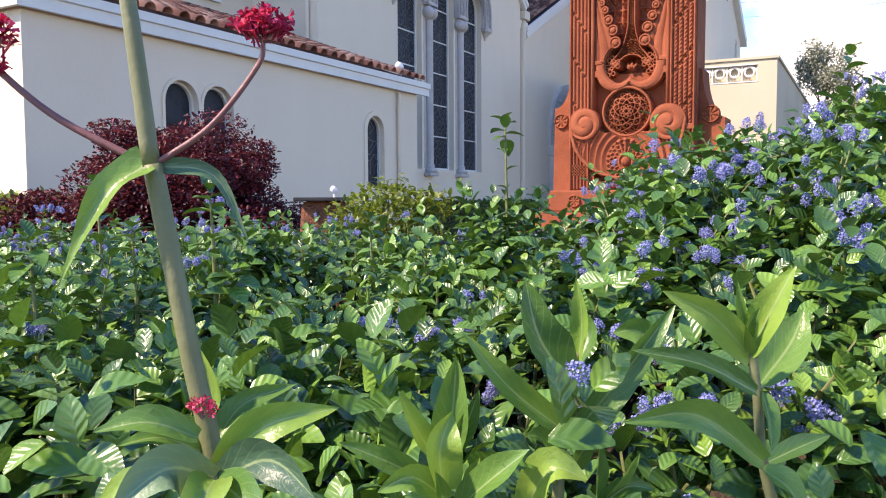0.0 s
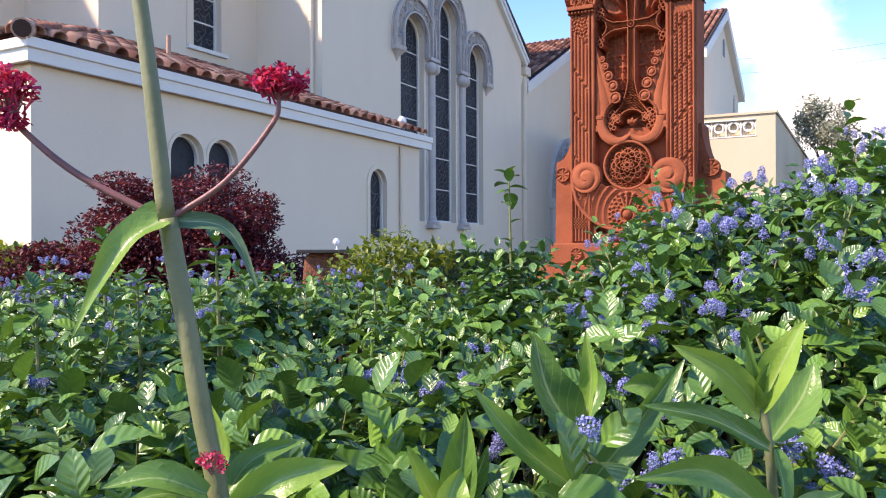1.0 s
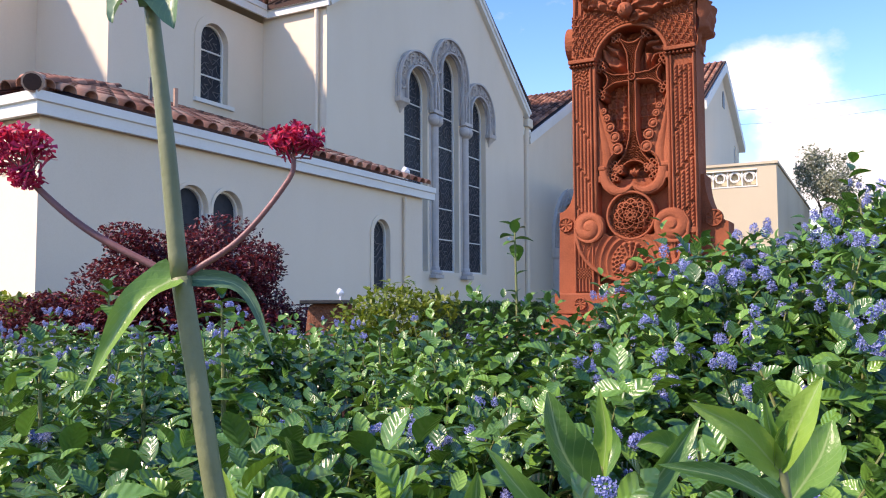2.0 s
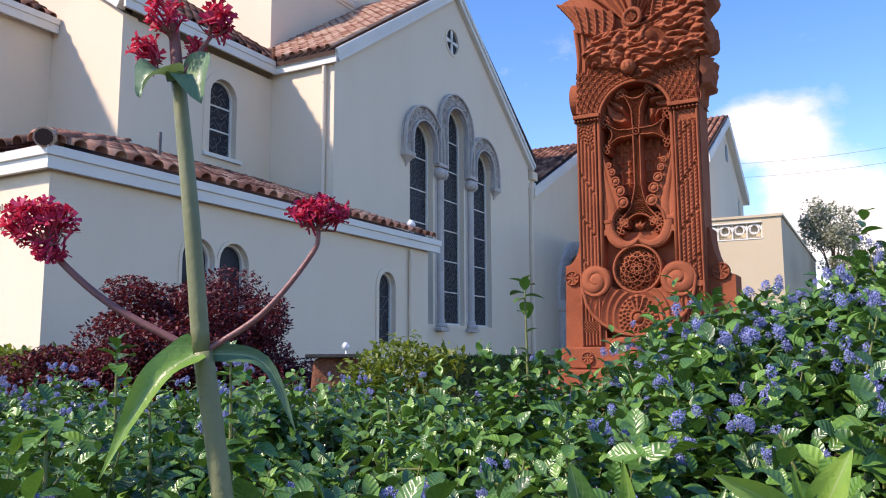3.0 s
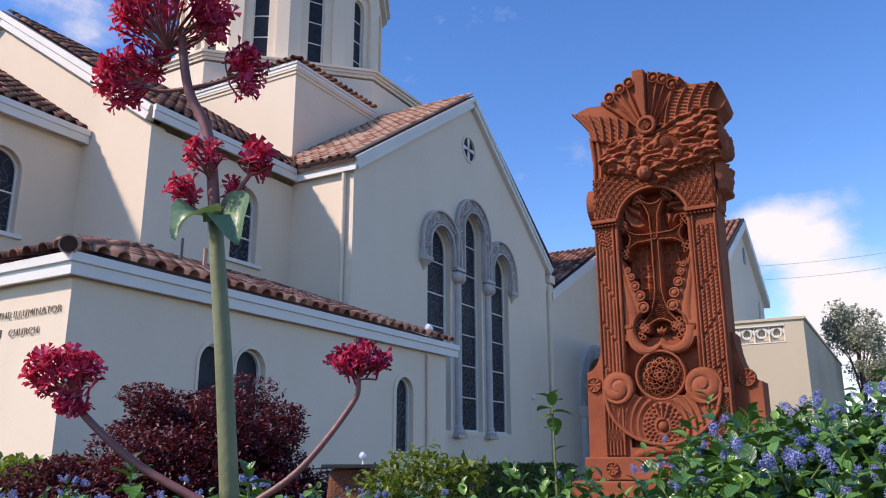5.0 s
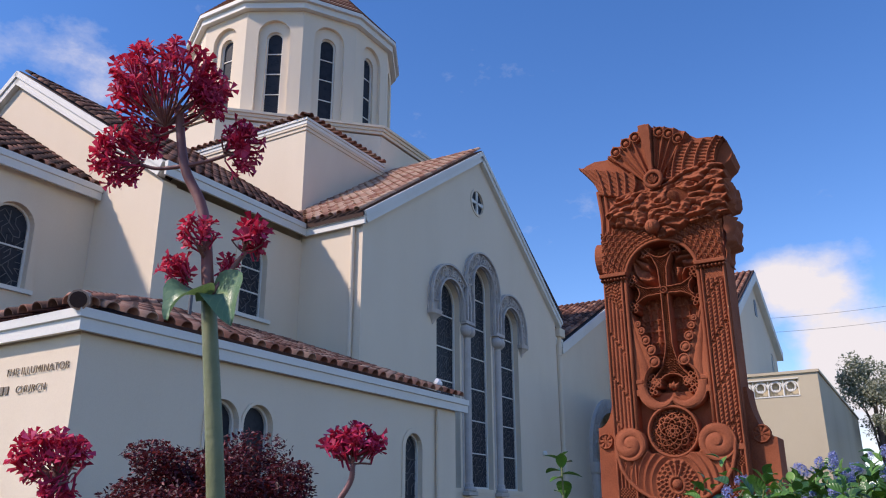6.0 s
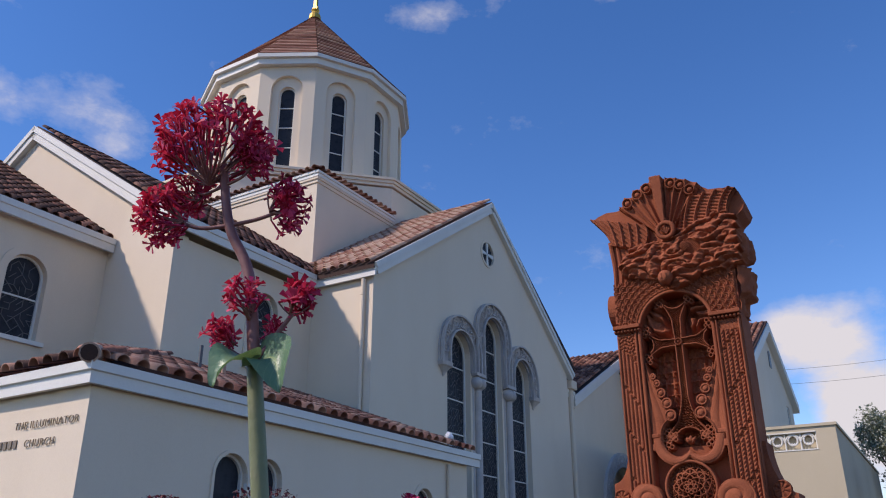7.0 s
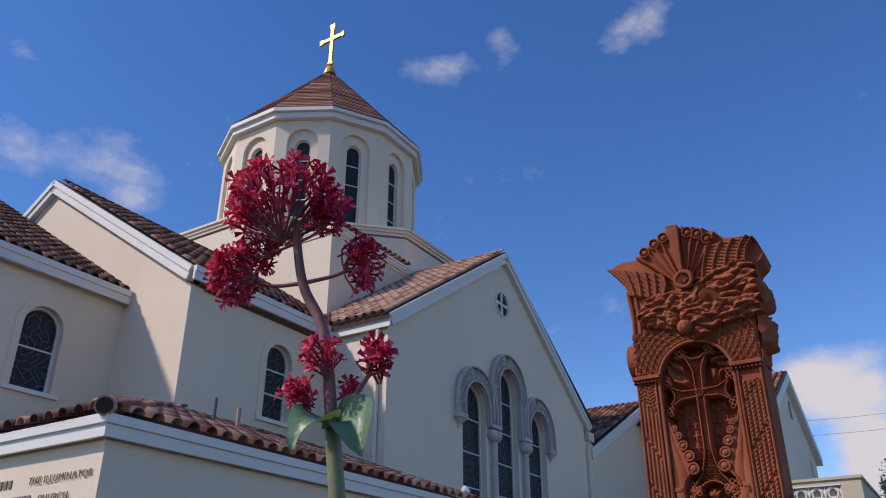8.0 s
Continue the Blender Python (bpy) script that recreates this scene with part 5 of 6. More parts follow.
# swirling clouds above the arch
def cloud_relief(X, Z):
    n1, n2 = noise_grid(X, Z, 5, 6.5, 2.0), noise_grid(X, Z, 12, 22, 5.0)
    n3 = noise_grid(X, Z, 34, 60, 4.0)
    low = np.interp(X, [-0.45, -0.3, -0.08, 0.05, 0.14, 0.3, 0.62], [2.64, 2.60, 2.55, 2.42, 2.44, 2.52, 2.56])
    high = np.interp(X, [-0.42, -0.3, -0.1, 0.05, 0.2, 0.4, 0.6, 0.68], [2.80, 2.90, 2.95, 2.93, 3.03, 3.06, 3.08, 3.0])
    t = (Z - low) / (high - low)
    ph = (Z - 0.30 * X) * 11.5 + n1 * 1.5 + n2 * 0.45
    f = ph - np.floor(ph)
    puff = bump(f - 0.55, 0.55) * np.clip(f * 5, 0, 1)
    body_ = 0.03 + 0.05 * np.sin(np.pi * np.clip(t, 0, 1)) + 0.075 * puff * (0.7 + 0.6 * n2) + 0.03 * n2 + 0.012 * n3
    wob = 0.05 * n2
    inside = (t > 0.0 + wob) & (t < 1.0 + wob) & (X > -0.41 + 0.08 * n2) & (X < 0.655 + 0.06 * n2)
    bird = np.hypot((X - 0.24) * 0.9 + (Z - 2.80) * 0.3, (Z - 2.80) * 1.1) < 0.085
    comb = 0.02 * np.abs(np.sin((X * 0.75 - Z) * 170))
    return np.where(bird, 0.07 + comb + 0.05 * bump(np.hypot(X - 0.19, Z - 2.80), 0.06), body_), inside


relief("cloud_relief", (-0.46, 0.70, 2.38, 3.14), cloud_relief, -0.02, "swirling carved clouds and rock", step=0.0052)


# crown: fan of flutes, feathered flares on both shoulders
def lean(Z):
    return 0.05 * np.clip((Z - 2.9) / 0.62, 0, 1.2) ** 1.4


FAN_BALLS = ((-0.306, 3.372), (-0.2, 3.436), (-0.105, 3.478), (0.128, 3.474), (0.216, 3.438), (0.296, 3.37))


def fan_relief(X, Z):
    ox, oz = 0.025, 2.93
    th = np.arctan2(X - ox, Z - oz)
    bounds = [-0.78, -0.61, -0.445, -0.30, -0.135, 0.045, 0.10, 0.265, 0.42, 0.62]
    inside = in_poly(X, Z, sil) & (th > -0.80) & (th < 0.64) & (Z > 2.98)
    h = np.full(X.shape, 0.012)
    rr = np.hypot(X - ox, Z - oz)
    for a, b in zip(bounds, bounds[1:]):
        m = (th >= a) & (th < b)
        q = (th - a) / (b - a) * 2 - 1
        flute = 0.045 * np.abs(q) ** 2.2 + 0.006
        if a == -0.135:
            flute = np.full(X.shape, 0.075)
        h = np.where(m, flute, h)
    for bx, bz in FAN_BALLS:
        dd = np.hypot(X - bx, Z - bz)
        h = np.where(dd < 0.046, 0.012, h)
        h = np.maximum(h, 0.05 * bump(dd - 0.046, 0.012))
    return h + lean(Z), inside


fan = relief("fan", (-0.42, 0.40, 2.95, 3.61), fan_relief, 0.0, "fan of hollow flutes with ball ends at the crown", step=0.0048)
for bx, bz in FAN_BALLS:
    pillow((bx, bz), 0.03, 0.035, -0.012 - float(lean(np.array(bz))), "fan_ball", fan, 14)


def flare(curves, rect, slope):
    rims = [bend(*c, 10) for c in curves]

    def carve(X, Z):
        inside = in_poly(X, Z, rims[0] + rims[-1][::-1]) & in_poly(X, Z, sil)
        h = 0.010 + 0.018 * np.abs(np.sin((X * slope[0] + Z * slope[1]) * 100)) ** 0.8
        for r in rims:
            h = np.maximum(h, 0.05 * bump(line_dist(X, Z, r), 0.013))
        return h + lean(Z) + 0.02, inside
    return relief("shoulder_flare", rect, carve, 0.0, "flared shoulder carved with curling feathers", step=0.0048)


flare([((-0.555, 2.99), (-0.58, 3.16), (-0.73, 3.31)), ((-0.45, 2.92), (-0.47, 3.18), (-0.59, 3.36)), ((-0.39, 2.90), (-0.38, 3.20), (-0.47, 3.37)),
           ((-0.32, 2.88), (-0.29, 3.16), (-0.37, 3.34)), ((-0.26, 2.87), (-0.21, 3.1), (-0.27, 3.27)), ((-0.20, 2.88), (-0.10, 3.0), (-0.16, 3.12))], (-0.72, -0.08, 2.85, 3.38), (0.75, 0.65))
flare([((0.15, 2.98), (0.16, 3.16), (0.32, 3.30)), ((0.20, 2.98), (0.23, 3.26), (0.40, 3.41)), ((0.29, 2.98), (0.31, 3.22), (0.49, 3.37)), ((0.41, 2.98), (0.40, 3.20), (0.58, 3.36)),
          ((0.52, 2.98), (0.50, 3.20), (0.68, 3.34)), ((0.60, 2.98), (0.57, 3.2), (0.735, 3.31))], (0.12, 0.76, 2.95, 3.44), (0.28, 0.96))
# shell ring where the fan begins
shell = hoop((0.045, 2.99), 0.075, 0.022, -0.13, "shell_ring", None, 20)
for a in (-0.9, -0.45, 0, 0.45, 0.9):
    kpart("shell_flute", tube([fk(0.045, 2.96, -0.11), fk(0.045 + 0.05 * math.sin(a), 2.965 + 0.06 * math.cos(a), -0.125)], [0.004, 0.011], 6), host=shell)
# plain strips under the left flare
for x, w in ((-0.515, 0.02), (-0.455, 0.014)):
    kpart("edge_strip", tube(spline([fk(x - 0.012, 2.2, -0.004), fk(x, 2.5, -0.006), fk(x + 0.008, 2.75, -0.008), fk(x - 0.015, 3.02, -0.02)], 5), w, 6))
# the same rough relief runs round the flank
vs, fs = [], []
for j in range(61):
    for i in range(15):
        z = 2.15 + 1.0 * j / 60
        y = -0.02 + 0.4 * i / 14
        n = noise.noise(Vector((y * 6, z * 7, 3)))
        lump = 0.07 * (1 if 2.3 < z < 2.56 or 2.68 < z < 2.93 else 0) * min(1, i / 3)
        bulge = 0.06 * max(0, math.sin(math.pi * j / 60)) * (0.5 + n) + lump
        vs.append((0.58 + 0.02 * j / 60 + bulge + 0.03 * noise.noise(Vector((y * 14, z * 14, 8))), y, z))
for j in range(60):
    for i in range(14):
        a = j * 15 + i
        fs.append((a, a + 1, a + 16, a + 15))
raw("side_relief", vs, fs, TUFF, stele, smooth=True)
bm = bmesh.new()
bmesh.ops.create_cone(bm, cap_ends=True, segments=26, radius1=0.17, radius2=0.155, depth=0.14, matrix=Matrix.Translation((-0.555, 0.2, 2.38)) @ pose(0, 0, 0, 0, 90, 0))
kpart("side_wheel", bm)
# ---------------------------------------------------------------- garden stone with plate and lamp
stone = new("garden_stone")
stone.location = (-0.90, 6.4, 0)
tagged(stone, "rough red stone block with a dark plate on top", "stone")
bm = box(bmesh.new(), -0.155, 0.17, -0.14, 0.16, -0.1, 1.22, 0.03)
bmesh.ops.subdivide_edges(bm, edges=bm.edges[:], cuts=5, use_grid_fill=True)
part("block", knead(knead(bm, 0.07, 4.0), 0.02, 14.0), ROCK, stone, smooth=True)
part("plate", box(bmesh.new(), -0.19, 0.22, -0.22, 0.2, 1.24, 1.27, 0.006), BRONZE, stone, "dark flat metal plate")


def flood_lamp(x, y, z, s):
    """A small white flood lamp: foot, stem, tilted head."""
    lamp = new("flood_lamp")
    lamp.location = (x, y, z)
    tagged(lamp, "small white flood lamp on a short stem", "lamp", "flood lamps")
    part("stem", tube([(0, 0, 0), (0, 0, 0.6 * s)], 0.08 * s, 8), WHITE, lamp)
    part("head", tube([(-0.25 * s, 0.05 * s, 0.85 * s), (0, 0, 0.7 * s), (0.22 * s, -0.05 * s, 0.6 * s), (0.3 * s, -0.07 * s, 0.57 * s)], [0.3 * s, 0.32 * s, 0.2 * s, 0.08 * s], 12), WHITE, lamp)
    part("foot", tube([(0, 0, 0), (0, 0, 0.06 * s)], 0.2 * s, 10), WHITE, lamp)
    return lamp


flood_lamp(-0.80, 6.4, 1.266, 0.09)
flood_lamp(-0.80, 17.6, 3.92, 0.28)
flood_lamp(-1.28, 17.3, 3.92, 0.2)

# ---------------------------------------------------------------- planting
rng = np.random.default_rng(5)
LV, LF = leaf_shape(5, 0.68, 0.2, 0.30)
SV, SF = leaf_shape(3, 0.55, 0.2, 0.15)


def basis(yv, up):
    xv = yv.cross(up)
    if xv.length < 0.1:
        xv = yv.cross(Vector((0.7, 0.7, 0.1)))
    xv.normalize()
    zv = xv.cross(yv)
    return [[xv.x, yv.x, zv.x], [xv.y, yv.y, zv.y], [xv.z, yv.z, zv.z]]


def shoot_leaves(a, d, ln, size, rng, places, turns, sizes, gap=0.013):
    """Leaves spiralling up one shoot, closing to a tuft at its tip."""
    k = max(3, int(ln / gap))
    ph = rng.uniform(0, 6.28)
    for i in range(k):
        f = (i + 0.5) / k
        h = ph + i * 2.4
        el = 0.1 + 1.05 * f ** 2 + rng.normal(0, 0.22)
        side = d.orthogonal().normalized()
        side = side * math.cos(h) + d.cross(side) * math.sin(h)
        yv = (side * math.cos(el) + d * math.sin(el)).normalized()
        places.append(tuple(a + d * (ln * f)))
        turns.append(basis(yv, d))
        sizes.append(size * rng.uniform(0.7, 1.25) * (1.08 - 0.5 * f ** 3))


def bed_shrub(name, n, region, size, seed, label, top=bed_top, cone=0.92, blooms=0, rods=60, pale=False):
    """One flowering shrub: shoots with ribbed leaves, woody twigs, blue clusters."""
    rng = np.random.default_rng(seed)
    x0, x1, y0, y1 = region
    thing = new(name)
    base = Vector(((x0 + x1) / 2, (y0 + y1) / 2, 0))
    base.z = ground_height(base.x, base.y)
    thing.location = base
    tagged(thing, label, "shrub", "flowering shrubs")
    pl, tu, sz = [], [], []
    twigs = bmesh.new()
    made = tries = 0
    tips = []
    while made < n and tries < n * 12:
        tries += 1
        x, y = rng.uniform(x0, x1), rng.uniform(y0, y1)
        if abs(x) > cone * y + 0.35:
            continue
        if noise.noise(Vector((x * 5.5, y * 5.5, 7.7))) < -0.08 and rng.uniform() < 0.93:
            continue
        made += 1
        lift = 0.12 * noise.noise(Vector((x * 8, y * 8, 4.0))) + 0.01
        z = top(x, y) - abs(rng.normal(0, 0.055)) - 0.07 + lift
        d = Vector((rng.normal(0, 0.42), rng.normal(-0.12, 0.42), 1)).normalized()
        ln = rng.uniform(0.06, 0.14)
        if rng.uniform() < 0.05:
            ln *= 1.6
        a = Vector((x, y, z)) - base
        shoot_leaves(a, d, ln * (1.25 if y < 1.1 else 1), size * ((1.4 if x < 0.15 else 1.12) if y < 1.1 else 1.15), rng, pl, tu, sz, 0.019 if y < 1.1 else 0.015)
        tips.append(a + d * ln)
        if made % 4 == 0:
            tube([a - d * 0.1 + Vector((rng.normal(0, 0.03), rng.normal(0, 0.03), -0.05)), a, a + d * ln], [0.0035, 0.0025, 0.0015], 5, twigs)
    cloned("foliage", LV, LF, pl, tu, sz, CEAN, thing, smooth=True)
    for k in range(rods):
        p = tips[int(rng.integers(len(tips)))]
        d = Vector((rng.normal(0, 1), rng.normal(0, 0.6), rng.normal(0.1, 0.2))).normalized()
        tube(spline([p - d * 0.16 - Vector((0, 0, 0.06)), p - Vector((0, 0, 0.015)), p + d * 0.14], 3), 0.0017, 5, twigs)
    tagged(part("twig", twigs, TWIG, thing), kind="stuff")
    used = 0
    while used < blooms:
        p = tips[int(rng.integers(len(tips)))]
        w = base + p
        f = noise.noise(Vector((w.x * 2.2, w.y * 2.2, 3.3))) + 0.55 * smooth01((w.x / max(w.y, 0.3) + 0.05) / 0.3) - 0.1
        if w.y < 1.0:
            f -= 0.15
        if rng.uniform() > 0.25 + f:
            continue
        used += 1
        cl = 1 + int(rng.integers(0, 4))
        for q in range(cl):
            ob = new("bloom", BLOOMS[int(rng.integers(len(BLOOMS)))])
            ob.parent = thing
            dirv = Vector((rng.normal(0, 0.5), rng.normal(0, 0.5), 1)).normalized()
            o = Vector((rng.normal(0, 0.016), rng.normal(0, 0.016), rng.uniform(0.008, 0.03))) if q else Vector((0, 0, 0.022))
            s = rng.uniform(0.45, 0.78)
            ob.matrix_basis = Matrix.Translation(p + o) @ dirv.to_track_quat("Z", "Y").to_matrix().to_4x4() @ Matrix.Scale(s, 4)
    return thing


def bloom_mesh(seed, n=125):
    """A rounded cluster of tiny blue florets on threads."""
    r = np.random.default_rng(seed)
    vs, fs = [], []
    for i in range(n):
        z = r.uniform(-0.95, 1.0)
        a = r.uniform(0, 6.2832)
        q = math.sqrt(max(0, 1 - z * z))
        d = Vector((q * math.cos(a), q * math.sin(a), z))
        p = Vector((d.x * (0.0115 - 0.003 * z), d.y * (0.0115 - 0.003 * z), d.z * 0.017)) * r.uniform(0.6, 1.18)
        s = r.uniform(0.0014, 0.0026)
        t = d.orthogonal().normalized()
        b = d.cross(t)
        k = len(vs)
        for m in range(5):
            an = 6.2832 * m / 5 + a
            vs.append(p + (t * math.cos(an) + b * math.sin(an)) * s + d * s * 0.5)
        vs.append(p + d * s * 0.1)
        vs.append(p - d * 0.004)
        fs += [(k + m, k + (m + 1) % 5, k + 5) for m in range(5)]
        fs += [(k + 5, k + 6, k + 0)]
    me = bpy.data.meshes.new("bloom")
    me.from_pydata([tuple(v) for v in vs], [], fs)
    me.materials.append(BLUE)
    return me


BLOOMS = [bloom_mesh(k) for k in range(4)]
bed_shrub("ceanothus_shrub", 3000, (-2.3, 0.1, 0.55, 2.75), 0.038, 11, "glossy green flowering shrub with a few blue clusters", blooms=150, rods=8)
bed_shrub("ceanothus_shrub", 4300, (-0.1, 2.3, 0.55, 2.6), 0.0325, 12, "glossy green flowering shrub thick with blue clusters", blooms=500, rods=10)


def low_top(x, y):
    return 1.262 - 0.052 * y + 0.05 * noise.noise(Vector((x * 3, y * 3, 0)))


bed_shrub("ceanothus_shrub", 900, (-2.3, -0.35, 2.8, 4.3), 0.034, 13, "low green flowering shrub with pale blue clusters", top=low_top, blooms=300, rods=8)

# tall young shoots that stand out of the shrub
def young_shoot(x, y, z0, h, size, bush, seed):
    """An upright stem with alternate leaves, a tuft at its tip and side shoots at its foot."""
    shoot = new("ceanothus_shoot")
    shoot.location = (x, y, z0)
    tagged(shoot, "single upright leafy green shoot above the shrub", "shoot", "young shoots")
    rs = np.random.default_rng(seed)
    part("stem", tube([(0, 0, 0), (-0.002, 0, h * 0.5), (-0.006, 0, h)], [0.0042, 0.0034, 0.0018], 7), TWIG, shoot)
    pl, tu, sz = [], [], []
    shoot_leaves(Vector((-0.006, 0, h - 0.03)), Vector((0, 0, 1)), 0.05, size, rs, pl, tu, sz, 0.006)
    z, k = h * 0.32, 0
    while z < h - 0.03:
        a = k * 2.4 + rs.uniform(-0.4, 0.4)
        dd = Vector((math.cos(a), math.sin(a) * 0.7, 0.35 + rs.uniform(0, 0.4))).normalized()
        pl.append((-0.004, 0, z))
        tu.append(basis(dd, Vector((0, 0, 1))))
        sz.append(size * rs.uniform(0.6, 0.95))
        z += 0.038
        k += 1
    for q in range(bush):
        lean_ = Vector((rs.uniform(-0.6, 0.6), rs.uniform(-0.5, 0.3), 1)).normalized()
        foot_ = Vector((rs.uniform(-0.05, 0.05), rs.uniform(-0.04, 0.04), h * 0.22))
        shoot_leaves(foot_, lean_, h * rs.uniform(0.35, 0.55), size * 0.9, rs, pl, tu, sz, 0.011)
    cloned("foliage", LV, LF, pl, tu, sz, CEAN, shoot, smooth=True)


young_shoot(0.19, 1.685, 1.0, 0.415, 0.038, 12, 3)
for sx, sy, sz0, sh, n_side, sd in (
        (-0.605, 1.50, 1.023, 0.26, 4, 60), (-0.347, 1.35, 1.051, 0.22, 4, 61), (-0.583, 1.20, 0.995, 0.20, 4, 62), (-0.162, 1.00, 0.977, 0.14, 3, 63), (-0.379, 0.85, 0.912, 0.15, 3, 64), (-0.119, 1.90, 0.951, 0.25, 4, 65),
        (-0.384, 1.70, 0.955, 0.24, 3, 66), (-0.464, 1.30, 1.009, 0.20, 4, 67), (0.149, 1.80, 0.902, 0.25, 4, 68), (0.291, 1.90, 0.956, 0.30, 4, 69), (0.476, 2.00, 0.984, 0.30, 3, 70)):
    young_shoot(sx, sy, sz0, sh, 0.041, n_side, sd)


def leafy(name, centre, radii, n, size, mat, label, category, seed, trunk=None, shape=None, clump=0.16, limbs=7, lumps=26, group="", tr=0.05, flat=1.0, tilt=0.7):
    """A bush or small tree: trunk, limbs and a crown of leaf clumps with gaps."""
    rng = np.random.default_rng(seed)
    thing = new(name)
    foot = Vector((centre[0], centre[1], ground_height(centre[0], centre[1])))
    thing.location = foot
    tagged(thing, label, category, group)
    c = Vector(centre) - foot
    tube_bm = bmesh.new()
    h0 = c.z - radii[2] * 0.75
    if trunk:
        part("trunk", tube(spline([(0, 0, -0.05), (0.03 * trunk, 0.02, h0 * 0.5), (-0.02, 0.03, max(h0, 0.2)), (c.x, c.y, c.z)], 4), [tr * (1 - 0.045 * i) for i in range(13)], 8), BARK, thing)
    centres = []
    for k in range(lumps):
        v = Vector(rng.normal(0, 1, 3)).normalized() * rng.uniform(0.45, 1.0)
        if v.z < -0.35 and not shape:
            v.z *= 0.4
        p = Vector((v.x * radii[0], v.y * radii[1], v.z * radii[2]))
        if shape == "dome":
            p.z = abs(v.z) * radii[2] * rng.uniform(0.35, 1.0) - radii[2] * 0.45 * (1 - abs(v.z))
        centres.append((c + p, rng.uniform(0.7, 1.3)))
    for k in range(min(limbs, lumps)):
        e = centres[k][0]
        tube(spline([(0, 0, max(h0 * 0.6, 0.1)), c * 0.5 + e * 0.35 - Vector((0, 0, 0.1 * radii[2])), e], 4), [tr * 0.5 * (1 - 0.1 * i) for i in range(9)], 6, tube_bm)
    part("limb", tube_bm, BARK, thing)
    pl = np.zeros((n, 3))
    idx = rng.integers(0, lumps, n)
    g = rng.normal(0, 1, (n, 3))
    g /= np.linalg.norm(g, axis=1)[:, None]
    g *= rng.uniform(0.25, 1.0, (n, 1)) ** 0.4
    for i in range(n):
        p, q = centres[idx[i]]
        pl[i] = (p.x + g[i, 0] * clump * q * radii[0] * 1.6, p.y + g[i, 1] * clump * q * radii[0] * 1.6, p.z + g[i, 2] * clump * q * radii[2] * 1.6 * flat)
    cloned("crown", SV, SF, pl, rotations(n, rng, tilt), size * rng.uniform(0.6, 1.3, n), mat, thing)
    return thing


leafy("japanese_maple", (-2.36, 7.3, 1.2), (1.14, 0.95, 1.02), 96000, 0.037, MAPLE, "domed dark red japanese maple in full leaf", "tree", 21, trunk=1, shape="dome", clump=0.165, lumps=150, tr=0.07, flat=0.62, tilt=0.55)
leafy("japanese_maple", (-3.2, 7.0, 0.95), (0.74, 0.6, 0.62), 30000, 0.04, MAPLE, "low spreading dark red japanese maple", "tree", 26, trunk=1, shape="dome", clump=0.24, lumps=44, tr=0.05, flat=0.5, tilt=0.5)
leafy("lime_shrub", (-0.33, 5.4, 1.08), (0.44, 0.34, 0.36), 2100, 0.05, LIME, "yellow-green leafy garden shrub", "shrub", 22, trunk=1, clump=0.2, lumps=34, tr=0.015)
leafy("olive_tree", (20.4, 42.0, 7.6), (1.5, 1.5, 2.0), 5200, 0.15, OLIVE, "grey-green open-crowned olive tree", "tree", 23, trunk=1, clump=0.17, lumps=48, tr=0.12)
leafy("olive_tree", (23.0, 44.0, 6.0), (2.0, 1.5, 1.4), 3000, 0.15, OLIVE, "grey-green open-crowned olive tree", "tree", 24, trunk=1, clump=0.22, lumps=24, tr=0.14)
leafy("wall_bush", (16.9, 33.5, 5.0), (0.7, 0.9, 0.9), 2600, 0.12, OLIVE, "dull green bush against the hall wall", "shrub", 25, trunk=1, clump=0.25, lumps=14, tr=0.06)


def hedge(u0, u1, n0, n1, h, mat, n, label, seed):
    """A clipped hedge: a woody core under a shell of small leaves."""
    rng = np.random.default_rng(seed)
    thing = new("hedge")
    thing.matrix_world = pose(0, 0, 0, 0, 0, -28.2)
    tagged(thing, label, "hedge", "hedges")
    part("core", knead(box(bmesh.new(), n0 + 0.08, n1 - 0.08, u0 + 0.08, u1 - 0.08, -0.05, h - 0.08, 0.05), 0.03, 4), BARK, thing)
    p = np.stack([rng.uniform(n0, n1, n), rng.uniform(u0, u1, n), rng.uniform(0.1, h, n)], 1)
    k = rng.integers(0, 3, n)
    p[k == 0, 2] = h
    p[k == 1, 0] = n1
    p[k == 2, 1] = u0
    p += rng.normal(0, 0.035, (n, 3))
    cloned("foliage", SV, SF, p, rotations(n, rng, 0.8), 0.075 * rng.uniform(0.6, 1.3, n), mat, thing)


hedge(15.6, 27.5, -11.2, -10.4, 1.08, HEDGE, 24000, "dark green clipped hedge along the church wall", 31)
hedge(4.6, 5.3, -13.5, -6.9, 1.25, LIME, 11000, "bright yellow-green clipped hedge by the sunlit wall", 32)

# overhead wires far off
for k, (z0, z1) in enumerate(((15.86, 17.6), (14.8, 16.4))):
    wire = raw("overhead_wire", [], [], BRONZE, None)
    bm = tube([(18 + 22 * i / 12, 60, z0 - 0.55 + (z1 - z0 + 0.8) * i / 12 - 0.5 * math.sin(math.pi * i / 12)) for i in range(13)], 0.011, 5)
    bm.to_mesh(wire.data)
    bm.free()
    tagged(wire, "thin dark overhead wire against the sky", "wire", "overhead wires")

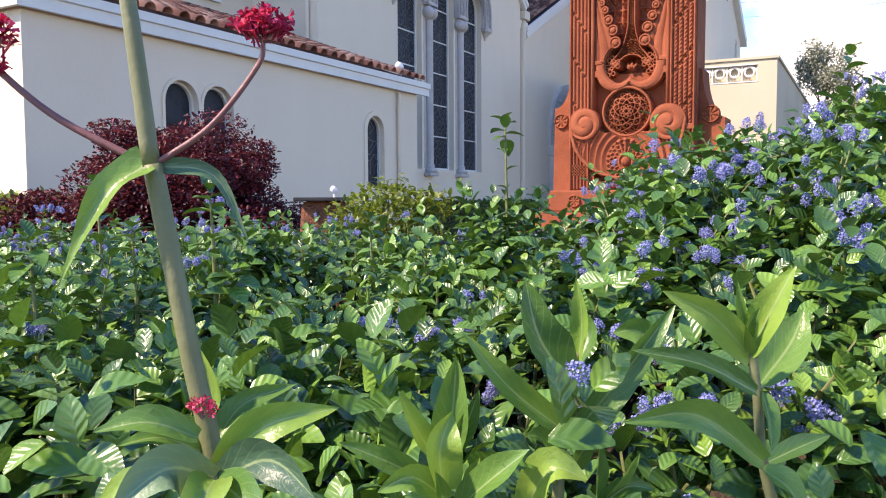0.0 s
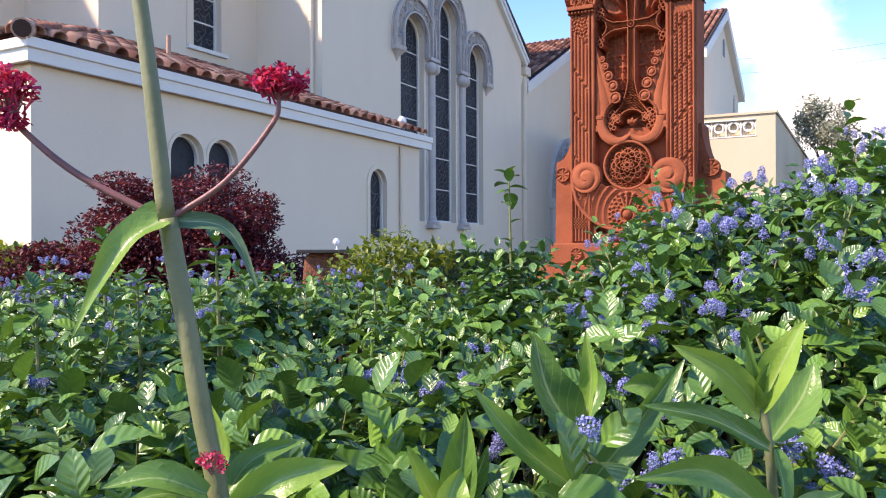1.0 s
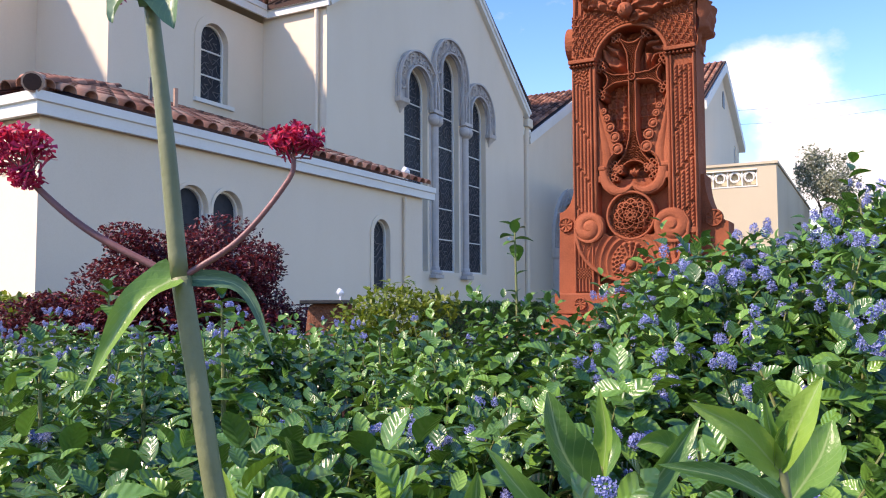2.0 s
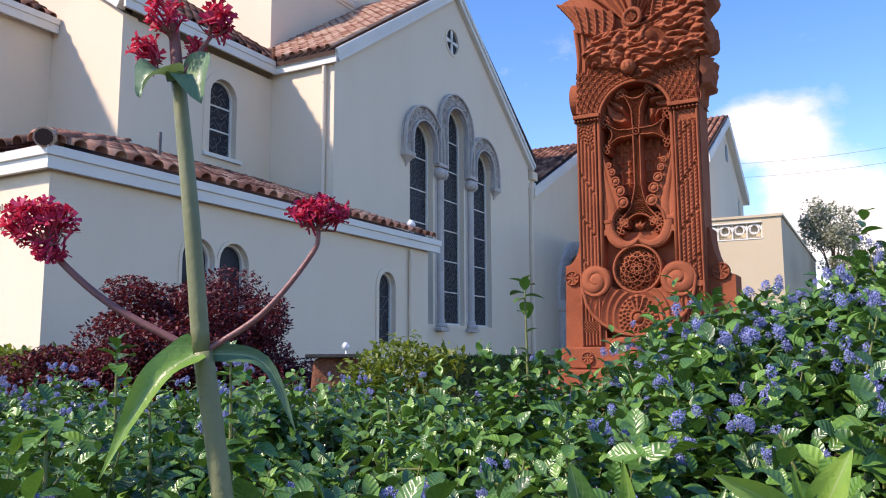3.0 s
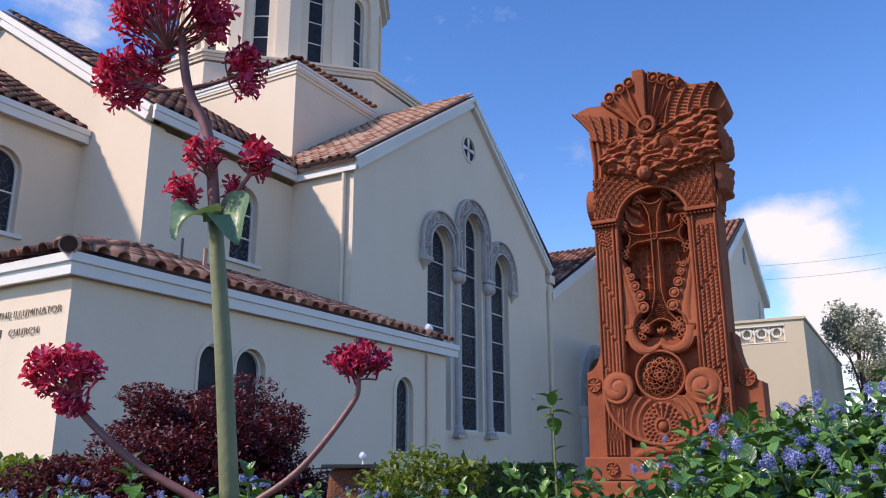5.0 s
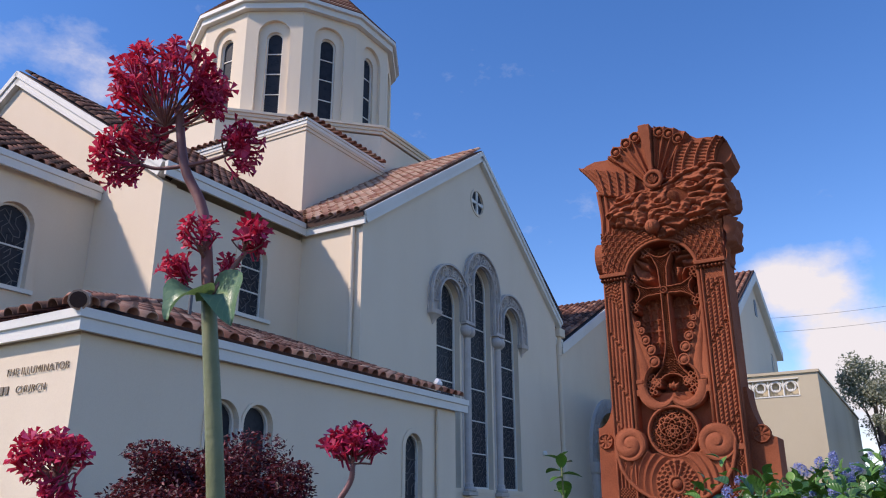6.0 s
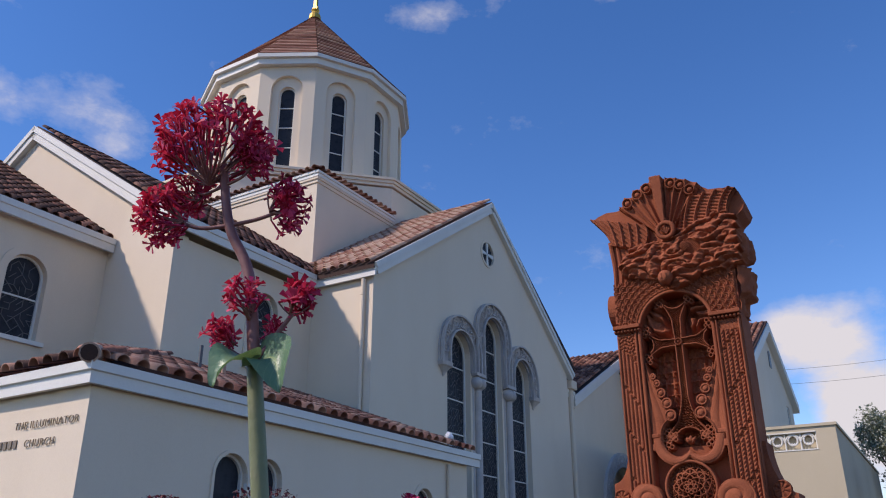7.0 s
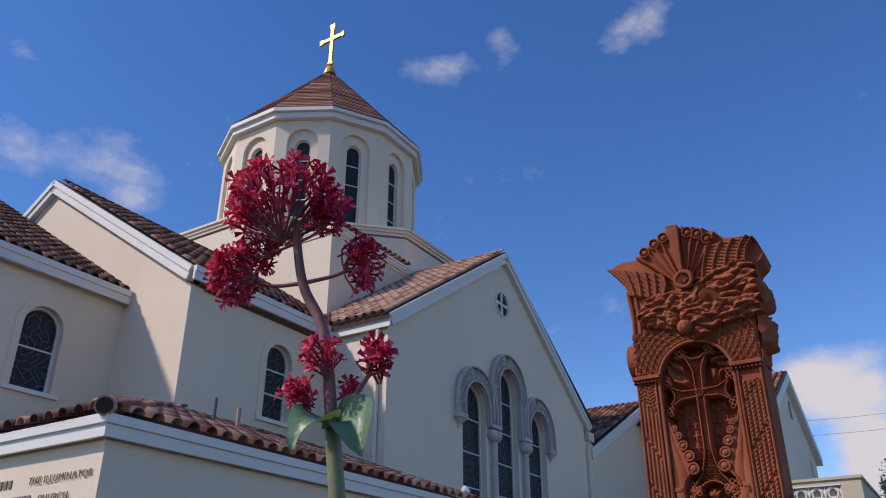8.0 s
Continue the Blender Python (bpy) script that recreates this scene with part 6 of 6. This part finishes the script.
# ---------------------------------------------------------------- red valerian in the foreground
def blade(plant, base, mid, tip, width, mat=None, early=0.8):
    """A lance-shaped leaf with a keel, through three places."""
    o = plant.location
    c = spline([Vector(base) - o, Vector(mid) - o, Vector(tip) - o], 6)
    m = len(c) - 1
    tw = random.Random(int(tip[0] * 1e4) + int(base[2] * 1e4))
    width *= 1.18
    eye = Vector((tw.uniform(-0.7, 0.7), -1, tw.uniform(0.1, 1.1))).normalized()
    vs, fs = [], []
    for i, p in enumerate(c):
        t = (c[min(i + 1, m)] - c[max(i - 1, 0)]).normalized()
        side = t.cross(eye)
        if side.length < 0.2:
            side = t.cross(Vector((1, 0, 0)))
        side.normalize()
        nr = side.cross(t)
        if nr.dot(eye) < 0:
            nr = -nr
        f = i / m
        w = width / 2 * (math.sin(math.pi * (0.06 + 0.94 * f) ** early) ** 0.8 + 0.08 * (1 - f)) if i < m else width * 0.01
        wav = 0.06 * width * math.sin(f * 11 + base[0] * 300)
        for q in (-1, -0.5, 0, 0.5, 1):
            vs.append(p + side * (w * q) + nr * (0.62 * w * abs(q) ** 1.4 + wav * abs(q) * q))
    for i in range(m):
        for k in range(4):
            a = i * 5 + k
            fs.append((a, a + 1, a + 6, a + 5))
    ob = raw("leaf", vs, fs, mat or VALE, plant, smooth=True)
    uv = ob.data.uv_layers.new(name="leaf")
    for lp in ob.data.loops:
        k = lp.vertex_index
        uv.data[lp.index].uv = ((k % 5 - 2) / 2, (k // 5) / m)
    return ob


def stalk(plant, pts, r, mat, taper=0.75):
    o = plant.location
    c = spline([Vector(p) - o for p in pts], 6)
    return part("stem", tube(c, [r * (1 - (1 - taper) * i / (len(c) - 1)) for i in range(len(c))], 12), mat, plant, smooth=True)


def floret_shape():
    """A slender tube that opens into five petals, along +z, one unit long."""
    vs, fs = [], []
    for z, r in ((0, 0.05), (0.62, 0.07), (0.8, 0.12)):
        vs += [(r * math.cos(2.0944 * k), r * math.sin(2.0944 * k), z) for k in range(3)]
    for j in range(2):
        for k in range(3):
            fs.append((3 * j + k, 3 * j + (k + 1) % 3, 3 * j + 3 + (k + 1) % 3, 3 * j + 3 + k))
    for k in range(5):
        a = 1.2566 * k
        b = len(vs)
        vs += [(0.06 * math.cos(a - 0.4), 0.06 * math.sin(a - 0.4), 0.78), (0.06 * math.cos(a + 0.4), 0.06 * math.sin(a + 0.4), 0.78),
               (0.40 * math.cos(a + 0.34), 0.40 * math.sin(a + 0.34), 0.97), (0.40 * math.cos(a - 0.34), 0.40 * math.sin(a - 0.34), 0.97)]
        fs.append((b, b + 1, b + 2, b + 3))
    return np.array(vs), np.array(fs)


FV, FF = floret_shape()


def flower_head(plant, centre, radii, n, size, seed, axis=(0, 0, 1), stalks=True):
    """A domed head of small crimson flowers with their fine stalks."""
    rng = np.random.default_rng(seed)
    n, size, radii = int(n * 0.8), size * 1.22, [q * 1.14 for q in radii]
    o = plant.location
    c, ax = Vector(centre) - o, Vector(axis).normalized()
    foot = c - Vector((ax.x * radii[0], ax.y * radii[1], ax.z * radii[2])) * 0.8
    pl, tu, sz = [], [], []
    fine = bmesh.new()
    while len(pl) < n:
        v = Vector(rng.normal(0, 1, 3)).normalized()
        if v.dot(ax) < -0.45:
            continue
        r = rng.uniform(0.45, 1.0) ** 0.5
        p = c + Vector((v.x * radii[0], v.y * radii[1], v.z * radii[2])) * r
        d = (p - foot).normalized()
        d = (d + Vector(rng.normal(0, 0.28, 3))).normalized()
        x = d.orthogonal().normalized()
        y = d.cross(x)
        s = size * rng.uniform(0.7, 1.2)
        pl.append(tuple(p - d * s))
        tu.append([[x.x, y.x, d.x], [x.y, y.y, d.y], [x.z, y.z, d.z]])
        sz.append(s)
        if stalks and len(pl) % 4 == 0:
            tube(spline([foot, foot.lerp(p - d * s, 0.5) + Vector(rng.normal(0, 0.0006, 3)), p - d * s], 2), 0.0005, 4, fine)
    head = part("flower_head", fine, STEMRED, plant)
    cloned("floret", FV, FF, pl, tu, sz, CRIMSON, head)
    return head


VAL = {}
for key, foot in (("valerian", (-0.07, 0.36, 0.75)), ("val_b", (0.0, 0.55, 0.75)), ("val_c", (0.08, 0.55, 0.75)), ("val_d", (0.28, 0.55, 0.75))):
    VAL[key] = new("valerian_plant")
    VAL[key].location = foot
    tagged(VAL[key], "red valerian with a tall stem and crimson flower heads" if key == "valerian" else "young valerian shoot with smooth lance-shaped green leaves", "plant", "valerian plants")
valerian, val_b, val_c, val_d = VAL["valerian"], VAL["val_b"], VAL["val_c"], VAL["val_d"]
stalk(valerian, [(-0.07, 0.36, 0.74), (-0.072, 0.36, 1.12)], 0.005, STEM)
stalk(val_b, [(0.0, 0.55, 0.74), (0.003, 0.55, 1.02)], 0.0035, STEM)
stalk(val_c, [(0.08, 0.55, 0.74), (0.1125, 0.55, 1.02)], 0.0045, STEM)
stalk(val_d, [(0.28, 0.55, 0.74), (0.2812, 0.55, 1.02)], 0.0045, STEM)
stalk(val_d, [(0.2969, 0.5500, 1.0079), (0.2808, 0.5500, 1.0705), (0.2756, 0.5500, 1.1195), (0.2697, 0.5500, 1.1617)], 0.0043, STEM)
blade(val_d, (0.2708, 0.5500, 1.1470), (0.2378, 0.5380, 1.1805), (0.1987, 0.5300, 1.2000), 0.0189)
blade(val_d, (0.2687, 0.5500, 1.1512), (0.2774, 0.5300, 1.1875), (0.2883, 0.5200, 1.2184), 0.0202)
blade(val_d, (0.2816, 0.5600, 1.1256), (0.3123, 0.5800, 1.1517), (0.3281, 0.5900, 1.1788), 0.0239)
blade(val_d, (0.2707, 0.5400, 1.1242), (0.2261, 0.5280, 1.1477), (0.1739, 0.5200, 1.1597), 0.0141)
blade(val_d, (0.2767, 0.5400, 1.0726), (0.2187, 0.5100, 1.1161), (0.1634, 0.4900, 1.1171), 0.0198)
blade(val_d, (0.2797, 0.5500, 1.1216), (0.2802, 0.5380, 1.1017), (0.2789, 0.5300, 1.0834), 0.0118)
blade(val_d, (0.2673, 0.5500, 1.1575), (0.2581, 0.5380, 1.1824), (0.2518, 0.5300, 1.2070), 0.0066)
blade(val_d, (0.2657, 0.5500, 1.1534), (0.2624, 0.5380, 1.1721), (0.2682, 0.5300, 1.1875), 0.0085)
blade(val_d, (0.2913, 0.5700, 1.0615), (0.3285, 0.5900, 1.0682), (0.3608, 0.6100, 1.0710), 0.0135)
blade(val_d, (0.2768, 0.5400, 1.0676), (0.2925, 0.5280, 1.0551), (0.2974, 0.5200, 1.0335), 0.0160)
stalk(val_c, [(0.1276, 0.5500, 1.0092), (0.1295, 0.5500, 1.0652), (0.1356, 0.5500, 1.1120), (0.1424, 0.5500, 1.1541)], 0.0047, STEM)
blade(val_c, (0.1380, 0.5400, 1.1292), (0.1107, 0.5200, 1.1681), (0.1008, 0.5200, 1.2089), 0.0269)
blade(val_c, (0.1425, 0.5500, 1.1415), (0.1435, 0.5380, 1.1770), (0.1378, 0.5300, 1.2104), 0.0118)
blade(val_c, (0.1434, 0.5600, 1.1393), (0.1536, 0.5700, 1.1632), (0.1384, 0.5700, 1.1901), 0.0153)
blade(val_c, (0.1287, 0.5400, 1.0988), (0.0902, 0.5100, 1.1347), (0.0559, 0.5000, 1.1766), 0.0160)
blade(val_c, (0.1403, 0.5600, 1.0868), (0.1795, 0.5600, 1.1348), (0.2199, 0.5700, 1.1844), 0.0199)
blade(val_c, (0.2135, 0.6000, 1.1486), (0.1976, 0.6000, 1.1600), (0.1795, 0.6000, 1.1579), 0.0178)
blade(val_c, (0.1336, 0.5500, 1.0929), (0.1254, 0.5380, 1.1132), (0.1202, 0.5300, 1.1317), 0.0071)
blade(val_c, (0.1336, 0.5500, 1.0822), (0.1522, 0.5380, 1.0963), (0.1707, 0.5300, 1.1130), 0.0092)
blade(val_c, (0.1295, 0.5500, 1.0609), (0.1153, 0.5380, 1.0903), (0.1021, 0.5300, 1.0970), 0.0130)
blade(val_c, (0.1337, 0.5500, 1.0566), (0.1440, 0.5380, 1.0818), (0.1547, 0.5300, 1.0967), 0.0111)
blade(val_c, (0.1274, 0.5500, 1.0566), (0.1050, 0.5380, 1.0737), (0.0900, 0.5300, 1.0930), 0.0130)
stalk(val_b, [(0.0453, 0.5500, 1.0098), (0.0463, 0.5500, 1.0443), (0.0482, 0.5500, 1.0828)], 0.0035, STEM)
blade(val_b, (0.0465, 0.5500, 1.0764), (0.0506, 0.5380, 1.1157), (0.0530, 0.5300, 1.1537), 0.0215)
blade(val_b, (0.0433, 0.5200, 1.0599), (0.0406, 0.5100, 1.0916), (0.0495, 0.5200, 1.1173), 0.0240)
blade(val_b, (0.0352, 0.5500, 1.0765), (0.0231, 0.5380, 1.1014), (0.0115, 0.5300, 1.1296), 0.0137)
blade(val_b, (0.0498, 0.5500, 1.0764), (0.0612, 0.5380, 1.1053), (0.0690, 0.5300, 1.1300), 0.0118)
blade(val_b, (0.0308, 0.5500, 1.0573), (0.0004, 0.5380, 1.0765), (-0.0312, 0.5300, 1.0926), 0.0150)
blade(val_b, (0.0452, 0.5200, 1.0538), (0.0221, 0.5000, 1.0774), (-0.0009, 0.4900, 1.0708), 0.0160)
blade(val_b, (0.0552, 0.5200, 1.0496), (0.0797, 0.5000, 1.0789), (0.1007, 0.4900, 1.0992), 0.0192)
blade(val_b, (0.1570, 0.5500, 1.0370), (0.1556, 0.5380, 1.0691), (0.1555, 0.5300, 1.0934), 0.0118)
blade(val_b, (0.1612, 0.5500, 1.0370), (0.1730, 0.5380, 1.0606), (0.1839, 0.5300, 1.0829), 0.0092)
blade(val_b, (0.1591, 0.5500, 1.0349), (0.1772, 0.5380, 1.0555), (0.1956, 0.5300, 1.0559), 0.0118)
blade(val_b, (0.1011, 0.5200, 1.0473), (0.1161, 0.5000, 1.0826), (0.1411, 0.5000, 1.0746), 0.0216)
blade(val_b, (0.0707, 0.5500, 1.0355), (0.0660, 0.5380, 1.0614), (0.0697, 0.5300, 1.0808), 0.0130)
stalk(valerian, [(-0.0708, 0.3600, 1.0949), (-0.0715, 0.3600, 1.1267), (-0.0742, 0.3600, 1.1526), (-0.0812, 0.3600, 1.1867), (-0.0908, 0.3600, 1.2426), (-0.0979, 0.3600, 1.2834)], 0.0054, STEM, 0.9)
blade(valerian, (-0.0763, 0.3500, 1.1514), (-0.0964, 0.3400, 1.1619), (-0.1201, 0.3350, 1.1589), 0.0120)
blade(valerian, (-0.0768, 0.3600, 1.1411), (-0.0933, 0.3480, 1.1521), (-0.1119, 0.3400, 1.1506), 0.0090)
blade(valerian, (-0.0663, 0.3500, 1.1354), (-0.0412, 0.3400, 1.1596), (-0.0078, 0.3500, 1.1656), 0.0154)
blade(valerian, (-0.0733, 0.3700, 1.1437), (-0.0610, 0.3800, 1.1600), (-0.0353, 0.3900, 1.1679), 0.0101)
blade(valerian, (-0.0662, 0.3400, 1.1353), (-0.0830, 0.3250, 1.1447), (-0.1029, 0.3100, 1.1312), 0.0186, GLAUC)
blade(valerian, (-0.0636, 0.3400, 1.1339), (-0.0356, 0.3250, 1.1483), (-0.0118, 0.3100, 1.1343), 0.0170, GLAUC)
blade(valerian, (-0.0808, 0.3750, 1.1541), (-0.0761, 0.3750, 1.1688), (-0.0828, 0.3750, 1.1909), 0.0111)
blade(valerian, (-0.0628, 0.3300, 1.1375), (-0.0622, 0.3100, 1.1372), (-0.0705, 0.2900, 1.1260), 0.0156)
blade(valerian, (-0.0615, 0.3300, 1.1375), (-0.0450, 0.3100, 1.1346), (-0.0334, 0.2900, 1.1257), 0.0156)
blade(valerian, (-0.0799, 0.3600, 1.1268), (-0.1138, 0.3600, 1.1242), (-0.1372, 0.3600, 1.0954), 0.0128)
# tall flowering stem of the valerian
stalk(valerian, [(-0.0985, 0.36, 1.2825), (-0.106, 0.36, 1.35), (-0.115, 0.36, 1.419)], 0.0045, STEM, 0.8)
stalk(valerian, [(-0.115, 0.36, 1.419), (-0.1215, 0.36, 1.4622), (-0.1335, 0.36, 1.488), (-0.140, 0.36, 1.522)], 0.0030, STEMRED, 0.7)
stalk(valerian, [(-0.0985, 0.36, 1.2825), (-0.1401, 0.358, 1.3046), (-0.166, 0.356, 1.3261), (-0.1765, 0.356, 1.34)], 0.0020, STEMRED)
stalk(valerian, [(-0.0985, 0.36, 1.2825), (-0.070, 0.362, 1.302), (-0.0472, 0.365, 1.3312), (-0.044, 0.365, 1.343)], 0.0016, STEMRED)
stalk(valerian, [(-0.1335, 0.36, 1.488), (-0.148, 0.36, 1.487), (-0.160, 0.36, 1.491)], 0.0011, STEMRED)
stalk(valerian, [(-0.1335, 0.36, 1.488), (-0.120, 0.36, 1.491), (-0.109, 0.36, 1.495)], 0.0011, STEMRED)
stalk(valerian, [(-0.138, 0.36, 1.51), (-0.15, 0.365, 1.508), (-0.156, 0.367, 1.511)], 0.0008, STEMRED)
stalk(valerian, [(-0.138, 0.36, 1.51), (-0.128, 0.355, 1.512), (-0.122, 0.353, 1.518)], 0.0008, STEMRED)
stalk(valerian, [(-0.115, 0.36, 1.419), (-0.1065, 0.36, 1.431), (-0.099, 0.36, 1.442)], 0.0014, STEMRED)
stalk(valerian, [(-0.115, 0.36, 1.419), (-0.122, 0.358, 1.422), (-0.128, 0.357, 1.426)], 0.0011, STEMRED)
stalk(valerian, [(-0.118, 0.36, 1.438), (-0.119, 0.354, 1.441), (-0.12, 0.35, 1.444)], 0.0011, STEMRED)
blade(valerian, (-0.0985, 0.358, 1.284), (-0.118, 0.35, 1.268), (-0.1385, 0.345, 1.226), 0.0145, None, 0.4)
blade(valerian, (-0.0985, 0.362, 1.283), (-0.0697, 0.365, 1.278), (-0.0532, 0.365, 1.245), 0.0068, GLAUC, 0.5)
blade(valerian, (-0.115, 0.358, 1.419), (-0.122, 0.345, 1.416), (-0.1285, 0.345, 1.405), 0.0155, GLAUC)
blade(valerian, (-0.115, 0.362, 1.419), (-0.103, 0.35, 1.418), (-0.099, 0.345, 1.402), 0.018, GLAUC)
flower_head(valerian, (-0.1460, 0.36, 1.532), (0.0285, 0.026, 0.0235), 215, 0.0095, 41)
flower_head(valerian, (-0.1675, 0.358, 1.492), (0.0125, 0.012, 0.0155), 75, 0.0085, 42, (-0.8, 0, 0.1))
flower_head(valerian, (-0.161, 0.37, 1.510), (0.011, 0.010, 0.010), 46, 0.0085, 43, (-0.6, 0.3, 0.4))
flower_head(valerian, (-0.1045, 0.36, 1.497), (0.0105, 0.011, 0.0145), 60, 0.0085, 44, (0.8, 0, 0.1))
flower_head(valerian, (-0.121, 0.352, 1.522), (0.009, 0.008, 0.009), 34, 0.0085, 53, (0.5, -0.3, 0.5))
flower_head(valerian, (-0.1195, 0.351, 1.449), (0.010, 0.008, 0.0095), 30, 0.0085, 45, (-0.2, -0.3, 0.7))
flower_head(valerian, (-0.0965, 0.36, 1.4505), (0.0095, 0.008, 0.0105), 28, 0.0098, 46, (0.4, 0, 0.8))
flower_head(valerian, (-0.1315, 0.357, 1.431), (0.0085, 0.008, 0.0095), 28, 0.0085, 47, (-0.8, 0, 0.4))
flower_head(valerian, (-0.109, 0.366, 1.435), (0.005, 0.005, 0.007), 18, 0.008, 48, (0.3, 0.3, 0.6))
flower_head(valerian, (-0.1785, 0.356, 1.346), (0.0175, 0.013, 0.0115), 100, 0.0080, 49, (-0.4, 0, 0.8))
flower_head(valerian, (-0.170, 0.35, 1.331), (0.008, 0.006, 0.006), 26, 0.0075, 50, (-0.3, -0.3, -0.6))
flower_head(valerian, (-0.0435, 0.365, 1.351), (0.0135, 0.011, 0.0095), 84, 0.0080, 51, (0.1, 0, 0.9))
flower_head(valerian, (-0.074, 0.352, 1.166), (0.007, 0.006, 0.005), 34, 0.004, 52, (0, -0.2, 1))
